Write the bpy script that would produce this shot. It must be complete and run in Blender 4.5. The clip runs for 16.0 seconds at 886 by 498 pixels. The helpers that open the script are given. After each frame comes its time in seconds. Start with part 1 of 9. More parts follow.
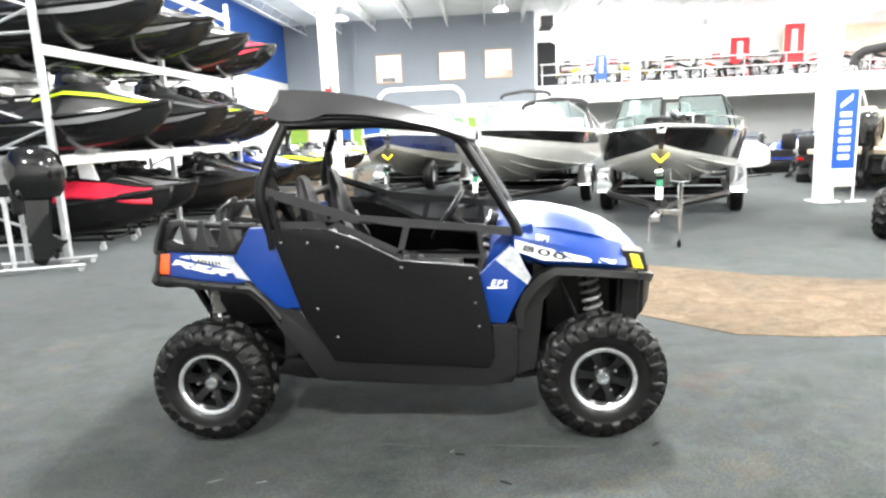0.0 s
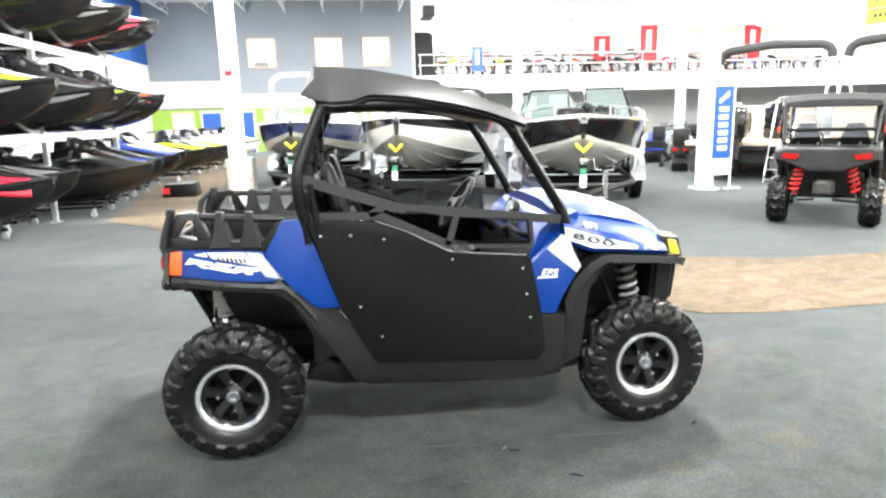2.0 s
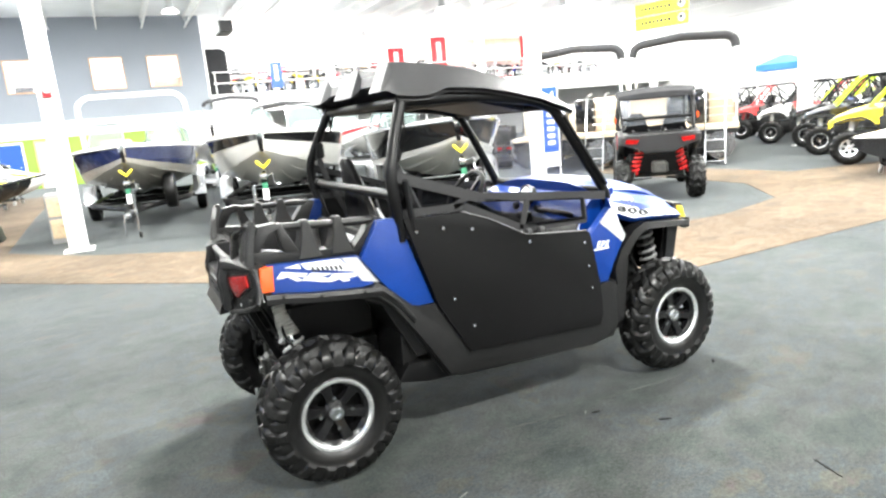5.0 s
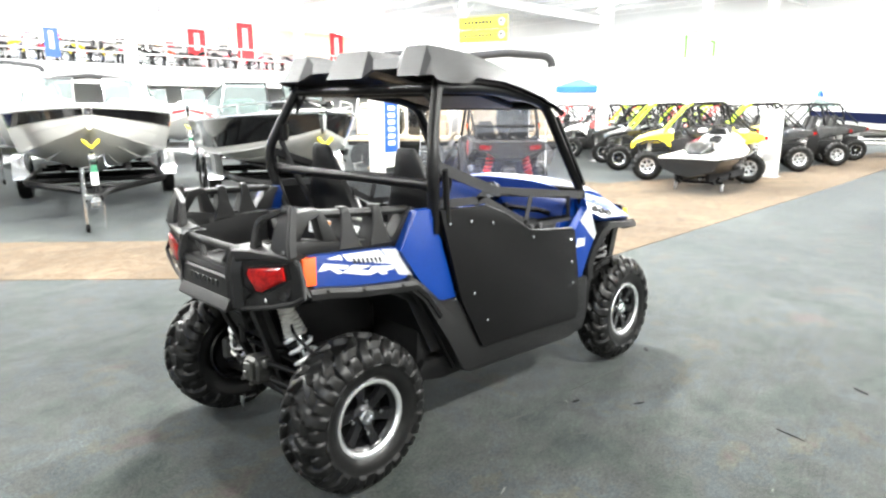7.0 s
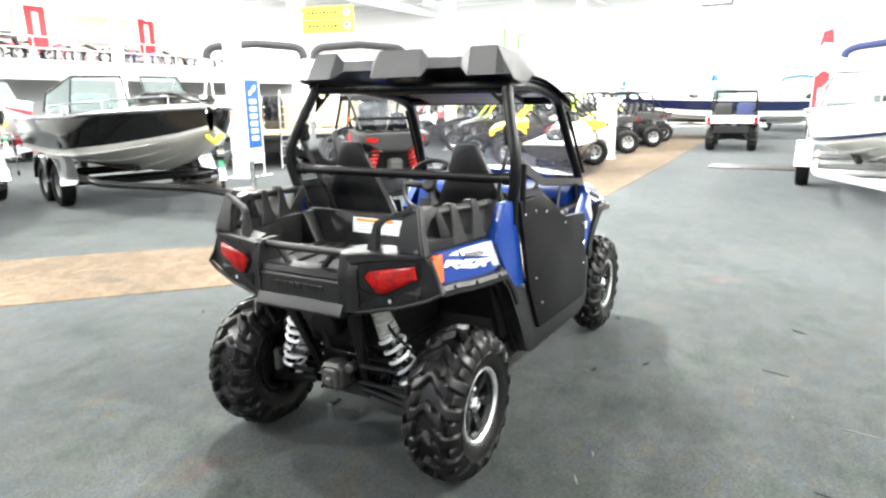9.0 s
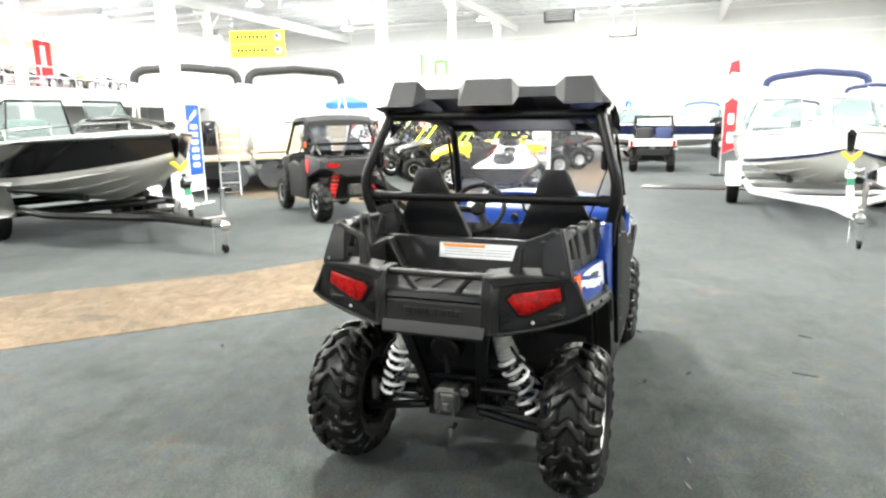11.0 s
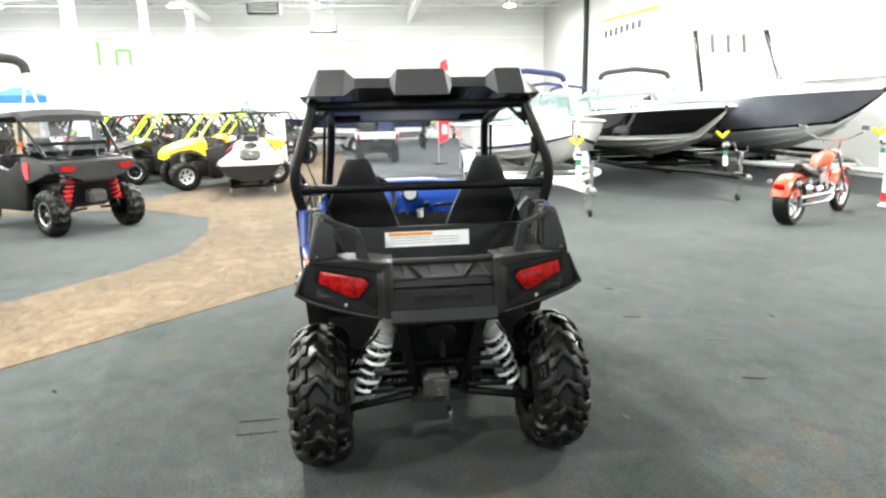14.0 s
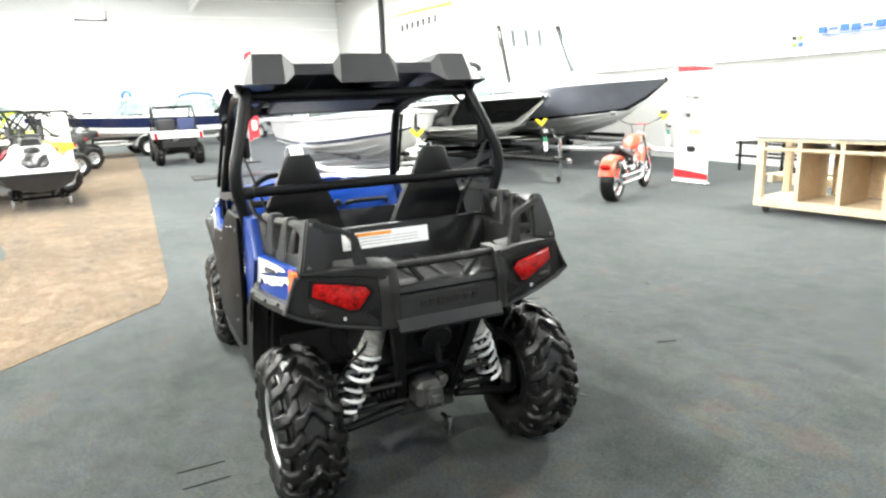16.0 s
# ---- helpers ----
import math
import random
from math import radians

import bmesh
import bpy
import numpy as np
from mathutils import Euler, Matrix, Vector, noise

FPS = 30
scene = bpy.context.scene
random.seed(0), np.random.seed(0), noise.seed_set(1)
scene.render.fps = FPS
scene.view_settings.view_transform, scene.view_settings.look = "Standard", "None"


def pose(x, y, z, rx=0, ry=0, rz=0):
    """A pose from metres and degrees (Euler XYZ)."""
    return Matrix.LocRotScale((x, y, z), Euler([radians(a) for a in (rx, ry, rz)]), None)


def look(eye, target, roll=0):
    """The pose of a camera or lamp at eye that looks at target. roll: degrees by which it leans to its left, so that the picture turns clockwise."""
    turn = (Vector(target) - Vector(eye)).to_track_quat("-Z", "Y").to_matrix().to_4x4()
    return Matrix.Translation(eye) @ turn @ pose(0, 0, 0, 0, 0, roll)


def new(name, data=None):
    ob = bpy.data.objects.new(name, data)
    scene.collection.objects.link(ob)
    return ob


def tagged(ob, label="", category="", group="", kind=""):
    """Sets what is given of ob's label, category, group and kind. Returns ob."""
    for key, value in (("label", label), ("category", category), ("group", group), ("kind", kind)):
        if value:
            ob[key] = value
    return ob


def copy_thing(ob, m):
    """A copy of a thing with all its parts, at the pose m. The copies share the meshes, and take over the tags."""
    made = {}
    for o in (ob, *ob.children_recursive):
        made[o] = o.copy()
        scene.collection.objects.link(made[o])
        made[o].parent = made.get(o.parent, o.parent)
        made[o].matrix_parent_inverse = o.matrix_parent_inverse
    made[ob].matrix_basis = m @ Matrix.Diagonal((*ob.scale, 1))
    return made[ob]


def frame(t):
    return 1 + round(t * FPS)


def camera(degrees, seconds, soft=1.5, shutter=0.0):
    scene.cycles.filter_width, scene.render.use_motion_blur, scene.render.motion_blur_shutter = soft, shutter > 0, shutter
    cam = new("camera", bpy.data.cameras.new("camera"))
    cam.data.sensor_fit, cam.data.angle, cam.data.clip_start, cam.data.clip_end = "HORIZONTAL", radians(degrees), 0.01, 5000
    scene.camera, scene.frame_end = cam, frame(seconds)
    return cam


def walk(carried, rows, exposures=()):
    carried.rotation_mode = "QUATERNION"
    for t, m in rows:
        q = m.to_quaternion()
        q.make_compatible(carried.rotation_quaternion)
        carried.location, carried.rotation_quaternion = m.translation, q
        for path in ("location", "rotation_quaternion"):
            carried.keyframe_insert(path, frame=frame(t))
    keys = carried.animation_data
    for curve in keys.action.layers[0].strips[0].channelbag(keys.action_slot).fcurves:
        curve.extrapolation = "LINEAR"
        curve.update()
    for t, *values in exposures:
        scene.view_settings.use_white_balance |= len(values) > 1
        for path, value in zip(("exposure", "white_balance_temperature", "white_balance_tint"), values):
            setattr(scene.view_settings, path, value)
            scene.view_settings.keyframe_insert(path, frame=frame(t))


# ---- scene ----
cam = camera(69.7, 16.0, 2.4)
PATH = [
    (0, (0.453, -3.564, 1.525), (0.305, -1.602, 1.162), -2.5),
    (0.5, (0.201, -3.631, 1.532), (0.128, -1.673, 1.133), -4.2),
    (1, (-0.014, -3.656, 1.538), (0.037, -1.694, 1.15), -2.1),
    (1.5, (-0.195, -3.486, 1.525), (-0.011, -1.534, 1.129), -3.2),
    (2, (-0.392, -3.383, 1.528), (-0.124, -1.443, 1.12), -1.6),
    (2.5, (-0.628, -3.423, 1.526), (-0.263, -1.503, 1.097), -1.0),
    (3, (-0.799, -3.406, 1.534), (-0.301, -1.516, 1.113), -2.5),
    (3.2, (-0.877, -3.346, 1.532), (-0.334, -1.466, 1.119), -2.9),
    (5.3, (-1.718, -2.963, 1.498), (-0.753, -1.26, 1.092), -4.8),
    (5.5, (-1.768, -2.862, 1.502), (-0.727, -1.208, 1.078), -4.2),
    (6, (-1.978, -2.75, 1.496), (-0.811, -1.188, 1.053), -1.9),
    (6.5, (-2.243, -2.672, 1.514), (-0.933, -1.223, 1.082), -0.6),
    (7, (-2.406, -2.426, 1.499), (-1.016, -1.053, 1.069), -0.1),
    (7.5, (-2.573, -2.198, 1.5), (-1.11, -0.905, 1.068), 0.6),
    (8, (-2.86, -2.078, 1.511), (-1.316, -0.884, 1.074), -1.9),
    (8.5, (-3.042, -1.885, 1.501), (-1.429, -0.798, 1.037), -2.1),
    (9, (-3.128, -1.626, 1.537), (-1.42, -0.694, 1.075), -0.8),
    (9.2, (-3.174, -1.544, 1.537), (-1.447, -0.644, 1.079), -0.8),
    (11.3, (-3.623, -0.737, 1.576), (-1.75, -0.142, 1.205), -2.3),
    (11.5, (-3.693, -0.65, 1.591), (-1.795, -0.126, 1.239), -3.6),
    (12, (-3.798, -0.47, 1.575), (-1.866, -0.119, 1.198), -3.2),
    (12.5, (-3.679, -0.267, 1.543), (-1.736, -0.053, 1.121), -5.1),
    (13, (-3.625, -0.094, 1.543), (-1.679, 0.019, 1.096), -2.2),
    (13.5, (-3.677, 0.12, 1.55), (-1.725, 0.091, 1.115), -1.8),
    (14, (-3.704, 0.288, 1.553), (-1.764, 0.055, 1.129), -1.2),
    (14.5, (-3.535, 0.436, 1.527), (-1.618, 0.061, 1.096), -2.3),
    (15, (-3.408, 0.559, 1.54), (-1.538, 0.019, 1.078), -1.3),
    (15.5, (-3.374, 0.79, 1.527), (-1.555, 0.11, 1.05), -1.8),
    (16, (-3.323, 0.964, 1.546), (-1.561, 0.136, 1.087), -2.2),
]
EXPOSURE = [(0, 0.18, 6500, 7), (1, 0.3, 6500, 7), (2.5, 0.45, 6480, 7), (6.5, 0.5, 6500, 7), (9, 0.55, 6500, 7), (11.5, 0.15, 6700, 4), (13, -0.05, 6700, 3), (14, 0.08, 6620, 4), (16, 0.25, 6580, 5)]
walk(cam, [(t, look(eye, target, roll)) for t, eye, target, roll in PATH], EXPOSURE)


# ---- world and light ----
world = bpy.data.worlds.new("hall_world")
scene.world = world
world.use_nodes = True
world.node_tree.nodes["Background"].inputs[0].default_value = (0.9, 0.95, 1.0, 1)
world.node_tree.nodes["Background"].inputs[1].default_value = 0.3

CEIL = 7.4
DOWN_POWER, UP_POWER = 700, 500
LAMPS = [(0.2 if x == 1.2 and y < 0 else x, -6.6 if x == 1.2 and y < 0 else y) for x in (-5.6, 1.2, 7.0, 13.0, 20.0, 28.0) for y in (-7.0, 2.2, 8.5, 16.0, 24.5)]
LAMPS += [(6.5, 33.6), (12.5, 33.6), (18.5, 33.6), (24.5, 33.6), (30.5, 33.6)]


def lamp_share(x, y):
    """How strongly each high-bay lamp burns."""
    if y > 30:
        return 0.55
    if y < 0 and x < 2:
        return 1.8 if x > 0 else 0.3
    if x < 0 and y < 5:
        return 0.45
    if x < 0 and y < 10:
        return 1.7
    return 1.3 if x < 2 and y < 5 else 1.1


for k, (lx, ly) in enumerate(LAMPS):
    lamp = new("high_bay_lamp", bpy.data.lights.new("high_bay_lamp", "AREA"))
    lamp.data.shape, lamp.data.size, lamp.data.energy = "DISK", 0.6, DOWN_POWER * lamp_share(lx, ly)
    lamp.data.color = (1.0, 0.985, 0.96)
    lamp.matrix_world = pose(lx, ly, 6.36)
    # added fill under every second fixture, standing in for light it throws upward
    if k % 2 == 0:
        lamp = new("high_bay_uplight", bpy.data.lights.new("high_bay_uplight", "POINT"))
        lamp.data.shadow_soft_size, lamp.data.energy = 0.25, UP_POWER
        lamp.data.color = (0.97, 0.985, 1.0)
        lamp.matrix_world = pose(lx, ly, 6.08)


# ---- building blocks ----
def material(name, color, rough=0.5, metal=0.0, var=0.15, scale=3.0, fine=60.0, bump=0.0, coat=0.0, spec=0.5, random_tint=0.0):
    """Principled surface with a broad and a fine variation of colour, roughness and relief."""
    m = bpy.data.materials.new(name)
    m.use_nodes = True
    nt = m.node_tree
    n, l = nt.nodes, nt.links
    b = n["Principled BSDF"]
    tc = n.new("ShaderNodeTexCoord")
    broad, small = n.new("ShaderNodeTexNoise"), n.new("ShaderNodeTexNoise")
    broad.inputs["Scale"].default_value, small.inputs["Scale"].default_value = scale, fine
    broad.inputs["Detail"].default_value, small.inputs["Detail"].default_value = 4, 3
    l.new(tc.outputs["Object"], broad.inputs["Vector"])
    l.new(tc.outputs["Object"], small.inputs["Vector"])
    add = n.new("ShaderNodeMath")
    add.operation = "ADD"
    l.new(broad.outputs["Fac"], add.inputs[0])
    l.new(small.outputs["Fac"], add.inputs[1])
    ramp = n.new("ShaderNodeMapRange")
    ramp.inputs["From Min"].default_value, ramp.inputs["From Max"].default_value = 0.7, 1.3
    ramp.inputs["To Min"].default_value, ramp.inputs["To Max"].default_value = 1 - var, 1 + var
    l.new(add.outputs[0], ramp.inputs["Value"])
    mul = n.new("ShaderNodeVectorMath")
    mul.operation = "SCALE"
    mul.inputs[0].default_value = color
    scale_in = ramp.outputs["Result"]
    if random_tint:
        info, mr, mm = n.new("ShaderNodeObjectInfo"), n.new("ShaderNodeMapRange"), n.new("ShaderNodeMath")
        mr.inputs["To Min"].default_value, mr.inputs["To Max"].default_value = 1 - random_tint, 1 + random_tint
        l.new(info.outputs["Random"], mr.inputs["Value"])
        mm.operation = "MULTIPLY"
        l.new(scale_in, mm.inputs[0])
        l.new(mr.outputs["Result"], mm.inputs[1])
        scale_in = mm.outputs[0]
    l.new(scale_in, mul.inputs["Scale"])
    l.new(mul.outputs["Vector"], b.inputs["Base Color"])
    rr = n.new("ShaderNodeMapRange")
    rr.inputs["To Min"].default_value, rr.inputs["To Max"].default_value = max(0.02, rough * 0.8), min(1, rough * 1.2)
    l.new(small.outputs["Fac"], rr.inputs["Value"])
    l.new(rr.outputs["Result"], b.inputs["Roughness"])
    b.inputs["Metallic"].default_value = metal
    b.inputs["Specular IOR Level"].default_value = spec
    b.inputs["Coat Weight"].default_value = coat
    b.inputs["Coat Roughness"].default_value = 0.06
    if bump:
        bp = n.new("ShaderNodeBump")
        bp.inputs["Strength"].default_value = bump
        bp.inputs["Distance"].default_value = 0.004
        l.new(small.outputs["Fac"], bp.inputs["Height"])
        l.new(bp.outputs["Normal"], b.inputs["Normal"])
    return m


def glow(name, color, strength):
    m = bpy.data.materials.new(name)
    m.use_nodes = True
    b = m.node_tree.nodes["Principled BSDF"]
    b.inputs["Base Color"].default_value = (*color, 1)
    b.inputs["Emission Color"].default_value = (*color, 1)
    b.inputs["Emission Strength"].default_value = strength
    return m


def clear(name, tint=(0.9, 0.93, 0.95), opacity=0.12, rough=0.03):
    """Thin clear sheet: mostly see-through, with gloss."""
    m = bpy.data.materials.new(name)
    m.use_nodes = True
    n, l = m.node_tree.nodes, m.node_tree.links
    b = n["Principled BSDF"]
    b.inputs["Base Color"].default_value = (*tint, 1)
    b.inputs["Roughness"].default_value = rough
    t, mix = n.new("ShaderNodeBsdfTransparent"), n.new("ShaderNodeMixShader")
    t.inputs[0].default_value = (*tint, 1)
    mix.inputs[0].default_value = opacity
    l.new(t.outputs[0], mix.inputs[1])
    l.new(b.outputs[0], mix.inputs[2])
    l.new(mix.outputs[0], n["Material Output"].inputs["Surface"])
    return m


def finish(bm, name, mat, angle=35):
    bmesh.ops.remove_doubles(bm, verts=bm.verts, dist=1e-5)
    bmesh.ops.recalc_face_normals(bm, faces=bm.faces)
    me = bpy.data.meshes.new(name)
    bm.to_mesh(me)
    bm.free()
    me.materials.append(mat)
    me.polygons.foreach_set("use_smooth", [True] * len(me.polygons))
    me.set_sharp_from_angle(angle=radians(angle))
    return me


def part(name, bm, mat, parent, label="", angle=35, m=None):
    """One mesh object, under a thing or a part."""
    ob = new(name, finish(bm, name, mat, angle) if isinstance(bm, bmesh.types.BMesh) else bm)
    ob.parent = parent
    if m is not None:
        ob.matrix_basis = m
    if label:
        ob["label"] = label
    return ob


def solid(name, bm, mat, label, category, kind="", group="", m=None, angle=35):
    """A top-level thing that is one mesh."""
    ob = new(name, finish(bm, name, mat, angle))
    if m is not None:
        ob.matrix_basis = m
    return tagged(ob, label, category, group, kind)


def thing(name, label, category, m=None, group="", kind=""):
    ob = new(name)
    ob.empty_display_size = 0.2
    if m is not None:
        ob.matrix_basis = m
    return tagged(ob, label, category, group, kind)


def B():
    return bmesh.new()


def box(bm, c, s, bevel=0.0, m=None, seg=1):
    """Box at centre c with sizes s, edges rounded."""
    mat = Matrix.Translation(c) @ (m or Matrix.Identity(4)) @ Matrix.Diagonal((*s, 1))
    r = bmesh.ops.create_cube(bm, size=1, matrix=mat)
    if bevel:
        edges = list({e for v in r["verts"] for e in v.link_edges})
        bmesh.ops.bevel(bm, geom=edges, offset=bevel, segments=seg, affect="EDGES", profile=0.5)
    return bm


def prism(bm, poly, a, b, axis="y", bevel=0.0):
    """Outline poly (two coordinates) drawn out along an axis from a to b."""
    def p3(p, d):
        return {"y": (p[0], d, p[1]), "x": (d, p[0], p[1]), "z": (p[0], p[1], d)}[axis]
    lo = [bm.verts.new(p3(p, a)) for p in poly]
    hi = [bm.verts.new(p3(p, b)) for p in poly]
    faces = [bm.faces.new(lo), bm.faces.new(hi[::-1])]
    n = len(poly)
    for i in range(n):
        faces.append(bm.faces.new((lo[i], hi[i], hi[(i + 1) % n], lo[(i + 1) % n])))
    if bevel:
        edges = list({e for f in faces[:2] for e in f.edges})
        bmesh.ops.bevel(bm, geom=edges, offset=bevel, segments=2, affect="EDGES", profile=0.5)
    return bm


def loft(bm, rings, cyclic=True, caps=True):
    vs = [[bm.verts.new(p) for p in ring] for ring in rings]
    n = len(vs[0])
    for a, b in zip(vs, vs[1:]):
        for i in range(n if cyclic else n - 1):
            j = (i + 1) % n
            bm.faces.new((a[i], a[j], b[j], b[i]))
    if caps and cyclic:
        bm.faces.new(vs[0][::-1])
        bm.faces.new(vs[-1])
    return bm


def fillet(pts, r, n=4):
    """Polyline with rounded corners."""
    out = [Vector(pts[0])]
    for a, b, c in zip(pts, pts[1:], pts[2:]):
        a, b, c = Vector(a), Vector(b), Vector(c)
        d = min(r, (a - b).length * 0.45, (c - b).length * 0.45)
        p, q = b + (a - b).normalized() * d, b + (c - b).normalized() * d
        for i in range(n + 1):
            t = i / n
            out.append(p.lerp(b, t).lerp(b.lerp(q, t), t))
    out.append(Vector(pts[-1]))
    return out


def tube(bm, pts, r, seg=8, round_by=0.0, caps=True, flat=1.0):
    """Tube along a polyline; flat squashes it across."""
    pts = fillet(pts, round_by) if round_by else [Vector(p) for p in pts]
    t0 = (pts[1] - pts[0]).normalized()
    up = Vector((0, 0, 1)) if abs(t0.z) < 0.9 else Vector((1, 0, 0))
    side = t0.cross(up).normalized()
    rings = []
    for i, p in enumerate(pts):
        t = (pts[min(i + 1, len(pts) - 1)] - pts[max(i - 1, 0)]).normalized()
        side = (side - t * side.dot(t)).normalized()
        o = t.cross(side)
        rad = r[i] if isinstance(r, (list, tuple)) else r
        rings.append([p + (side * math.cos(a) * flat + o * math.sin(a)) * rad for a in (2 * math.pi * k / seg for k in range(seg))])
    return loft(bm, rings, True, caps)


def lathe(bm, profile, seg=24, axis="y", closed=False):
    """Profile (radius, along) turned round an axis through the origin."""
    def p3(r, d, a):
        c, s = math.cos(a) * r, math.sin(a) * r
        return {"y": (c, d, s), "x": (d, c, s), "z": (c, s, d)}[axis]
    rings = [[p3(r, d, 2 * math.pi * k / seg) for k in range(seg)] for r, d in profile]
    if closed:
        rings.append(rings[0])
    return loft(bm, rings, True, False)


def disc(bm, c, r, depth, axis="y", seg=16, bevel=0.0):
    """Short round bar centred at c."""
    e = bevel
    prof = [(0.0001, -depth / 2), (r - e, -depth / 2), (r, -depth / 2 + e), (r, depth / 2 - e), (r - e, depth / 2), (0.0001, depth / 2)]
    b2 = B()
    lathe(b2, prof, seg, axis)
    me = bpy.data.meshes.new("tmp")
    b2.to_mesh(me)
    b2.free()
    me.transform(Matrix.Translation(c))
    bm.from_mesh(me)
    bpy.data.meshes.remove(me)
    return bm


def coil(bm, p, q, r, wire, turns, seg=10):
    """Coil spring from p to q."""
    p, q = Vector(p), Vector(q)
    t = (q - p).normalized()
    a = t.orthogonal().normalized()
    b = t.cross(a)
    n = turns * seg
    pts = [p.lerp(q, i / n) + (a * math.cos(2 * math.pi * i / seg) + b * math.sin(2 * math.pi * i / seg)) * r for i in range(n + 1)]
    return tube(bm, pts, wire, 6)


def words(text, size, depth=0.002, spacing=1.0, shear=0.0, bold=0.0):
    """Mesh of written characters, centred, in the local xy plane."""
    cu = bpy.data.curves.new("words", "FONT")
    cu.body, cu.size, cu.extrude, cu.align_x, cu.align_y = text, size, depth, "CENTER", "CENTER"
    cu.space_character, cu.shear, cu.offset = spacing, shear, bold
    ob = bpy.data.objects.new("words", cu)
    scene.collection.objects.link(ob)
    me = bpy.data.meshes.new_from_object(ob.evaluated_get(bpy.context.evaluated_depsgraph_get()))
    bpy.data.objects.remove(ob)
    bpy.data.curves.remove(cu)
    return me


# ---- materials ----
BLACK_PLASTIC = material("black_textured_plastic", (0.0062, 0.0062, 0.0064), 0.42, var=0.35, fine=240, bump=0.35, spec=0.36)
ROOF_PLASTIC = material("roof_plastic", (0.022, 0.022, 0.023), 0.38, var=0.25, fine=400, bump=0.2, spec=0.5)
DOOR_BLACK = material("door_black_aluminium", (0.0038, 0.0038, 0.0040), 0.55, var=0.25, scale=1.5, fine=200, bump=0.08, spec=0.12)
FRAME_BLACK = material("black_powder_coat", (0.0045, 0.0045, 0.0048), 0.40, var=0.15, fine=90, spec=0.20)
RUBBER = material("tyre_rubber", (0.0050, 0.0050, 0.0050), 0.36, var=0.35, scale=8, fine=90, bump=0.04, spec=0.27)
BLUE_PAINT = material("blue_gloss_paint", (0.0012, 0.027, 0.175), 0.32, var=0.08, scale=2, coat=0.12, spec=0.4)
WHITE_DECAL = material("white_decal", (0.72, 0.73, 0.74), 0.35, var=0.08, scale=5, coat=0.3)
SILVER_DECAL = material("silver_brushed_decal", (0.48, 0.49, 0.51), 0.35, metal=0.2, var=0.25, scale=14, coat=0.3)
INK = material("dark_print", (0.015, 0.015, 0.018), 0.5, var=0.1)
VINYL = material("black_seat_vinyl", (0.007, 0.007, 0.0075), 0.45, var=0.2, fine=350, bump=0.3, spec=0.28)
GREY_VINYL = material("light_grey_seat_vinyl", (0.55, 0.56, 0.57), 0.5, var=0.1, fine=250, bump=0.2)
RED_LENS = material("red_lens", (0.27, 0.003, 0.003), 0.20, var=0.6, scale=30, fine=90, bump=0.5, spec=0.3)
ORANGE_LENS = material("orange_reflector", (0.75, 0.10, 0.02), 0.2, var=0.1, fine=200, bump=0.4)
YELLOW_TAG = material("yellow_tag", (0.80, 0.62, 0.03), 0.5, var=0.08)
CHROME = material("chrome", (0.75, 0.76, 0.78), 0.12, metal=1.0, var=0.08)
ALU = material("cast_aluminium", (0.52, 0.53, 0.54), 0.4, metal=0.9, var=0.2, fine=80, bump=0.15)
GALV = material("galvanised_steel", (0.60, 0.61, 0.62), 0.45, metal=0.7, var=0.2, scale=10, fine=60)
SPRING_WHITE = material("white_spring_coat", (0.78, 0.78, 0.77), 0.35, var=0.06)
BOOT_GREY = material("grey_rubber_boot", (0.34, 0.34, 0.32), 0.6, var=0.12)
SPRING_GREY = material("grey_spring_coat", (0.15, 0.15, 0.15), 0.32, var=0.1)
SHOCK_RED = material("red_spring_coat", (0.55, 0.02, 0.02), 0.35, var=0.1)
NET = clear("black_mesh_net", (0.55, 0.55, 0.56), 0.0, 0.6)
WEBBING = material("black_webbing", (0.012, 0.012, 0.013), 0.65, var=0.2, fine=500, bump=0.3)
WINDSHIELD = clear("clear_polycarbonate", (0.94, 0.94, 0.96), 0.09, 0.05)
GLASS_DARK = clear("tinted_acrylic", (0.60, 0.64, 0.70), 0.10, 0.04)
GLASS_PALE = clear("boat_windshield_glass", (0.66, 0.73, 0.73), 0.10, 0.03)

GEL_WHITE = material("white_gelcoat", (0.80, 0.80, 0.79), 0.18, var=0.05, scale=1.0, coat=0.6)
GEL_SILVER = material("silver_grey_gelcoat", (0.60, 0.60, 0.57), 0.3, metal=0.1, var=0.1, scale=1.5, coat=0.4)
GEL_TAUPE = material("taupe_grey_gelcoat", (0.30, 0.29, 0.26), 0.28, metal=0.1, var=0.12, scale=1.5, coat=0.4)
FLOAT_ALU = material("polished_float_aluminium", (0.30, 0.31, 0.33), 0.22, metal=0.95, var=0.2, scale=2)
GEL_NAVY = material("navy_gelcoat", (0.012, 0.018, 0.06), 0.12, var=0.1, coat=0.8)
GEL_BLACK = material("black_gelcoat", (0.006, 0.006, 0.0065), 0.12, var=0.1, coat=0.6, spec=0.3)
GEL_SLATE = material("slate_blue_gelcoat", (0.16, 0.17, 0.20), 0.2, var=0.1, coat=0.5)
SKI_BLACK = material("watercraft_black", (0.009, 0.009, 0.0095), 0.20, var=0.2, coat=0.5, spec=0.4)
SKI_GREY = material("watercraft_grey", (0.20, 0.20, 0.21), 0.25, metal=0.3, var=0.12, coat=0.5)
SKI_RED = material("watercraft_red", (0.62, 0.02, 0.05), 0.3, var=0.08, coat=0.4)
SKI_LIME = material("watercraft_lime", (0.50, 0.72, 0.02), 0.35, var=0.08)
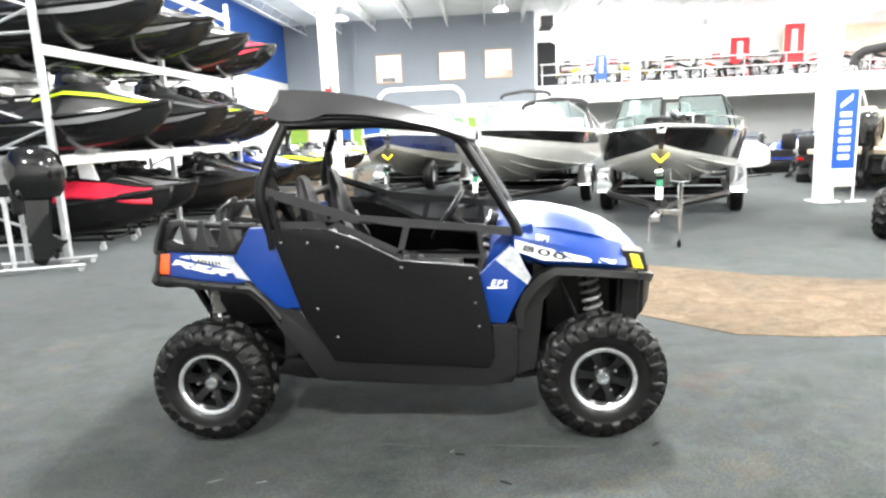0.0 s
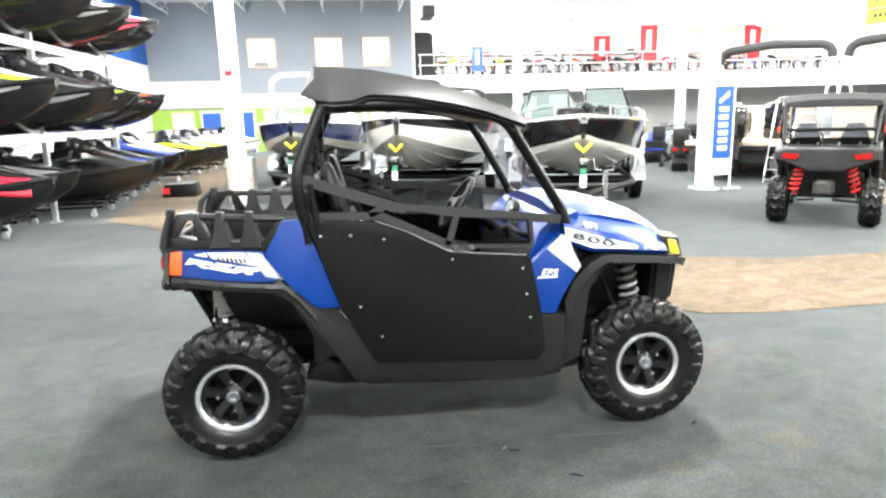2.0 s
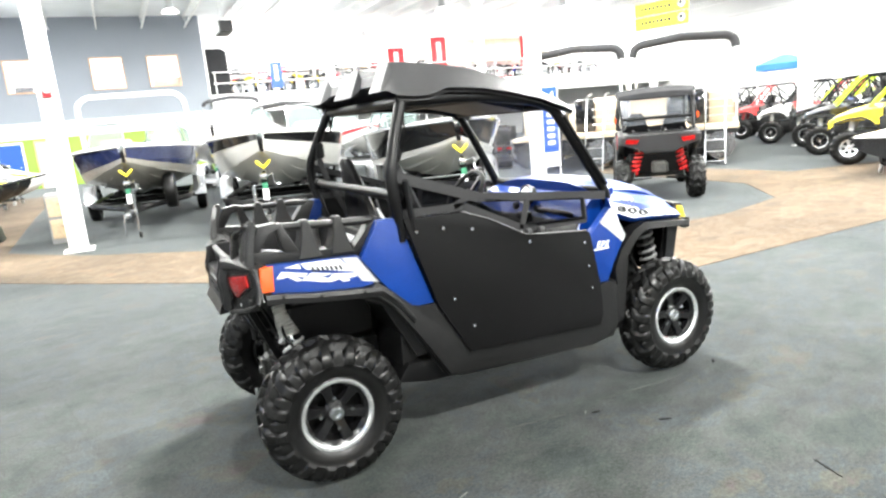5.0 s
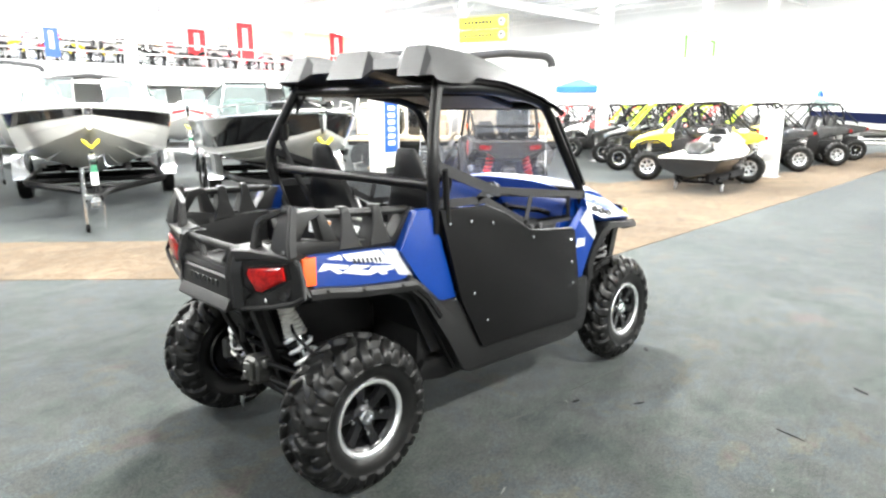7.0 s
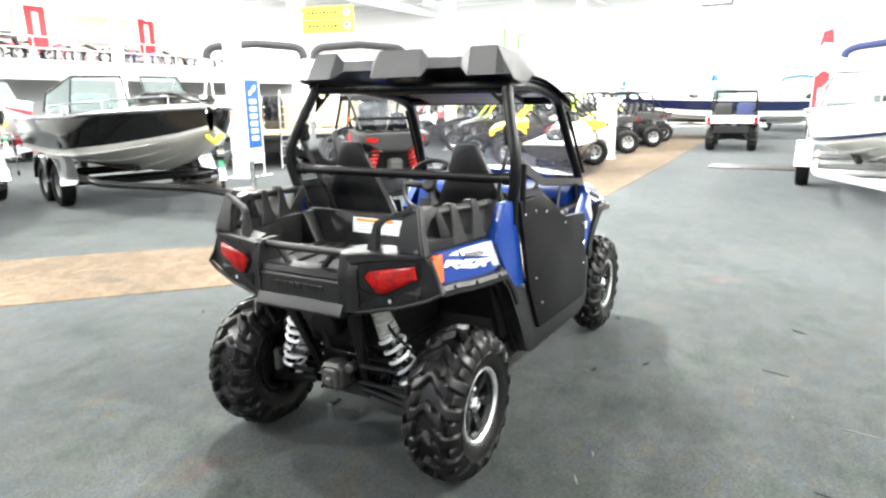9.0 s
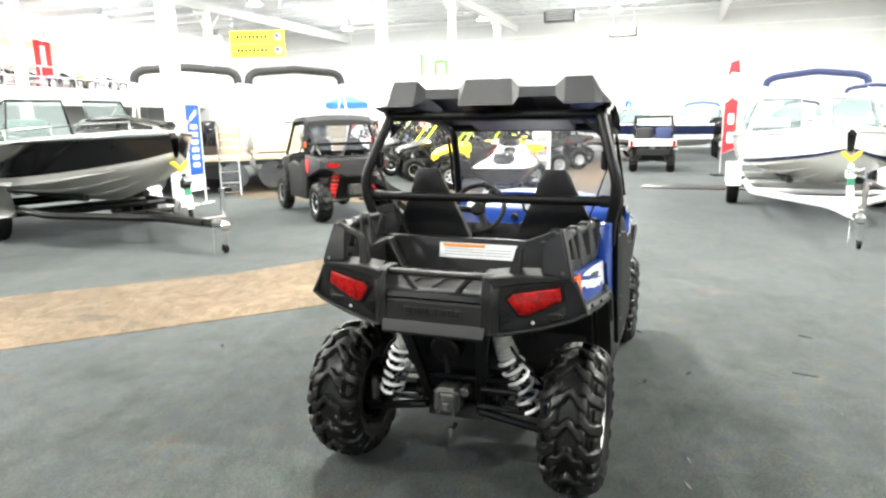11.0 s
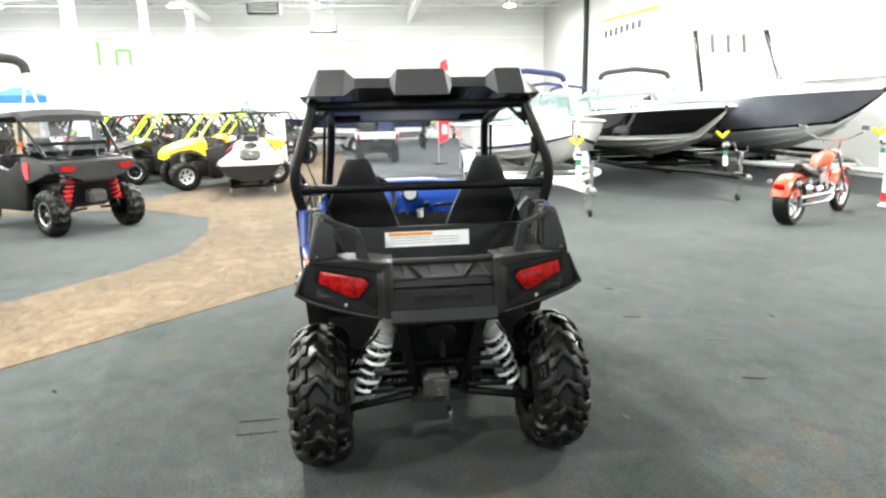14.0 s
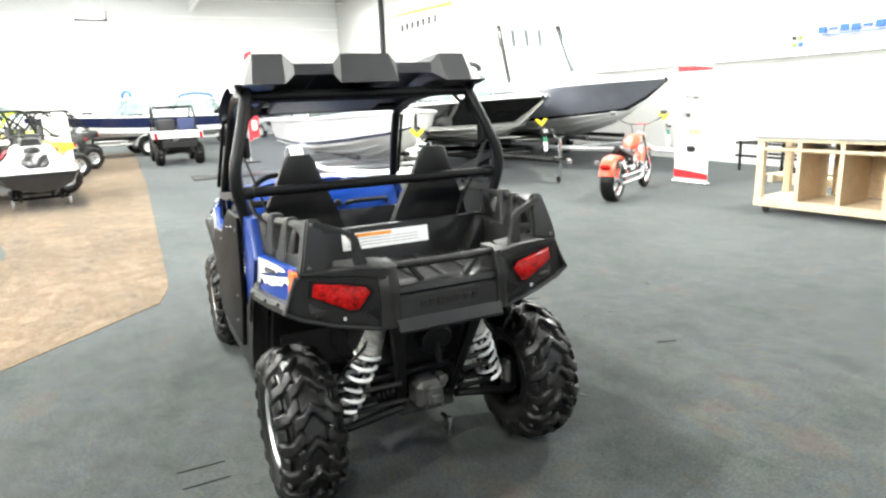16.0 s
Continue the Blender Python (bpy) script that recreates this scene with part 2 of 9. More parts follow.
SKI_ORANGE = material("watercraft_orange", (0.58, 0.055, 0.016), 0.3, var=0.08, coat=0.4)
SKI_BLUE = material("watercraft_blue", (0.02, 0.05, 0.32), 0.25, var=0.1, coat=0.5)
UTV_YELLOW = material("utv_yellow_plastic", (0.80, 0.62, 0.02), 0.35, var=0.08, coat=0.3)
UTV_RED = material("utv_red_plastic", (0.55, 0.03, 0.03), 0.35, var=0.08, coat=0.3)
UTV_WHITE = material("utv_white_plastic", (0.72, 0.72, 0.71), 0.35, var=0.06, coat=0.3)
UTV_GREY = material("utv_charcoal_plastic", (0.017, 0.017, 0.018), 0.45, var=0.2, fine=200, bump=0.2, spec=0.35)
STRAP_GREEN = material("green_webbing", (0.02, 0.16, 0.08), 0.6, var=0.15, fine=300)
CANVAS_BLACK = material("black_canvas", (0.016, 0.016, 0.018), 0.8, var=0.2, fine=300, bump=0.3)
CANVAS_NAVY = material("navy_canvas", (0.02, 0.03, 0.09), 0.8, var=0.2, fine=300, bump=0.3)
CANVAS_BLUE = material("blue_canvas", (0.02, 0.13, 0.60), 0.7, var=0.15, fine=300, bump=0.3)
CANVAS_GREEN = material("dark_green_canvas", (0.02, 0.07, 0.05), 0.7, var=0.2, fine=300, bump=0.3)
UPHOLSTERY = material("cream_upholstery", (0.44, 0.36, 0.26), 0.55, var=0.15, fine=200, bump=0.2)
SIGN_BLUE = material("sign_blue", (0.008, 0.075, 0.40), 0.4, var=0.06)
SIGN_YELLOW = material("sign_yellow", (0.82, 0.78, 0.02), 0.5, var=0.05)
SIGN_RED = material("sign_red", (0.65, 0.02, 0.03), 0.5, var=0.08)
SIGN_GREEN = material("sign_green", (0.15, 0.55, 0.05), 0.5, var=0.05)
PAPER = material("paper_white", (0.80, 0.80, 0.79), 0.6, var=0.05)
LABEL_ORANGE = material("label_orange", (0.75, 0.28, 0.03), 0.5, var=0.05)
PRINT_GREY = material("print_grey", (0.35, 0.35, 0.35), 0.6, var=0.2)
PLYWOOD = material("birch_plywood", (0.56, 0.43, 0.28), 0.55, var=0.2, scale=4, fine=40, bump=0.1)
PINE = material("pine_board", (0.62, 0.50, 0.34), 0.55, var=0.2, scale=5, fine=40, bump=0.1)
COUNTER_GREY = material("grey_laminate", (0.30, 0.30, 0.30), 0.4, var=0.1)

WALL_WHITE = material("white_wall_paint", (0.70, 0.70, 0.69), 0.7, var=0.05, scale=0.6, fine=30, bump=0.1)
WALL_PALE = material("pale_grey_wall_paint", (0.50, 0.50, 0.485), 0.75, var=0.06, scale=0.5, fine=30, bump=0.1)
WALL_GREY = material("grey_wall_paint", (0.215, 0.235, 0.265), 0.75, var=0.08, scale=0.5, fine=20, bump=0.1)
WALL_BLUE = material("blue_wall_paint", (0.015, 0.08, 0.33), 0.7, var=0.1, scale=0.5, fine=20, bump=0.1)
WALL_GREEN = material("lime_wall_paint", (0.22, 0.36, 0.05), 0.7, var=0.1, scale=0.5, fine=20, bump=0.1)
STEEL_WHITE = material("white_painted_steel", (0.80, 0.80, 0.79), 0.45, var=0.05, scale=1.5)
DECK_WHITE = material("white_roof_deck", (0.74, 0.76, 0.78), 0.6, var=0.1, scale=0.7)
ORANGE_WOOD = material("orange_wood_trim", (0.60, 0.38, 0.24), 0.5, var=0.2)
DARK_SCREEN = material("dark_office_inside", (0.05, 0.05, 0.05), 0.5, var=0.3)


def carpet_material(name, stops, gain=1.0, sheen=0.27):
    """Mottled carpet: blurred patches of several tints, faint squares, fine pile."""
    m = bpy.data.materials.new(name)
    m.use_nodes = True
    n, l = m.node_tree.nodes, m.node_tree.links
    b = n["Principled BSDF"]
    tc = n.new("ShaderNodeTexCoord")
    turn = n.new("ShaderNodeMapping")
    turn.inputs["Rotation"].default_value = (0, 0, radians(-12))
    l.new(tc.outputs["Object"], turn.inputs["Vector"])

    def noise_tex(scale, detail, rough=0.5, stretch=None, distortion=0.0):
        t = n.new("ShaderNodeTexNoise")
        t.inputs["Scale"].default_value, t.inputs["Detail"].default_value = scale, detail
        t.inputs["Roughness"].default_value, t.inputs["Distortion"].default_value = rough, distortion
        if stretch:
            mp = n.new("ShaderNodeMapping")
            mp.inputs["Scale"].default_value = stretch
            l.new(turn.outputs["Vector"], mp.inputs["Vector"])
            l.new(mp.outputs["Vector"], t.inputs["Vector"])
        else:
            l.new(turn.outputs["Vector"], t.inputs["Vector"])
        return t.outputs["Fac"]

    tint = n.new("ShaderNodeValToRGB")
    tint.color_ramp.interpolation = "EASE"
    e = tint.color_ramp.elements
    for k, (p, c) in enumerate(stops):
        q = e[k] if k < 2 else e.new(p)
        q.position, q.color = p, (*[v * gain for v in c], 1)
    l.new(noise_tex(1.7, 6, 0.70, (1.0, 1.25, 1.0), 0.25), tint.inputs["Fac"])

    def gain_node(color, fac, lo, hi, a=0.32, z=0.68):
        mr = n.new("ShaderNodeMapRange")
        mr.inputs["From Min"].default_value, mr.inputs["From Max"].default_value = a, z
        mr.inputs["To Min"].default_value, mr.inputs["To Max"].default_value = lo, hi
        l.new(fac, mr.inputs["Value"])
        sc = n.new("ShaderNodeVectorMath")
        sc.operation = "SCALE"
        l.new(color, sc.inputs[0])
        l.new(mr.outputs["Result"], sc.inputs["Scale"])
        return sc.outputs["Vector"]

    col = gain_node(tint.outputs["Color"], noise_tex(5.5, 6, 0.68, (1, 1.2, 1), 0.15), 0.80, 1.22)
    col = gain_node(col, noise_tex(0.45, 2), 0.86, 1.14)
    brick = n.new("ShaderNodeTexBrick")
    brick.offset = 0.0
    for key, v in (("Scale", 1.0), ("Mortar Size", 0.006), ("Brick Width", 0.92), ("Row Height", 0.92), ("Bias", 0.0), ("Mortar Smooth", 0.8)):
        brick.inputs[key].default_value = v
    brick.inputs["Color1"].default_value, brick.inputs["Color2"].default_value, brick.inputs["Mortar"].default_value = (0, 0, 0, 1), (1, 1, 1, 1), (0.0, 0.0, 0.0, 1)
    l.new(turn.outputs["Vector"], brick.inputs["Vector"])
    col = gain_node(col, brick.outputs["Color"], 0.91, 1.09, 0.0, 1.0)
    pile = noise_tex(70, 6, 0.8)
    col = gain_node(col, pile, 0.50, 1.55)
    l.new(col, b.inputs["Base Color"])
    b.inputs["Roughness"].default_value = 0.78
    b.inputs["Specular IOR Level"].default_value = 0.0
    b.inputs["Sheen Weight"].default_value = sheen
    b.inputs["Sheen Roughness"].default_value = 0.34
    b.inputs["Sheen Tint"].default_value = (0.88, 0.94, 1.0, 1)
    bp = n.new("ShaderNodeBump")
    bp.inputs["Strength"].default_value, bp.inputs["Distance"].default_value = 0.5, 0.003
    l.new(pile, bp.inputs["Height"])
    l.new(bp.outputs["Normal"], b.inputs["Normal"])
    return m


GREY_STOPS = [(0.36, (0.0300, 0.0345, 0.0325)), (0.66, (0.0520, 0.0435, 0.0425)), (0.43, (0.0375, 0.0430, 0.0385)), (0.49, (0.0430, 0.0450, 0.0425)), (0.55, (0.0400, 0.0455, 0.0470)), (0.60, (0.0485, 0.0490, 0.0410))]
TAN_STOPS = [(0.36, (0.0690, 0.0520, 0.0365)), (0.66, (0.1171, 0.0735, 0.0450)), (0.44, (0.0990, 0.0752, 0.0510)), (0.5, (0.0860, 0.0600, 0.0378)), (0.57, (0.1103, 0.0850, 0.0585))]
CARPET, WALKWAY = carpet_material("mottled_grey_carpet", GREY_STOPS, 0.92), carpet_material("mottled_tan_carpet", TAN_STOPS, 1.0, 0.17)
LAMP_GLOW = glow("lamp_lens", (1.0, 0.99, 0.96), 14.0)
OFFICE_GLOW = glow("office_wall_glow", (1.0, 0.97, 0.92), 1.6)


# ---- hall: floor, walls, ceiling, mezzanine ----
X0, X1, Y0, Y1 = -10.2, 34.0, -10.4, 31.0
bm = B()
box(bm, ((X0 + X1) / 2, (Y0 + Y1 + 4) / 2, -0.05), (X1 - X0 + 2, Y1 - Y0 + 6, 0.1))
solid("floor", bm, CARPET, "dark grey-green mottled carpet floor with faint squares", "floor", "structure")

WALK = [(-4.4, 7.55), (-2.3, 5.3), (0.2, 2.85), (1.25, 1.85), (2.2, 0.95), (2.7, 0.86), (12, 0.86), (24, 1.05), (24, 2.5), (13.2, 2.5), (13.3, 3.1),
        (10.7, 3.95), (9.2, 4.35), (9.2, 8.0), (12.5, 11.5), (11.4, 12.2), (7.9, 8.2), (7.6, 4.1), (6.5, 2.75), (5.2, 2.45), (3.9, 2.45), (3.1, 2.75), (1.9, 3.5),
        (1.0, 4.45), (-0.4, 5.8), (-2.3, 7.5), (-3.4, 9.0), (-3.6, 15.3), (-3.7, 24.0), (-6.6, 24.0), (-5.2, 12.0), (-4.7, 9.6)]
bm = B()
prism(bm, WALK, 0.0, 0.005, "z")
solid("walkway", bm, WALKWAY, "tan and brown mottled carpet walkway through the grey carpet", "walkway", "structure")

bm = B()
box(bm, ((X0 + X1) / 2, Y0 - 0.15, CEIL / 2), (X1 - X0 + 0.6, 0.3, CEIL))
solid("wall_south", bm, WALL_PALE, "off-white painted showroom wall with a thin ledge", "wall", "structure")
bm = B()
box(bm, ((X0 + X1) / 2, Y0 + 0.05, 2.10), (X1 - X0, 0.10, 0.05), 0.008)
solid("ledge", bm, STEEL_WHITE, "narrow white steel ledge along the white wall", "trim", "structure")
for px in (7.4, 17.0):
    bm = B()
    box(bm, (px, Y0 + 0.16, CEIL / 2), (0.42, 0.32, CEIL), 0.01)
    solid("pilaster", bm, WALL_PALE, "white boxed-in wall pilaster", "column", "structure")
for px, s in ((26.5, 0.12),):
    bm = B()
    tube(bm, [(px, Y0 + 0.12, 0), (px, Y0 + 0.12, CEIL)], s, 10)
    solid("downpipe", bm, UTV_GREY, "dark vertical pipe on the white wall", "pipe", "structure")
bm = B()
box(bm, (X1 + 0.15, (Y0 + Y1) / 2 + 1, CEIL / 2), (0.3, Y1 - Y0 + 8, CEIL))
solid("wall_east", bm, WALL_WHITE, "far white showroom wall", "wall", "structure")
for z in (5.6, 6.2):
    bm = B()
    box(bm, (X1 - 0.06, (Y0 + Y1) / 2, z), (0.12, Y1 - Y0, 0.10), 0.01)
    solid("wall_rail", bm, STEEL_WHITE, "white horizontal steel girt along the far wall", "trim", "structure")
bm = B()
box(bm, (X0 - 0.15, (Y0 + Y1) / 2, 2.2), (0.3, Y1 - Y0 + 0.6, 4.4))
solid("wall_west", bm, WALL_WHITE, "white lower wall behind the storage rack", "wall", "structure")
bm = B()
box(bm, (X0 - 0.15, (Y0 + Y1) / 2, (4.4 + CEIL) / 2), (0.3, Y1 - Y0 + 0.6, CEIL - 4.4))
solid("wall_west_upper", bm, WALL_BLUE, "deep blue painted upper wall", "wall", "structure")

# back wall: grey above, white and lime below, office windows in the grey part
WIN = [(-5.30, -3.90), (-1.95, -0.56), (0.46, 1.87)]
WZ0, WZ1 = 4.17, 5.62
bm = B()
xs = [-6.3] + [v for w in WIN for v in w] + [3.05]
for a, b in zip(xs[::2], xs[1::2]):
    box(bm, ((a + b) / 2, Y1 + 0.1, (WZ0 + WZ1) / 2), (b - a, 0.2, WZ1 - WZ0))
box(bm, (-1.625, Y1 + 0.1, (2.9 + WZ0) / 2), (9.35, 0.2, WZ0 - 2.9))
box(bm, (-1.625, Y1 + 0.1, (WZ1 + CEIL) / 2), (9.35, 0.2, CEIL - WZ1))
solid("wall_north", bm, WALL_GREY, "slate grey painted upper back wall with office windows", "wall", "structure")
bm = B()
box(bm, (-8.3, Y1 + 0.5, (3.6 + CEIL) / 2), (4.2, 0.2, CEIL - 3.6))
solid("wall_north_recess", bm, WALL_GREY, "recessed slate grey back wall section", "wall", "structure")
bm = B()
box(bm, (-6.4, Y1 + 0.3, CEIL / 2), (0.18, 0.6, CEIL))
solid("wall_return", bm, WALL_GREY, "short grey return wall", "wall", "structure")
bm = B()
box(bm, (-8.3, Y1 + 0.45, 2.95), (4.2, 0.3, 1.3))
box(bm, (-1.7, Y1 + 0.05, 2.55), (9.2, 0.3, 0.7))
solid("wall_north_band", bm, WALL_WHITE, "white band across the back wall", "wall", "structure")
bm = B()
box(bm, (-3.6, Y1 + 0.1, 1.1), (13.2, 0.3, 2.2))
solid("wall_north_lower", bm, WALL_GREEN, "lime green painted lower back wall", "wall", "structure")
for i, (dx, mt, lb) in enumerate(((-7.3, WALL_BLUE, "blue painted door in the lime wall"), (-5.7, WALL_BLUE, "blue painted door in the lime wall"), (-8.7, WALL_WHITE, "white door in the lime wall"), (-4.2, WALL_WHITE, "white door in the lime wall"))):
    d = thing(f"door_{i + 1}", lb, "door", pose(dx, Y1 - 0.06, 0), kind="structure")
    bm = B()
    box(bm, (0, 0, 1.0), (0.9, 0.05, 2.0), 0.01)
    part("door_leaf", bm, mt, d)
    bm = B()
    for fx in (-0.5, 0.5):
        box(bm, (fx, 0.01, 1.03), (0.09, 0.09, 2.06), 0.01)
    box(bm, (0, 0.01, 2.06), (1.09, 0.09, 0.09), 0.01)
    part("door_frame", bm, ORANGE_WOOD if mt is WALL_WHITE else STEEL_WHITE, d)
    bm = B()
    tube(bm, [(0.36, -0.02, 1.0), (0.36, -0.08, 1.0), (0.26, -0.08, 1.0)], 0.012, 8)
    part("handle", bm, CHROME, d)
for i, (a, b) in enumerate(WIN):
    w = thing(f"window_{i + 1}", "lit office window with a thin orange wood frame", "window", pose((a + b) / 2, Y1, (WZ0 + WZ1) / 2), kind="structure")
    hw, hh = (b - a) / 2, (WZ1 - WZ0) / 2
    bm = B()
    for s in (-1, 1):
        box(bm, (s * (hw - 0.03), 0, 0), (0.06, 0.14, 2 * hh), 0.008)
        box(bm, (0, 0, s * (hh - 0.03)), (2 * hw - 0.12, 0.13, 0.06), 0.008)
    part("window_frame", bm, ORANGE_WOOD, w)
    bm = B()
    box(bm, (0, 0.03, 0), (2 * hw - 0.12, 0.01, 2 * hh - 0.12))
    pane = part("pane", bm, WINDSHIELD, w)
    pane.visible_shadow = False
    # the sheet itself glows in place of lamps inside the office
    bm = B()
    box(bm, (0, 1.9, 0), (2 * hw + 2, 0.05, 2 * hh + 2))
    part("office_back", bm, OFFICE_GLOW, w, "glowing sheet standing in for the lit office behind the window")
    if i != 1:
        bm = B()
        box(bm, (0.1 if i else -0.1, 0.5, -hh + 0.2), (0.7 if i == 0 else 1.3, 0.4, 0.25 if i == 0 else 0.5), 0.03)
        part("office_cabinet", bm, DARK_SCREEN if i == 0 else ORANGE_WOOD, w, "dark furniture seen in the office")

# mezzanine behind the boats
MZ = 3.6
bm = B()
box(bm, (18.6, Y1 + 2.6, MZ - 0.15), (31.0, 5.6, 0.3))
solid("mezzanine_floor", bm, STEEL_WHITE, "white mezzanine floor slab", "mezzanine", "structure")
bm = B()
box(bm, (18.6, Y1 - 0.25, MZ - 0.45), (31.0, 0.1, 0.95), 0.01)
solid("mezzanine_fascia", bm, WALL_WHITE, "white fascia board of the mezzanine", "mezzanine", "structure")
bm = B()
box(bm, (18.6, Y1 + 5.4, CEIL / 2), (31.4, 0.2, CEIL))
solid("wall_north_far", bm, WALL_WHITE, "white wall behind the mezzanine", "wall", "structure")
rail = thing("mezzanine_railing", "white steel railing along the mezzanine edge", "railing", pose(0, Y1 - 0.25, MZ), kind="structure")
for z in (1.08, 0.55):
    bm = B()
    tube(bm, [(3.3, 0, z), (33.9, 0, z)], 0.03, 8)
    part("rail_bar", bm, STEEL_WHITE, rail)
for i in range(16):
    bm = B()
    tube(bm, [(3.4 + i * 2.03, 0, 0), (3.4 + i * 2.03, 0, 1.08)], 0.025, 8)
    part("post", bm, STEEL_WHITE, rail)
bm = B()
prism(bm, [(3.2, 3.601), (4.15, 3.601), (4.15, 5.7), (3.9, 5.85), (3.2, 5.85)], Y1 + 0.06, Y1 + 0.5, "y", 0.05)
solid("covered_crate", bm, CANVAS_BLACK, "tall stack under a black cover on the mezzanine", "cover")

# ceiling: ribbed deck, joists, girders
bm = B()
n = int((Y1 + 6 - Y0) / 0.35)
prof = []
for i in range(n):
    y = Y0 + i * 0.35
    prof += [(y, CEIL), (y + 0.2, CEIL), (y + 0.23, CEIL + 0.06), (y + 0.32, CEIL + 0.06)]
prof += [(Y1 + 6, CEIL), (Y1 + 6, CEIL + 0.3), (Y0 - 0.3, CEIL + 0.3), (Y0 - 0.3, CEIL)]
prism(bm, prof, X0 - 0.3, X1 + 0.3, "x")
solid("ceiling", bm, DECK_WHITE, "pale ribbed steel roof deck", "ceiling", "structure", angle=20)
bm = B()
for x in np.arange(X0 + 1.2, X1, 1.9):
    for z in (CEIL - 0.04, CEIL - 0.52):
        box(bm, (x, (Y0 + Y1) / 2 + 2, z), (0.07, Y1 - Y0 + 4, 0.05))
    y, up = Y0, True
    while y < Y1 + 3:
        tube(bm, [(x, y, CEIL - 0.5 if up else CEIL - 0.05), (x, y + 0.6, CEIL - 0.05 if up else CEIL - 0.5)], 0.014, 4, caps=False)
        y, up = y + 0.6, not up
solid("roof_joists", bm, STEEL_WHITE, "white open-web steel roof joists under the deck", "joist", "stuff")
for y in (-2.5, 8.2, 19.0):
    bm = B()
    for z, h in ((CEIL - 0.56, 0.04), (CEIL - 0.95, 0.04)):
        box(bm, ((X0 + X1) / 2, y, z), (X1 - X0, 0.22, h))
    box(bm, ((X0 + X1) / 2, y, CEIL - 0.76), (X1 - X0, 0.03, 0.40))
    solid("roof_girder", bm, STEEL_WHITE, "white steel roof girder", "beam", "structure")
for x, y in ((-2.35, 8.15), (6.42, 8.26), (14.2, 7.5), (22.5, 8.2), (20.6, 19.0), (11.6, 19.0), (5.5, 19.0), (29.5, 8.2)):
    bm = B()
    box(bm, (x, y, CEIL / 2 - 0.4), (0.26, 0.26, CEIL - 0.9), 0.015)
    box(bm, (x, y, 0.01), (0.42, 0.42, 0.02))
    solid("column", bm, STEEL_WHITE, "white painted square steel column", "column", "structure", "steel columns")
    bm = B()
    for sx in (-1, 1):
        tube(bm, [(x, y, CEIL - 1.9), (x + sx * 0.9, y, CEIL - 0.95)], 0.035, 6)
    solid("column_brace", bm, STEEL_WHITE, "white knee braces at the column head", "brace", "structure", "column braces")
for x, y, z in ((-2.35, 8.0, 2.36),):
    a = thing("fire_alarm", "small red and white fire alarm box on the column", "alarm", pose(x, y, z))
    bm = B()
    box(bm, (0, 0, 0), (0.11, 0.05, 0.11), 0.01)
    part("housing", bm, SIGN_RED, a)
    bm = B()
    box(bm, (0, -0.028, 0.02), (0.07, 0.008, 0.03), 0.003)
    part("lens", bm, PAPER, a)

bay = None
for lx, ly in LAMPS:
    if bay is None:
        bay = thing("high_bay_light", "glowing round high-bay light hanging from the joists", "ceiling light", pose(lx, ly, 6.4), "high-bay lights")
        bm = B()
        lathe(bm, [(0.001, 0.52), (0.12, 0.50), (0.14, 0.24), (0.18, 0.16), (0.17, 0.12), (0.001, 0.12)], 24, "z")
        part("housing", bm, ALU, bay)
        bm = B()
        lathe(bm, [(0.14, 0.12), (0.24, 0.08), (0.30, 0.02), (0.30, 0.0), (0.001, 0.0)], 24, "z")
        part("lens", bm, LAMP_GLOW, bay, "glowing white lens")
        bm = B()
        tube(bm, [(0, 0, 0.5), (0, 0, 1.0)], 0.012, 6)
        part("cord", bm, STEEL_WHITE, bay)
    else:
        copy_thing(bay, pose(lx, ly, 6.4))
for x, y in ((3.0, 24.0), (24.0, 4.0), (30.0, 2.0)):
    v = thing("unit_heater", "dark louvred unit heater under the ceiling", "heater", pose(x, y, 5.7))
    bm = B()
    box(bm, (0, 0, 0), (0.5, 1.3, 0.42), 0.02)
    part("housing", bm, UTV_GREY, v)
    for k in range(4):
        bm = B()
        box(bm, (-0.26, 0, -0.13 + k * 0.09), (0.03, 1.1, 0.02))
        part("slat", bm, GALV, v)
    bm = B()
    for sy in (-0.5, 0.5):
        tube(bm, [(0, sy, 0.2), (0, sy, 1.7)], 0.012, 6)
    part("hanger", bm, GALV, v)


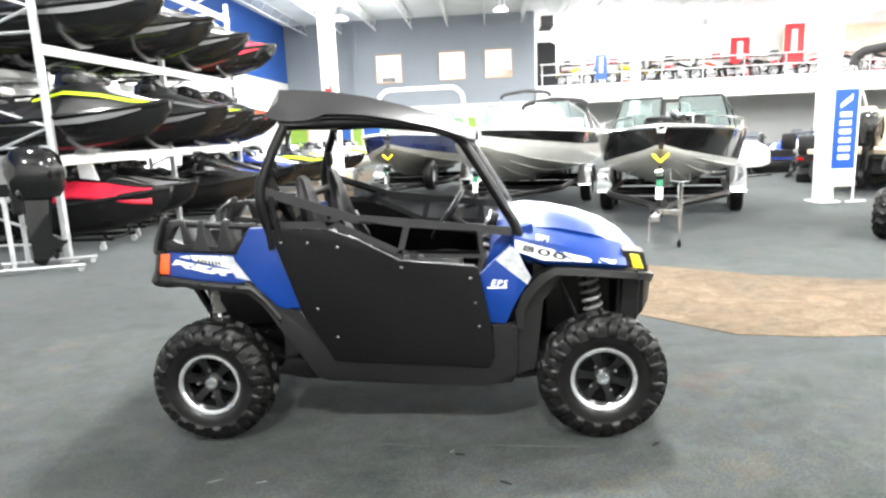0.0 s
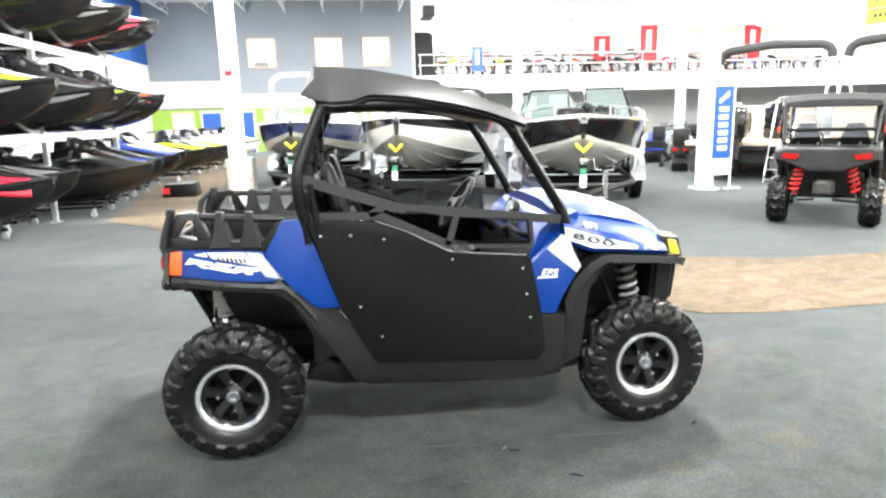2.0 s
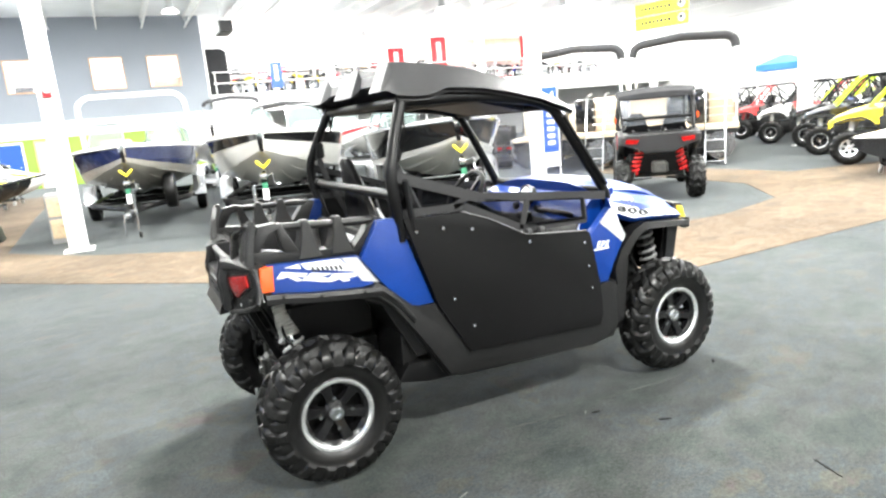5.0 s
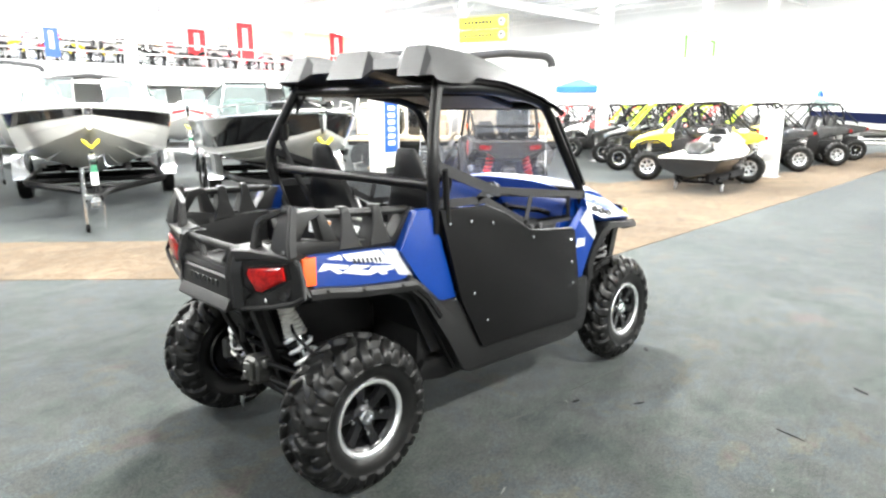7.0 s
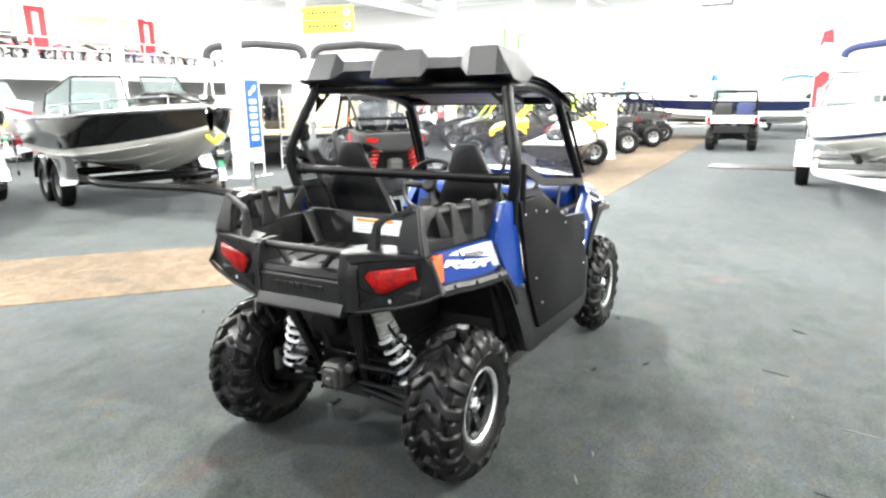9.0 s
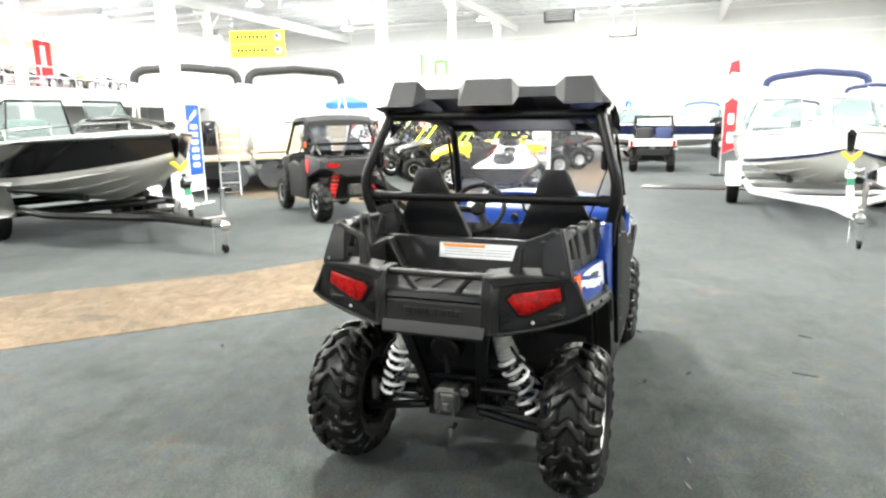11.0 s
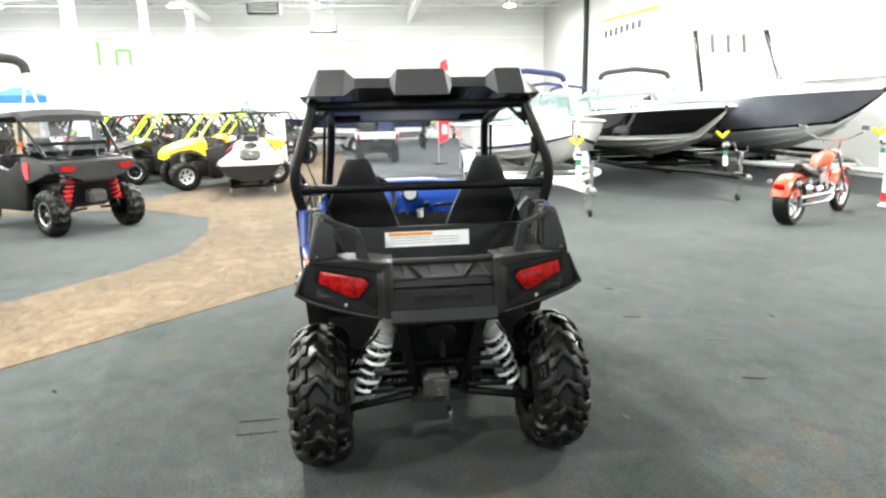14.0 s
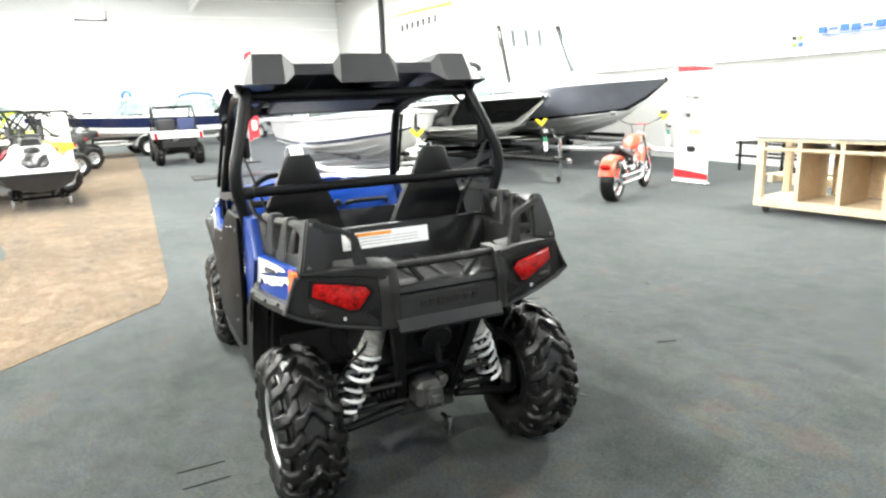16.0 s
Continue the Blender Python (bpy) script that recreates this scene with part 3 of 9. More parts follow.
# ---- wheel, shared by the off-road vehicles ----
def tyre_mesh(R, W, name, lead=1, around=360, fine=True):
    """Off-road tyre as one moulded skin, axis y: chevron lugs that lead in one sense, shoulder blocks and a sidewall ridge."""
    h, rim, base = W / 2, 0.152, R - 0.024
    N = 16

    def drop(v):
        return 0.050 * abs(v) ** 2.8
    wall = [(rim, 0.72), (rim + 0.010, 0.83), (rim + 0.030, 0.93), (rim + 0.052, 0.975), (rim + 0.064, 0.985), (rim + 0.067, 1.005), (rim + 0.073, 1.005), (rim + 0.076, 0.985), (base - 0.078, 0.985), (base - 0.066, 0.978)]
    if not fine:
        wall = [wall[0], wall[2], wall[8]]
    steps = np.linspace(-0.96, 0.96, 33 if fine else 13)
    prof = [(r, -q * h) for r, q in wall] + [(base - drop(v), v * h) for v in steps] + [(r, q * h) for r, q in wall[::-1]]
    prof = np.array(prof)
    tan = np.gradient(prof, axis=0)
    nrm = np.stack([tan[:, 1], -tan[:, 0]], 1)
    nrm /= np.linalg.norm(nrm, axis=1)[:, None]
    th = np.linspace(0, 2 * math.pi, around, endpoint=False)
    v = np.clip(np.abs(prof[:, 1]) / h, 0, 1.0)
    crown = np.where(prof[:, 0] > base - 0.070, 1.0, 0.0)
    # arms fall back from the middle in three kinked runs
    fall = np.interp(v, [0, 0.08, 0.30, 0.44, 0.66, 0.80, 1.0], [0, 0.02, 0.125, 0.140, 0.245, 0.262, 0.270])
    u = (th[:, None] - lead * fall[None, :]) * N / (2 * math.pi)

    def ridge(phase, half, lo, hi, soft=0.055):
        d = np.abs((u - phase + 0.5) % 1.0 - 0.5)
        a = np.clip((half[None, :] + soft - d) / (2 * soft), 0, 1)
        b = np.clip((v - lo) / 0.05 + 0.5, 0, 1) * np.clip((hi - v) / 0.05 + 0.5, 0, 1)
        a = a * a * (3 - 2 * a)
        return a * b[None, :]
    arm = np.interp(v, [0, 0.3, 0.5, 0.7, 1.0], [0.15, 0.19, 0.25, 0.20, 0.22])
    lug = np.maximum.reduce([ridge(0.0, arm, -0.2, 0.60), ridge(0.5, arm, 0.34, 1.3), ridge(0.0, arm * 0.95, 0.74, 0.90)])
    lift = lug * crown[None, :] * 0.024
    pr = prof[None, :, 0] + nrm[None, :, 0] * lift
    py = prof[None, :, 1] + nrm[None, :, 1] * lift * 0.30
    pts = np.stack([np.cos(th)[:, None] * pr, py, np.sin(th)[:, None] * pr], 2).reshape(-1, 3)
    m = len(prof)
    faces = [(i * m + j, i * m + (j + 1) % m, (i + 1) % around * m + (j + 1) % m, (i + 1) % around * m + j) for i in range(around) for j in range(m)]
    me = bpy.data.meshes.new(name)
    me.from_pydata(pts.tolist(), [], faces)
    me.materials.append(RUBBER)
    me.polygons.foreach_set("use_smooth", [True] * len(me.polygons))
    me.set_sharp_from_angle(angle=radians(38))
    return me


def rim_mesh(W, name, mat, spokes=6):
    """Spoked rim; outside face towards -y."""
    bm = B()
    h = W / 2
    lathe(bm, [(0.150, -h * 0.74), (0.146, -h * 0.70), (0.135, -h * 0.60), (0.132, h * 0.6), (0.150, h * 0.72), (0.140, h * 0.75), (0.122, h * 0.6), (0.122, -h * 0.55), (0.140, -h * 0.70)], 32, "y", True)
    lathe(bm, [(0.001, -h * 0.50), (0.040, -h * 0.50), (0.052, -h * 0.42), (0.055, -h * 0.25), (0.001, -h * 0.25)], 20, "y")
    for k in range(spokes):
        a = 2 * math.pi * k / spokes
        u, v = Vector((math.cos(a), 0, math.sin(a))), Vector((-math.sin(a), 0, math.cos(a)))
        rings = []
        for r, hw, y0, y1 in ((0.035, 0.020, -h * 0.46, -h * 0.28), (0.080, 0.017, -h * 0.55, -h * 0.36), (0.112, 0.021, -h * 0.60, -h * 0.40), (0.136, 0.032, -h * 0.62, -h * 0.42)):
            rings.append([u * r + v * hw + Vector((0, y0, 0)), u * r - v * hw + Vector((0, y0, 0)), u * r - v * hw * 1.2 + Vector((0, y1, 0)), u * r + v * hw * 1.2 + Vector((0, y1, 0))])
        loft(bm, rings)
    return finish(bm, name, mat, 30)


def ring_mesh(W, name, mat):
    bm = B()
    h = W / 2
    lathe(bm, [(0.139, -h * 0.72), (0.147, -h * 0.79), (0.158, -h * 0.80), (0.161, -h * 0.76), (0.153, -h * 0.70), (0.141, -h * 0.66)], 40, "y", True)
    return finish(bm, name, mat, 40)


def cap_mesh(W, name, mat):
    bm = B()
    h = W / 2
    lathe(bm, [(0.001, -h * 0.62), (0.012, -h * 0.62), (0.014, -h * 0.67), (0.022, -h * 0.67), (0.024, -h * 0.63), (0.030, -h * 0.63), (0.035, -h * 0.58), (0.036, -h * 0.46), (0.001, -h * 0.44)], 20, "y")
    return finish(bm, name, mat, 40)


def nut_mesh(W, name, mat):
    bm = B()
    h = W / 2
    lathe(bm, [(0.001, -h * 0.60), (0.008, -h * 0.60), (0.009, -h * 0.46), (0.001, -h * 0.46)], 6, "y")
    return finish(bm, name, mat, 20)


def fan_mesh(W):
    bm = B()
    h = W / 2
    lathe(bm, [(0.001, -h * 0.1), (0.125, -h * 0.05), (0.125, h * 0.1), (0.001, h * 0.1)], 20, "y")
    return finish(bm, "brake_disc", FRAME_BLACK, 40)


DOOR_EDGE = material("worn_dark_metal", (0.088, 0.088, 0.091), 0.4, metal=0.6, var=0.4, scale=20)
CAST_DARK = material("dirty_cast_metal", (0.07, 0.07, 0.066), 0.5, metal=0.6, var=0.4, scale=20, fine=90, bump=0.2)
RIM_BLACK = material("gloss_black_rim", (0.006, 0.006, 0.0065), 0.22, var=0.1, coat=0.15, spec=0.3)
MACHINED = material("machined_aluminium", (0.78, 0.79, 0.80), 0.25, metal=0.85, var=0.08, fine=150)
WHEELS = {}
for key, R_, W_ in (("front", 0.317, 0.205), ("rear", 0.317, 0.255)):
    T_ = W_ - 0.012
    WHEELS[key] = dict(tyre=(tyre_mesh(R_, T_, "tyre"), tyre_mesh(R_, T_, "tyre", -1)), plain=tyre_mesh(R_, T_, "tyre", 1, 128, False), rim=rim_mesh(W_, "rim", RIM_BLACK), lip=ring_mesh(W_, "rim_lip", MACHINED), cap=cap_mesh(W_, "hub_cap", CHROME),
                       nut=nut_mesh(W_, "lug_nut", CHROME), back=fan_mesh(W_), alloy=rim_mesh(W_, "rim", ALU))


def add_wheel(parent, key, at, side, rim="rim", spin=0.0, near=False):
    """Tyre with rim, lip, cap and nuts; side -1 faces -y."""
    w = WHEELS[key]
    tyre = part("tyre", w["tyre"][0 if side < 0 else 1] if near else w["plain"], None, parent, "black lugged off-road tyre", m=pose(*at, 0, spin, 0 if side < 0 else 180))
    part("rim", w[rim], None, tyre, "gloss black spoked rim" if rim == "rim" else "bare alloy spoked rim")
    part("rim_lip", w["lip"], None, tyre, "machined silver rim lip")
    part("hub_cap", w["cap"], None, tyre, "chrome hub cap")
    part("brake_disc", w["back"], None, tyre)
    for k in range(4):
        a = math.pi / 4 + k * math.pi / 2
        part("lug_nut", w["nut"], None, tyre, m=pose(0.069 * math.cos(a), 0, 0.069 * math.sin(a)))
    return tyre


# ---- the blue and black side-by-side in the middle ----
car = thing("side_by_side", "blue and black sport side-by-side with roof, door panels and cargo bed", "side-by-side")
RY = {"front": 0.545, "rear": 0.522}
for key, x in (("front", 0.98), ("rear", -0.98)):
    for s in (-1, 1):
        add_wheel(car, key, (x, s * RY[key], 0.317), s, spin=17 * s + 30 * x, near=True)


def both(name, make, mat, label="", angle=35):
    """The same part on both sides; make(bm, s) with s = -1 or 1."""
    for s in (-1, 1):
        bm = B()
        make(bm, s)
        part(name, bm, mat, car, label, angle)


def side(poly, y0, y1, bevel=0.0):
    return lambda bm, s: prism(bm, poly, s * y0, s * y1, "y", bevel)


# chassis, floor, skid plate and the dark inner panels
bm = B()
prism(bm, [(-0.66, 0.34), (-0.50, 0.305), (0.60, 0.295), (1.05, 0.37), (1.05, 0.44), (0.55, 0.40), (-0.60, 0.42)], -0.53, 0.53, "y", 0.01)
part("skid_plate", bm, FRAME_BLACK, car)
bm = B()
prism(bm, [(-0.99, 0.44), (-0.62, 0.40), (-0.60, 0.78), (-1.14, 0.80)], -0.17, 0.17, "y", 0.03)
box(bm, (-0.85, 0.0, 0.62), (0.46, 0.50, 0.26), 0.04)
box(bm, (-0.68, 0.20, 0.55), (0.30, 0.16, 0.26), 0.06)
part("engine", bm, FRAME_BLACK, car, "black engine under the bed")
# added dark block that fills the bay and hides the lit floor behind
bm = B()
box(bm, (-0.79, 0.0, 0.41), (0.42, 0.42, 0.24), 0.05)
part("drive_casing", bm, FRAME_BLACK, car)
# added low plate that deepens the shade on the floor under the tail
bm = B()
prism(bm, [(-1.06, 0.275), (-0.60, 0.30), (-0.60, 0.36), (-1.04, 0.33)], -0.13, 0.13, "y", 0.01)
part("belly_plate", bm, FRAME_BLACK, car)
bm = B()
prism(bm, [(-0.62, 0.40), (-0.54, 0.42), (-0.50, 0.98), (-0.60, 1.00)], -0.50, 0.50, "y", 0.01)
part("firewall", bm, BLACK_PLASTIC, car)
bm = B()
prism(bm, [(0.40, 0.36), (0.66, 0.40), (0.72, 0.86), (0.60, 0.90), (0.46, 0.60)], -0.50, 0.50, "y", 0.01)
box(bm, (0.92, 0, 0.62), (0.44, 0.40, 0.44), 0.05)
part("front_bulkhead", bm, BLACK_PLASTIC, car)
bm = B()
box(bm, (-0.05, 0, 0.44), (1.0, 0.98, 0.03), 0.005)
box(bm, (0.02, 0, 0.52), (0.84, 0.18, 0.18), 0.04)
part("cab_floor", bm, BLACK_PLASTIC, car)

# rocker panel: runs up before the rear wheel, along the sill and up behind the front wheel
ROCK = [(-0.80, 0.80), (-0.74, 0.85), (-0.665, 0.795), (-0.60, 0.700), (-0.475, 0.700), (-0.325, 0.440), (0.43, 0.392), (0.47, 0.46), (0.435, 0.610), (0.525, 0.600), (0.575, 0.60), (0.575, 0.36), (0.545, 0.30), (0.40, 0.288), (-0.37, 0.322), (-0.43, 0.345), (-0.52, 0.50), (-0.66, 0.735), (-0.73, 0.795)]
both("rocker_panel", side(ROCK, 0.545, 0.609, 0.016), BLACK_PLASTIC)
both("rocker_inner", side([(-0.62, 0.66), (-0.44, 0.34), (0.54, 0.30), (0.56, 0.55), (0.42, 0.60), (-0.46, 0.70)], 0.47, 0.55), BLACK_PLASTIC)

# door panel: flat black sheet with bare rolled edge and screws
DOOR = [(-0.600, 1.098), (-0.31, 1.088), (-0.175, 1.035), (0.015, 0.935), (0.03, 0.928), (0.375, 0.895), (0.395, 0.88), (0.445, 0.62), (0.462, 0.45), (0.435, 0.392), (-0.325, 0.438), (-0.47, 0.69)]
both("door_panel", side(DOOR, 0.607, 0.628, 0.004), DOOR_BLACK, "flat black sheet-metal door panel")
SCREWS = [(-0.545, 1.035), (-0.415, 1.03), (-0.272, 1.005), (0.03, 0.898), (-0.39, 0.705), (-0.30, 0.56), (0.355, 0.838), (0.375, 0.715), (0.39, 0.60)]
for s in (-1, 1):
    for x, z in SCREWS:
        bm = B()
        disc(bm, (x, s * 0.630, z), 0.0075, 0.008, "y", 10, 0.002)
        part("screw", bm, CHROME, car)
    bm = B()
    tube(bm, [(x, s * 0.617, z + 0.001) for x, z in DOOR[1:6]], 0.0045, 6)
    part("door_edge", bm, DOOR_EDGE, car, "worn dull metal door edge")
    for x in (0.05, 0.12):
        bm = B()
        box(bm, (x, s * 0.60, 0.940), (0.03, 0.025, 0.025), 0.006)
        part("latch", bm, DOOR_EDGE, car)

def tucked(poly, y0, y1, bevel=0.0):
    """Side plate that draws in towards the tail and the top."""
    def make(bm, s):
        prism(bm, poly, s * y0, s * y1, "y", bevel)
        tuck(bm, s)
    return make


def tuck(bm, s):
    for v in bm.verts:
        t = max(0.0, min(1.05, (-0.80 - v.co.x) / 0.40))
        if abs(v.co.y) > 0.45:
            v.co.y -= s * t * (0.048 + 0.15 * (v.co.z - 0.90))


# blue quarter panel, lower printed panel, reflector
BLUE_Q = [(-0.705, 1.105), (-0.615, 1.105), (-0.478, 0.702), (-0.607, 0.702), (-0.715, 0.845), (-0.795, 0.955)]
both("quarter_panel", side(BLUE_Q, 0.555, 0.603, 0.006), BLUE_PAINT, "glossy blue quarter panel")
GRAPH = [(-1.165, 0.985), (-0.80, 0.970), (-0.712, 0.838), (-0.80, 0.835), (-1.165, 0.860)]
both("bed_side_panel", tucked(GRAPH, 0.55, 0.585, 0.004), BLUE_PAINT, "blue side panel with white and silver decals")
both("silver_slash", tucked([(-0.872, 0.973), (-0.806, 0.966), (-0.718, 0.842), (-0.795, 0.860)], 0.5855, 0.5872), SILVER_DECAL)
both("white_stripe", tucked([(-1.038, 0.974), (-0.880, 0.971), (-0.824, 0.908), (-1.018, 0.948)], 0.5855, 0.5870), WHITE_DECAL)
for k in range(7):
    both("print_bar", tucked([(-1.0 + k * 0.0185, 0.955 - k * 0.0018), (-0.9885 + k * 0.0185, 0.954 - k * 0.0018), (-0.9805 + k * 0.0185, 0.934 - k * 0.0018), (-0.992 + k * 0.0185, 0.935 - k * 0.0018)], 0.5872, 0.5880), INK)
SWOOSH = [[(-1.140, 0.926), (-1.116, 0.952), (-1.014, 0.930), (-1.029, 0.918), (-1.069, 0.926), (-1.036, 0.906), (-1.062, 0.906), (-1.094, 0.929), (-1.120, 0.926)],
          [(-1.026, 0.914), (-1.000, 0.930), (-0.914, 0.914), (-0.974, 0.908), (-0.934, 0.898), (-0.952, 0.884), (-1.042, 0.907)],
          [(-0.948, 0.884), (-0.912, 0.912), (-0.818, 0.900), (-0.820, 0.886), (-0.854, 0.884), (-0.846, 0.872), (-0.876, 0.873), (-0.890, 0.887), (-0.922, 0.880)],
          [(-1.100, 0.966), (-1.046, 0.974), (-1.038, 0.954)]]
for poly in SWOOSH:
    both("white_swoosh", tucked(poly, 0.5855, 0.5872), WHITE_DECAL)
both("reflector", tucked([(-1.209, 0.882), (-1.197, 0.978), (-1.146, 0.982), (-1.155, 0.880)], 0.530, 0.594, 0.003), ORANGE_LENS, "orange side reflector")

# rear fender lip over the wheel
def fender_lip(bm, s):
    pts = [(-1.195, 0.864), (-1.12, 0.858), (-1.00, 0.840), (-0.80, 0.822), (-0.72, 0.815), (-0.66, 0.76), (-0.585, 0.66)]
    rings = []
    for x, z in pts:
        rings.append([(x, s * 0.50, z + 0.012), (x, s * 0.612, z + 0.010), (x, s * 0.622, z - 0.006), (x, s * 0.618, z - 0.028), (x, s * 0.605, z - 0.030), (x, s * 0.600, z - 0.012), (x, s * 0.50, z - 0.014)])
    loft(bm, rings)
    tuck(bm, s)


both("fender_lip", fender_lip, BLACK_PLASTIC)
both("fender_liner", side([(-1.20, 0.86), (-0.72, 0.82), (-0.58, 0.62), (-0.50, 0.45), (-0.56, 0.45), (-0.70, 0.72), (-0.85, 0.80), (-1.18, 0.83)], 0.20, 0.53), BLACK_PLASTIC)
for s in (-1, 1):
    for x, z in ((-1.13, 0.868), (-0.98, 0.846), (-0.80, 0.829)):
        bm = B()
        disc(bm, (x, s * 0.622, z - 0.008), 0.007, 0.008, "y", 8, 0.002)
        tuck(bm, s)
        part("rivet", bm, FRAME_BLACK, car)

# cargo bed
bm = B()
box(bm, (-0.965, 0, 0.835), (0.56, 0.98, 0.03), 0.006)
bed = part("bed_floor", bm, BLACK_PLASTIC, car)
for k in range(7):
    bm = B()
    box(bm, (-0.965, -0.36 + k * 0.12, 0.856), (0.50, 0.045, 0.012), 0.004)
    part("floor_rib", bm, BLACK_PLASTIC, bed)
both("bed_wall", side([(-1.24, 0.84), (-1.20, 1.0), (-0.70, 1.0), (-0.68, 0.84)], 0.455, 0.500, 0.006), BLACK_PLASTIC)
bm = B()
prism(bm, [(-0.70, 0.83), (-0.64, 0.83), (-0.62, 1.005), (-0.655, 1.005)], -0.50, 0.50, "y", 0.006)
part("bed_headboard", bm, BLACK_PLASTIC, car)
for s in (-1, 1):
    bm = B()
    prism(bm, [(s * 0.36, 0.84), (s * 0.49, 0.84), (s * 0.49, 1.0), (s * 0.44, 1.0)], -0.76, -0.68, "x", 0.006)
    part("bed_corner", bm, BLACK_PLASTIC, car)
lab = B()
box(lab, (-0.676, 0.0, 0.948), (0.003, 0.41, 0.072), m=Matrix.Rotation(radians(9), 4, "Y"))
label_ob = part("warning_label", lab, PAPER, car, "white warning label with an orange heading")
bm = B()
box(bm, (-0.6745, 0.08, 0.973), (0.003, 0.21, 0.014), m=Matrix.Rotation(radians(9), 4, "Y"))
part("label_heading", bm, LABEL_ORANGE, label_ob)
for k in range(3):
    for yy in (0.08, -0.09):
        bm = B()
        box(bm, (-0.6795 + 0.0023 * (2 - k), yy, 0.955 - k * 0.013), (0.003, 0.20 if yy > 0 else 0.13, 0.004), m=Matrix.Rotation(radians(9), 4, "Y"))
        part("label_line", bm, PRINT_GREY, label_ob)

# bed rails with tapered uprights
def bed_rail(bm, s):
    prism(bm, [(-1.20, 0.978), (-1.225, 1.01), (-1.215, 1.035), (-1.16, 1.04), (-1.06, 1.02), (-0.80, 0.998), (-0.745, 1.08), (-0.69, 1.115), (-0.66, 1.105), (-0.73, 0.95), (-1.16, 0.975)], s * 0.495, s * 0.560, "y", 0.008)
    tuck(bm, s)


both("bed_rail_base", bed_rail, BLACK_PLASTIC)
both("rear_post", tucked([(-1.222, 1.03), (-1.172, 1.138), (-1.098, 1.146), (-1.088, 1.118), (-1.140, 1.108), (-1.178, 1.03)], 0.498, 0.556, 0.006), BLACK_PLASTIC)
both("rear_post_brace", tucked([(-1.108, 1.14), (-1.080, 1.14), (-1.020, 1.01), (-1.085, 1.01)], 0.500, 0.554, 0.006), BLACK_PLASTIC)
for s in (-1, 1):
    for x in (-0.985, -0.855):
        bm = B()
        rings = []
        for z, hw, y0, y1 in ((0.985, 0.062, 0.475, 0.565), (1.06, 0.034, 0.488, 0.556), (1.125, 0.022, 0.500, 0.548), (1.142, 0.018, 0.505, 0.543)):
            rings.append([(x - hw, s * y0, z), (x + hw, s * y0, z), (x + hw * 0.8, s * y1, z), (x - hw * 0.8, s * y1, z)])
        loft(bm, rings)
        bmesh.ops.bevel(bm, geom=bm.edges[:], offset=0.004, segments=1, affect="EDGES")
        tuck(bm, s)
        part("rail_upright", bm, BLACK_PLASTIC, car)
    bm = B()
    tube(bm, [(-1.16, s * 0.525, 1.125), (-0.98, s * 0.525, 1.117), (-0.80, s * 0.525, 1.109), (-0.70, s * 0.525, 1.105)], 0.017, 10)
    tuck(bm, s)
    part("rail_tube", bm, BLACK_PLASTIC, car)
    # rear corner horn: stands on the tail wing, with a loop handle beside it
    bm = B()
    loft(bm, [[(x, s * y, z) for x, y, z in ring] for ring in (
        [(-1.255, 0.408, 1.000), (-1.246, 0.520, 0.985), (-1.212, 0.532, 0.985), (-1.216, 0.410, 1.000)],
        [(-1.246, 0.412, 1.050), (-1.238, 0.506, 1.045), (-1.205, 0.518, 1.045), (-1.210, 0.414, 1.045)],
        [(-1.222, 0.418, 1.120), (-1.214, 0.486, 1.125), (-1.186, 0.499, 1.125), (-1.190, 0.422, 1.120)],
        [(-1.206, 0.430, 1.166), (-1.200, 0.473, 1.166), (-1.176, 0.486, 1.160), (-1.180, 0.432, 1.160)])])
    bmesh.ops.bevel(bm, geom=bm.edges[:], offset=0.006, segments=2, affect="EDGES")
    part("rear_horn", bm, BLACK_PLASTIC, car)
    for bz in (1.005, 1.145):
        bm = B()
        disc(bm, (-1.248 + (bz - 1.005) * 0.3, s * (0.490 - (bz - 1.005) * 0.20), bz), 0.007, 0.010, "x", 10, 0.002)
        part("screw", bm, DOOR_EDGE, car)
    bm = B()
    rings = []
    for x, y, z, w, d in ((-1.256, 0.312, 0.990, 0.048, 0.032), (-1.250, 0.320, 1.045, 0.034, 0.028), (-1.244, 0.326, 1.088, 0.028, 0.026), (-1.236, 0.345, 1.108, 0.022, 0.026), (-1.218, 0.415, 1.132, 0.020, 0.024), (-1.208, 0.455, 1.150, 0.020, 0.022)):
        t = Vector((0, 1, 0.5)).normalized() if y > 0.36 else Vector((0, 0.7, 0.7)) if y > 0.325 else Vector((0, 0, 1))
        n_ = Vector((0, -t.z, t.y))
        c = Vector((x, y, z))
        rings.append([(p.x, s * p.y, p.z) for p in (c + n_ * w / 2 + Vector((-d / 2, 0, 0)), c - n_ * w / 2 + Vector((-d / 2, 0, 0)), c - n_ * w / 2 + Vector((d / 2, 0, 0)), c + n_ * w / 2 + Vector((d / 2, 0, 0)))])
    loft(bm, rings)
    bmesh.ops.bevel(bm, geom=[e for e in bm.edges if e.calc_length() > 0.012], offset=0.004, segments=2, affect="EDGES")
    part("rear_brace", bm, BLACK_PLASTIC, car)
    # inner bed side sloping down from the horn to the bed
    bm = B()
    loft(bm, [[(-1.205, s * 0.38, 1.00), (-1.19, s * 0.44, 1.03), (-1.16, s * 0.47, 1.03), (-1.15, s * 0.40, 0.98)], [(-1.185, s * 0.34, 0.90), (-1.16, s * 0.48, 0.90), (-1.10, s * 0.48, 0.86), (-1.13, s * 0.36, 0.86)]])
    part("horn_web", bm, BLACK_PLASTIC, car)

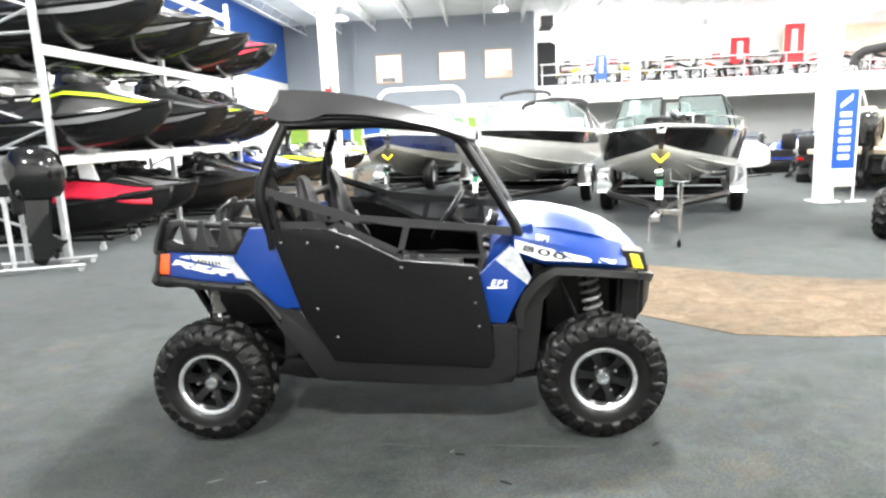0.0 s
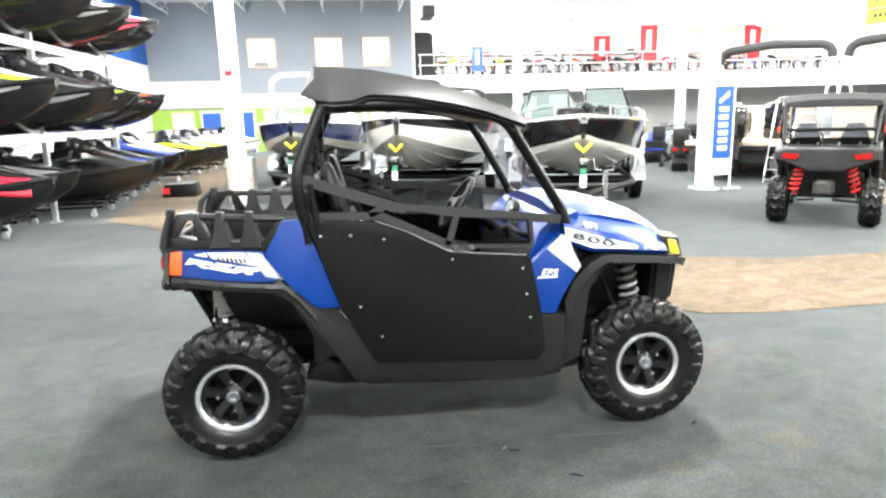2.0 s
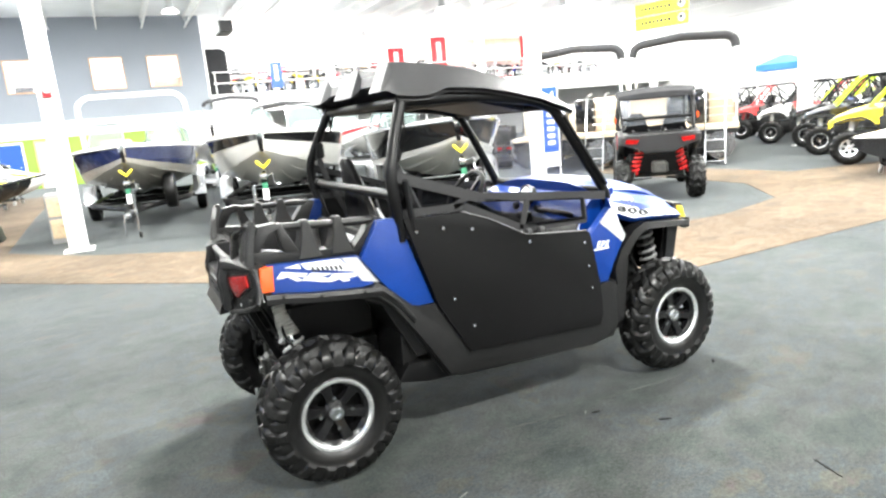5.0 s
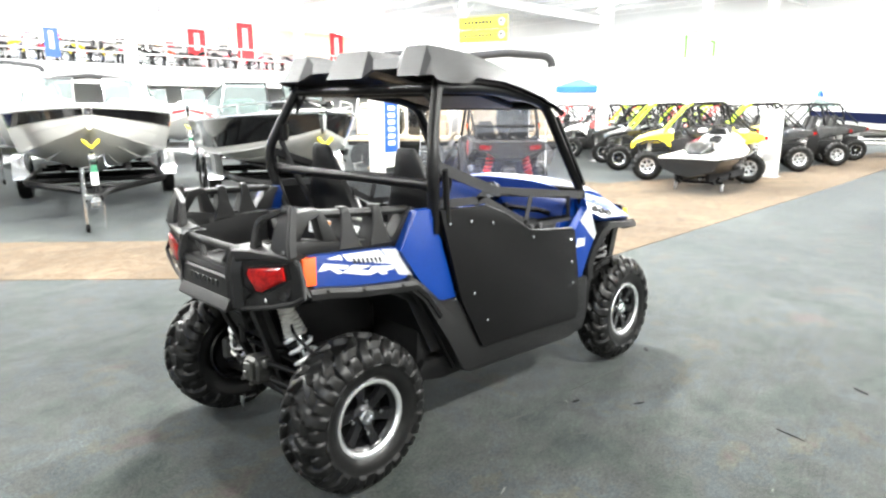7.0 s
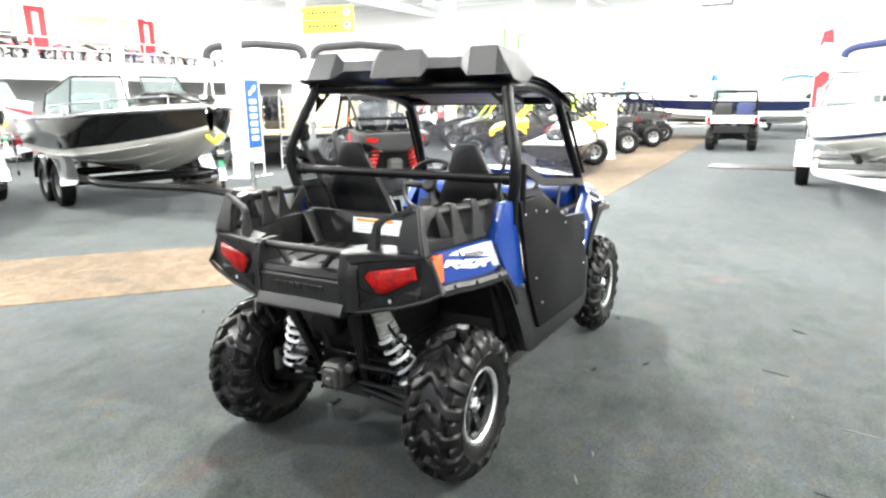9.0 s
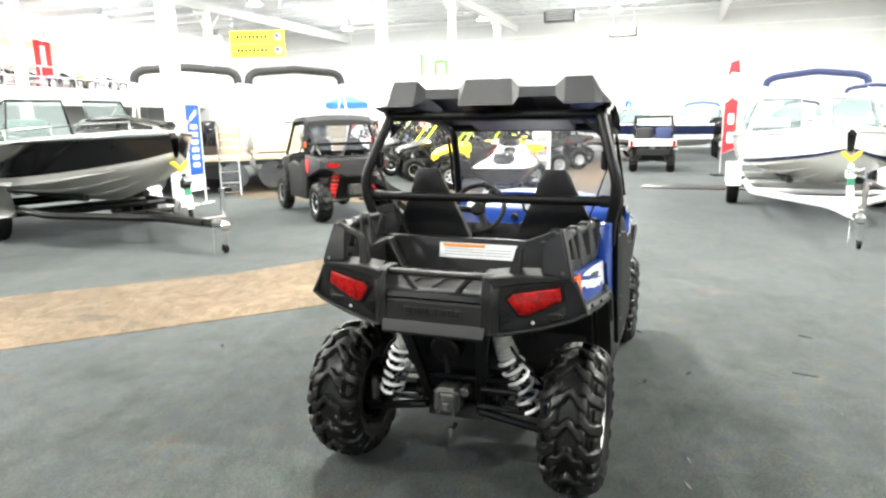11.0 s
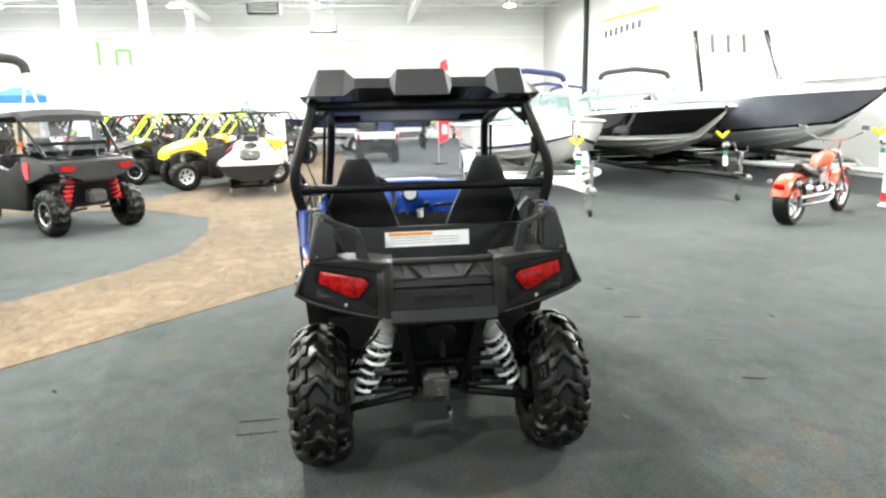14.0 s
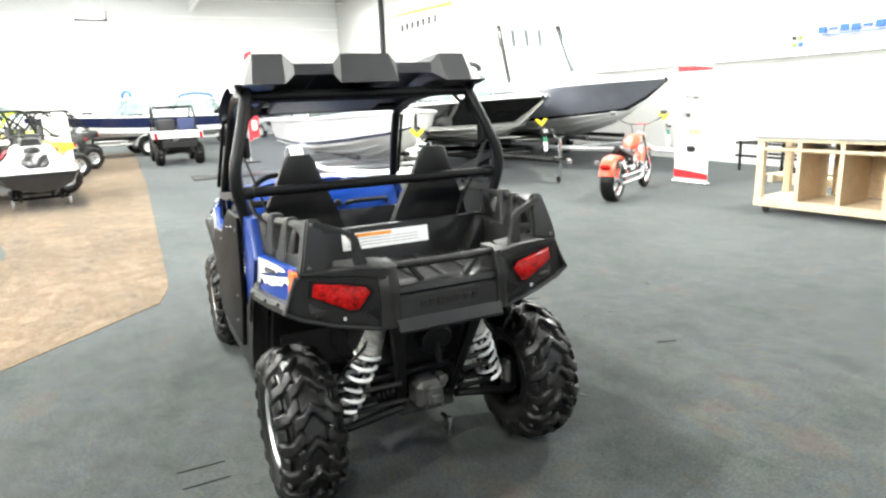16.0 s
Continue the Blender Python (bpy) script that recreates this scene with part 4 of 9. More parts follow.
# tail: wings with the lights, centre panel, lower lip, hand bar
for s in (-1, 1):
    bm = B()
    A = [(s * 0.215, 0.975), (s * 0.240, 0.990), (s * 0.330, 0.997), (s * 0.522, 0.985), (s * 0.532, 0.96), (s * 0.560, 0.900), (s * 0.585, 0.852), (s * 0.50, 0.80), (s * 0.27, 0.745), (s * 0.205, 0.80)]
    front = [(-1.205, y, z) for y, z in A]
    back = [(-1.300 + 0.09 * max(0, (abs(y) - 0.20) / 0.4) + (0.0 if z > 0.9 else 0.005), y, z) for y, z in A]
    loft(bm, [front, back])
    bmesh.ops.bevel(bm, geom=[e for e in bm.edges if e.calc_length() > 0.02], offset=0.007, segments=2, affect="EDGES")
    part("tail_wing", bm, BLACK_PLASTIC, car)
    bm = B()
    edge = [(-1.292, 0.245, 0.756), (-1.262, 0.42, 0.792), (-1.240, 0.53, 0.826), (-1.226, 0.582, 0.852), (-1.214, 0.560, 0.900), (-1.212, 0.530, 0.97)]
    tube(bm, [(x, s * y, z) for x, y, z in edge], 0.009, 8)
    part("wing_edge", bm, BLACK_PLASTIC, car)
    # raised band over the light, from the shoulder out to the corner, and the shoulder itself
    bm = B()
    rings = []
    for y, zt, zb, o in ((0.225, 0.986, 0.930, 0.014), (0.262, 0.990, 0.946, 0.014), (0.33, 0.996, 0.958, 0.014), (0.42, 0.994, 0.966, 0.013), (0.520, 0.990, 0.974, 0.010)):
        x = -1.300 + 0.09 * max(0, (y - 0.20) / 0.4)
        rings.append([(x + 0.03, s * y, zt + 0.004), (x - o + 0.006, s * y, zt), (x - o, s * y, zt - 0.006), (x - o, s * y, zb + 0.006), (x - o + 0.010, s * y, zb), (x + 0.02, s * y, zb)])
    loft(bm, rings)
    part("light_brow", bm, BLACK_PLASTIC, car)
    # sloping top of the wing, up to the foot of the horn
    bm = B()
    loft(bm, [[(x0, s * y, z0), (x1, s * y, z1), (x1 + 0.03, s * y, z1 - 0.012), (-1.19, s * y, z0 - 0.02)] for y, x0, z0, x1, z1 in ((0.235, -1.296, 0.988, -1.225, 1.004), (0.300, -1.286, 0.993, -1.235, 1.014), (0.400, -1.264, 0.993, -1.222, 1.014), (0.470, -1.248, 0.990, -1.214, 1.008), (0.522, -1.236, 0.987, -1.206, 0.998))])
    part("wing_top", bm, BLACK_PLASTIC, car, angle=40)
    bm = B()
    loft(bm, [[(-1.20, s * 0.195, z), (x - 0.006, s * 0.198, z), (x, s * 0.206, z), (x, s * 0.234, z), (x + 0.026, s * 0.260, z), (-1.20, s * 0.262, z)] for x, z in ((-1.318, 0.762), (-1.316, 0.850), (-1.322, 0.880), (-1.320, 0.912), (-1.300, 0.983), (-1.284, 0.994))])
    part("tail_pillar", bm, BLACK_PLASTIC, car)
    # dark plate standing in for the triangular recess under the light, and small pale marks
    bm = B()
    prism(bm, [(s * 0.262, 0.855), (s * 0.318, 0.832), (s * 0.268, 0.792)], -1.292, -1.285, "x", 0.002)
    part("vent", bm, FRAME_BLACK, car)
    bm = B()
    box(bm, (-1.268, s * 0.385, 0.812), (0.004, 0.012, 0.014), 0.002)
    part("mould_mark", bm, GALV, car)
    # recessed light pocket frame and lens
    L = [(s * 0.480, 0.950), (s * 0.312, 0.922), (s * 0.292, 0.900), (s * 0.335, 0.842), (s * 0.365, 0.840), (s * 0.487, 0.902)]

    def on_wing(y, z, d):
        return (-1.300 + 0.09 * max(0, (abs(y) - 0.20) / 0.4) + (0.0 if z > 0.9 else 0.005) - d, y, z)
    c = (sum(p[0] for p in L) / 6, sum(p[1] for p in L) / 6)
    big = [(c[0] + (y - c[0]) * 1.16, c[1] + (z - c[1]) * 1.22) for y, z in L]
    bm = B()
    loft(bm, [[on_wing(y, z, -0.01) for y, z in big], [on_wing(y, z, 0.006) for y, z in big], [on_wing(c[0] + (y - c[0]) * 1.08, c[1] + (z - c[1]) * 1.1, 0.006) for y, z in L]])
    bez = part("light_bezel", bm, FRAME_BLACK, car)
    bm = B()
    loft(bm, [[on_wing(y, z, -0.005) for y, z in L], [on_wing(y, z, 0.014) for y, z in L], [on_wing(c[0] + (y - c[0]) * 0.85, c[1] + (z - c[1]) * 0.82, 0.020) for y, z in L]])
    part("tail_light", bm, RED_LENS, car, "faceted red tail light")
bm = B()
prism(bm, [(-1.20, 0.78), (-1.320, 0.780), (-1.319, 0.820), (-1.316, 0.868), (-1.306, 0.877), (-1.317, 0.886), (-1.310, 0.906), (-1.290, 0.912), (-1.20, 0.900)], -0.212, 0.212, "y", 0.003)
part("tail_panel", bm, BLACK_PLASTIC, car)
bm = B()
loft(bm, [[(-1.318, -0.212, 0.794), (-1.318, 0.212, 0.794), (-1.25, 0.20, 0.80), (-1.25, -0.20, 0.80)],
          [(-1.323, -0.211, 0.787), (-1.323, 0.211, 0.787), (-1.26, 0.20, 0.77), (-1.26, -0.20, 0.77)],
          [(-1.341, -0.209, 0.750), (-1.341, 0.209, 0.750), (-1.27, 0.19, 0.742), (-1.27, -0.19, 0.742)],
          [(-1.337, -0.207, 0.740), (-1.337, 0.207, 0.740), (-1.28, 0.185, 0.738), (-1.28, -0.185, 0.738)]])
part("tail_lip", bm, BLACK_PLASTIC, car, "sloping black plastic tail lip")
for k in range(7):
    bm = B()
    box(bm, (-1.3200, 0.105 - k * 0.035, 0.836), (0.006, 0.026, 0.028), 0.002, m=Matrix.Rotation(radians(-3), 4, "Y"))
    part("embossed_bar", bm, BLACK_PLASTIC, car)
bm = B()
tube(bm, [(-1.268, -0.235, 0.978), (-1.272, -0.1, 0.976), (-1.272, 0.1, 0.976), (-1.268, 0.235, 0.978)], 0.015, 10)
part("hand_bar", bm, BLACK_PLASTIC, car)
for s in (-1, 1):
    bm = B()
    box(bm, (-1.268, s * 0.112, 0.938), (0.024, 0.020, 0.085), 0.004, m=Matrix.Rotation(radians(-s * 40), 4, "X"))
    part("bar_strut", bm, BLACK_PLASTIC, car)

# under the tail: frame legs, gearbox, shocks, arms, hitch
def lean(bm):
    """Slope the tail frame forwards, the lower the further."""
    for v in bm.verts:
        v.co.x += 0.40 * max(0.0, 0.77 - v.co.z)
    return bm


for s in (-1, 1):
    bm = B()
    prism(bm, [(s * 0.205, 0.77), (s * 0.125, 0.325), (s * 0.092, 0.325), (s * 0.150, 0.77)], -1.240, -1.205, "x", 0.006)
    part("frame_leg", lean(bm), FRAME_BLACK, car)
bm = B()
box(bm, (-1.19, 0, 0.325), (0.06, 0.20, 0.03), 0.01)
part("frame_crossmember", lean(bm), FRAME_BLACK, car)
bm = B()
box(bm, (-1.23, 0, 0.735), (0.06, 0.34, 0.06), 0.01)
part("frame_crossmember", bm, FRAME_BLACK, car)
bm = B()
prism(bm, [(-0.19, 0.78), (0.19, 0.78), (0.15, 0.50), (-0.15, 0.50)], -1.175, -1.165, "x", 0.003)
part("frame_plate", lean(bm), FRAME_BLACK, car)
bm = B()
box(bm, (-1.17, 0.030, 0.410), (0.13, 0.115, 0.12), 0.022)
box(bm, (-1.235, 0.015, 0.415), (0.03, 0.070, 0.085), 0.008)
box(bm, (-1.250, 0.018, 0.400), (0.02, 0.034, 0.040), 0.006)
for y, z in ((0.052, 0.450), (-0.018, 0.455), (0.058, 0.372), (-0.012, 0.368)):
    disc(bm, (-1.245, y, z), 0.008, 0.016, "x", 6)
disc(bm, (-1.17, -0.045, 0.450), 0.022, 0.06, "x", 12, 0.006)
part("gearbox", bm, CAST_DARK, car, "grey cast gearbox under the tail", m=pose(0.085, -0.012, -0.032))
bm = B()
disc(bm, (-1.20, 0.0, 0.63), 0.065, 0.10, "x", 18, 0.01)
tube(bm, [(-1.24, 0.0, 0.61), (-1.27, -0.01, 0.53)], 0.014, 8)
part("exhaust_outlet", lean(bm), FRAME_BLACK, car)
bm = B()
tube(bm, [(-1.00, -0.24, 0.655), (-1.00, 0.24, 0.655)], 0.075, 16)
part("muffler", bm, FRAME_BLACK, car, "black muffler across the tail")
bm = B()
tube(bm, [(-0.92, -0.40, 0.40), (-1.06, -0.33, 0.47), (-1.07, 0.33, 0.47), (-0.92, 0.40, 0.40)], 0.012, 8, 0.06)
part("stabilizer_bar", bm, FRAME_BLACK, car)
for s in (-1, 1):
    bm = B()
    tube(bm, [(-1.06, s * 0.11, 0.325), (-0.85, s * 0.17, 0.315), (-0.58, s * 0.24, 0.32)], 0.020, 8, 0.05)
    tube(bm, [(-1.10, s * 0.14, 0.50), (-0.80, s * 0.20, 0.46)], 0.016, 8)
    part("subframe_rail", bm, FRAME_BLACK, car)
for s in (-1, 1):
    for y, z in ((0.118, 0.36), (0.150, 0.52), (0.172, 0.66), (0.092, 0.345)):
        bm = B()
        disc(bm, (-1.232, s * y, z), 0.009, 0.014, "x", 6)
        part("bolt", lean(bm), CAST_DARK, car)
    bm = B()
    tube(bm, [(-1.05, s * 0.20, 0.70), (-1.10, s * 0.27, 0.62), (-1.06, s * 0.33, 0.55), (-1.0, s * 0.38, 0.45)], 0.007, 6, 0.05)
    part("hose", bm, FRAME_BLACK, car)
    bm = B()
    box(bm, (-1.055, s * 0.392, 0.36), (0.05, 0.03, 0.11), 0.012)
    part("brake_caliper", bm, CAST_DARK, car, "dull metal brake caliper")
bm = B()
box(bm, (-1.31, 0, 0.285), (0.07, 0.022, 0.012), 0.004)
tube(bm, [(-1.34, 0.0, 0.30), (-1.345, 0.0, 0.265), (-1.335, 0.004, 0.225)], [0.013, 0.008, 0.006], 8)
part("tow_hook", bm, CHROME, car, "small bright tow hook", m=pose(0.135, -0.030, 0.0))
for s in (-1, 1):
    top, mid, low = Vector((-1.080, s * 0.190, 0.73)), Vector((-1.058, s * 0.240, 0.585)), Vector((-1.00, s * 0.345, 0.315))
    sh = part("rear_shock", tube(B(), [top, low], 0.018, 10), CHROME, car, "rear shock with white coil spring")
    bm = B()
    rings = 9
    tube(bm, [top.lerp(mid, i / (2 * rings)) for i in range(2 * rings + 1)], [0.031 + 0.0008 * i + (0.005 if i % 2 else 0) for i in range(2 * rings + 1)], 16)
    part("dust_boot", bm, BOOT_GREY, sh, "ribbed grey dust boot")
    part("spring", coil(B(), mid, low, 0.050, 0.0085, 6, 16), SPRING_WHITE, sh, "white coil spring")
    bm = B()
    tube(bm, [(-1.09, s * 0.12, 0.335), (-1.03, s * 0.43, 0.255)], 0.019, 8)
    tube(bm, [(-0.80, s * 0.15, 0.33), (-0.98, s * 0.43, 0.30)], 0.018, 8)
    tube(bm, [(-1.12, s * 0.12, 0.375), (-1.0, s * 0.43, 0.31)], 0.012, 8)
    tube(bm, [(-1.14, s * 0.14, 0.46), (-1.0, s * 0.43, 0.40)], 0.012, 8)
    box(bm, (-1.0, s * 0.43, 0.33), (0.08, 0.05, 0.18), 0.015)
    part("rear_arm", bm, FRAME_BLACK, car)
    bm = B()
    tube(bm, [(-1.0, s * 0.10, 0.36), (-0.98, s * 0.46, 0.32)], 0.014, 8)
    lathe_pts = [Vector((-1.0, s * 0.12, 0.36)).lerp(Vector((-0.98, s * 0.20, 0.345)), i / 8) for i in range(9)]
    tube(bm, lathe_pts, [0.035 if i % 2 else 0.027 for i in range(9)], 12)
    part("axle_shaft", bm, FRAME_BLACK, car)
    bm = B()
    tube(bm, [(1.10, s * 0.14, 0.33), (1.0, s * 0.45, 0.30)], 0.017, 8)
    tube(bm, [(0.82, s * 0.16, 0.33), (0.97, s * 0.45, 0.30)], 0.017, 8)
    tube(bm, [(1.08, s * 0.16, 0.47), (1.0, s * 0.44, 0.42)], 0.014, 8)
    tube(bm, [(0.88, s * 0.16, 0.47), (0.98, s * 0.44, 0.42)], 0.014, 8)
    box(bm, (0.985, s * 0.44, 0.34), (0.07, 0.05, 0.18), 0.015)
    part("front_arm", bm, FRAME_BLACK, car)
    ft, fl = Vector((0.925, s * 0.42, 0.86)), Vector((0.985, s * 0.455, 0.42))
    sh = part("front_shock", tube(B(), [ft, fl], 0.018, 10), CHROME, car, "front shock with grey coil spring")
    part("spring", coil(B(), ft.lerp(fl, 0.14), fl, 0.043, 0.0095, 9, 14), SPRING_GREY, sh)
    part("reservoir", tube(B(), [ft, ft.lerp(fl, 0.14)], 0.052, 14), FRAME_BLACK, sh)
    part("shock_body", tube(B(), [ft.lerp(fl, 0.1), ft.lerp(fl, 0.9)], 0.032, 12), FRAME_BLACK, sh)
    bm = B()
    tube(bm, [(1.13, s * 0.30, 0.72), (1.17, s * 0.36, 0.60)], 0.018, 8)
    part("tie_rod", bm, GALV, car)
    bm = B()
    tube(bm, [(0.78, s * 0.40, 0.80), (0.86, s * 0.42, 0.62), (0.92, s * 0.44, 0.48)], 0.010, 8)
    part("brake_hose", bm, FRAME_BLACK, car)

# front: side panel, fender, flare, hood, nose
FB = [(0.397, 0.845), (0.545, 0.985), (0.585, 0.960), (0.605, 0.90), (0.645, 0.825), (0.555, 0.70), (0.522, 0.602), (0.432, 0.610)]
both("front_side_panel", side(FB, 0.555, 0.603, 0.006), BLUE_PAINT, "glossy blue front side panel")
both("white_slash", side([(0.475, 0.918), (0.546, 0.983), (0.584, 0.958), (0.604, 0.90), (0.642, 0.828), (0.622, 0.795)], 0.6032, 0.6048), SILVER_DECAL)


def fender(bm, s):
    """Upper front fender, from the hood edge out to the flare."""
    rings = []
    for x, zt, yi, ym, zm, yo, zo in ((0.57, 1.065, 0.46, 0.565, 1.02, 0.598, 0.955), (0.70, 1.045, 0.45, 0.565, 0.99, 0.60, 0.905), (0.85, 1.01, 0.44, 0.56, 0.955, 0.598, 0.895), (1.00, 0.975, 0.42, 0.535, 0.92, 0.585, 0.878),
                                      (1.10, 0.945, 0.40, 0.50, 0.895, 0.55, 0.862)):
        rings.append([(x, s * yi, zt), (x, s * ym, zm), (x, s * yo, zo), (x, s * (yo - 0.02), zo - 0.02), (x, s * (yi - 0.02), zt - 0.04)])
    loft(bm, rings)


both("front_fender", fender, BLUE_PAINT, "glossy blue front fender")


def fender_band(pts, d=0.0022):
    """Strip lying on the outer fender face; pts are (x, fraction down the face)."""
    def at(x, f):
        table = [(0.57, 0.565, 1.02, 0.598, 0.955), (0.70, 0.565, 0.99, 0.60, 0.905), (0.85, 0.56, 0.955, 0.598, 0.895), (1.00, 0.535, 0.92, 0.585, 0.878), (1.10, 0.50, 0.895, 0.55, 0.862)]
        for a, b in zip(table, table[1:]):
            if x <= b[0] + 1e-6:
                t = (x - a[0]) / (b[0] - a[0])
                q = [u + (v - u) * t for u, v in zip(a, b)]
                return q[1] + (q[3] - q[1]) * f, q[2] + (q[4] - q[2]) * f
        return table[-1][1], table[-1][2]

    def make(bm, s):
        lo, hi = [], []
        for x, f in pts:
            y, z = at(x, f)
            lo.append((x, s * y, z))
            hi.append((x, s * (y + d), z + d * 0.6))
        loft(bm, [lo, hi])
    return make


both("white_band", fender_band([(0.571, 0.22), (0.60, 0.24), (0.70, 0.28), (0.80, 0.42), (0.85, 0.50), (0.94, 0.66), (0.92, 0.97), (0.85, 0.97), (0.70, 0.97), (0.64, 0.97), (0.571, 0.97)]), WHITE_DECAL, "white decal band")
both("white_dash", fender_band([(0.97, 0.52), (1.0, 0.55), (1.05, 0.58), (1.04, 0.95), (1.0, 0.95), (0.96, 0.95)]), WHITE_DECAL)
for s in (-1, 1):
    me = words("800", 0.086, 0.0045, 1.12, 0.0, 0.001)
    me.transform(Matrix.Diagonal((1.55, 0.50, 1, 1)))
    me.materials.append(INK)
    part("number", me, None, car, "model number in dark print", m=pose(0.705, s * 0.5960, 0.944, 90, 0, 0 if s < 0 else 180) @ pose(0, 0, 0, -23, 0, -15 if s < 0 else 15))
    me = words("EFI", 0.05, 0.006, 1.1)
    me.materials.append(WHITE_DECAL)
    part("badge", me, None, car, "white engine badge", m=pose(0.70, s * 0.560, 1.006, 90, 0, 0 if s < 0 else 180) @ pose(0, 0, 0, -62, 0, -12 if s < 0 else 12))
    me = words("EPS", 0.044, 0.001, 1.25, 0.3, 0.0012)
    me.materials.append(WHITE_DECAL)
    part("badge", me, None, car, "white steering badge", m=pose(0.487, s * 0.6045, 0.803, 90, 0, 0 if s < 0 else 180) @ pose(0, 0, 0, 0, 0, -4 if s < 0 else 4))
    bm = B()
    box(bm, (0.480, s * 0.6042, 0.782), (0.095, 0.002, 0.008))
    part("print_bar", bm, WHITE_DECAL, car)


def flare(bm, s):
    pts = [(0.573, 0.575, 0.61, 0.036), (0.565, 0.665, 0.61, 0.040), (0.60, 0.755, 0.618, 0.044), (0.68, 0.845, 0.625, 0.042), (0.755, 0.878, 0.628, 0.036), (0.95, 0.858, 0.620, 0.030), (1.12, 0.835, 0.585, 0.030), (1.20, 0.815, 0.52, 0.036), (1.255, 0.79, 0.44, 0.04)]
    rings = []
    for i, (x, z, y, d) in enumerate(pts):
        a, b = pts[max(0, i - 1)], pts[min(len(pts) - 1, i + 1)]
        t = Vector((b[0] - a[0], 0, b[1] - a[1])).normalized()
        nrm = Vector((t.z, 0, -t.x))
        p = Vector((x, 0, z))
        q = p + nrm * d
        rings.append([(p.x, s * (y - 0.09), p.z), (p.x, s * y, p.z), (q.x, s * (y + 0.008), q.z), (q.x, s * (y - 0.02), q.z), (q.x - nrm.x * 0.02, s * (y - 0.09), q.z - nrm.z * 0.02)])
    loft(bm, rings)


both("fender_flare", flare, BLACK_PLASTIC)
both("front_liner", side([(0.575, 0.60), (0.575, 0.33), (0.66, 0.36), (0.70, 0.70), (0.80, 0.83), (1.15, 0.80), (1.15, 0.84), (0.75, 0.87), (0.62, 0.74)], 0.22, 0.56), BLACK_PLASTIC)

HOODX = [(0.56, 1.085, 0.46), (0.66, 1.095, 0.46), (0.80, 1.08, 0.45), (0.95, 1.045, 0.43), (1.08, 0.995, 0.40), (1.16, 0.945, 0.36), (1.215, 0.895, 0.33)]


def hood_ring(x, zt, w, lift=0.0, frac=1.0):
    top = [(-1.0, -0.045), (-0.80, -0.012), (-0.55, 0.006), (-0.30, 0.012), (0.30, 0.012), (0.55, 0.006), (0.80, -0.012), (1.0, -0.045)]
    return [(x, w * f * frac, zt + dz + lift) for f, dz in top]


bm = B()
loft(bm, [hood_ring(x, z, w) + [(x, w * 0.95, z - 0.10), (x, -w * 0.95, z - 0.10)] for x, z, w in HOODX])
part("hood", bm, BLUE_PAINT, car, "glossy blue hood")
bm = B()
loft(bm, [hood_ring(x, z, w, 0.003, 0.80)[1:7] + [(x, w * 0.5, z - 0.02), (x, -w * 0.5, z - 0.02)] for x, z, w in [(0.62, 1.0915, 0.46)] + HOODX[1:6]])
part("hood_decal", bm, WHITE_DECAL, car, "white hood decal")
bm = B()
loft(bm, [[(x, y, z) for y, z in ring] for x, ring in ((1.08, [(-0.46, 0.84), (0.46, 0.84), (0.42, 0.50), (-0.42, 0.50)]), (1.20, [(-0.45, 0.86), (0.45, 0.86), (0.40, 0.55), (-0.40, 0.55)]), (1.265, [(-0.36, 0.80), (0.36, 0.80), (0.30, 0.62), (-0.30, 0.62)]))])
bmesh.ops.bevel(bm, geom=bm.edges[:], offset=0.02, segments=2, affect="EDGES")
part("front_bumper", bm, BLACK_PLASTIC, car)
for s in (-1, 1):
    bm = B()
    loft(bm, [[(1.09, s * 0.50, 0.925), (1.09, s * 0.36, 0.935), (1.09, s * 0.36, 0.81), (1.09, s * 0.52, 0.82)], [(1.20, s * 0.455, 0.905), (1.215, s * 0.33, 0.91), (1.23, s * 0.33, 0.80), (1.215, s * 0.475, 0.805)]])
    part("headlight", bm, FRAME_BLACK, car, "black headlight surround")
    bm = B()
    prism(bm, [(1.125, 0.905), (1.168, 0.897), (1.192, 0.83), (1.140, 0.838)], s * 0.478, s * 0.496, "y", 0.004)
    part("side_tag", bm, YELLOW_TAG, car, "yellow tag over the headlight")

# cab: dash, wheel, seats
bm = B()
loft(bm, [[(x, y, z) for x, z in ((0.40, 0.80), (0.47, 0.98), (0.52, 1.03), (0.66, 1.07), (0.66, 0.80))] for y in (-0.50, -0.2, 0.0, 0.2, 0.50)])
part("dashboard", bm, BLUE_PAINT, car, "glossy blue dashboard")
bm = B()
loft(bm, [[(x, y, z) for x, z in ((0.36, 0.62), (0.405, 0.84), (0.435, 0.905), (0.62, 0.91), (0.62, 0.60))] for y in (-0.48, 0.48)])
part("dash_lower", bm, BLACK_PLASTIC, car)
bm = B()
disc(bm, (0, 0, 0), 0.055, 0.05, "x", 20, 0.01)
pod = part("gauge_pod", bm, FRAME_BLACK, car, "round instrument gauge", m=pose(0.47, 0.0, 1.02, 0, 20, 0))
bm = B()
disc(bm, (-0.028, 0, 0), 0.042, 0.006, "x", 20, 0.001)
part("gauge_face", bm, SILVER_DECAL, pod)
bm = B()
lathe(bm, [(0.042, -0.03), (0.056, -0.032), (0.058, -0.02), (0.044, -0.02)], 20, "x", True)
part("gauge_ring", bm, CHROME, pod)
for y in (-0.11, 0.11):
    for z in (0.90, 0.95):
        bm = B()
        disc(bm, (0.435 + (z - 0.9) * 0.35, y * (1 if z > 0.92 else 0.45), z), 0.022, 0.03, "x", 12, 0.004)
        part("switch", bm, INK, car)
bm = B()
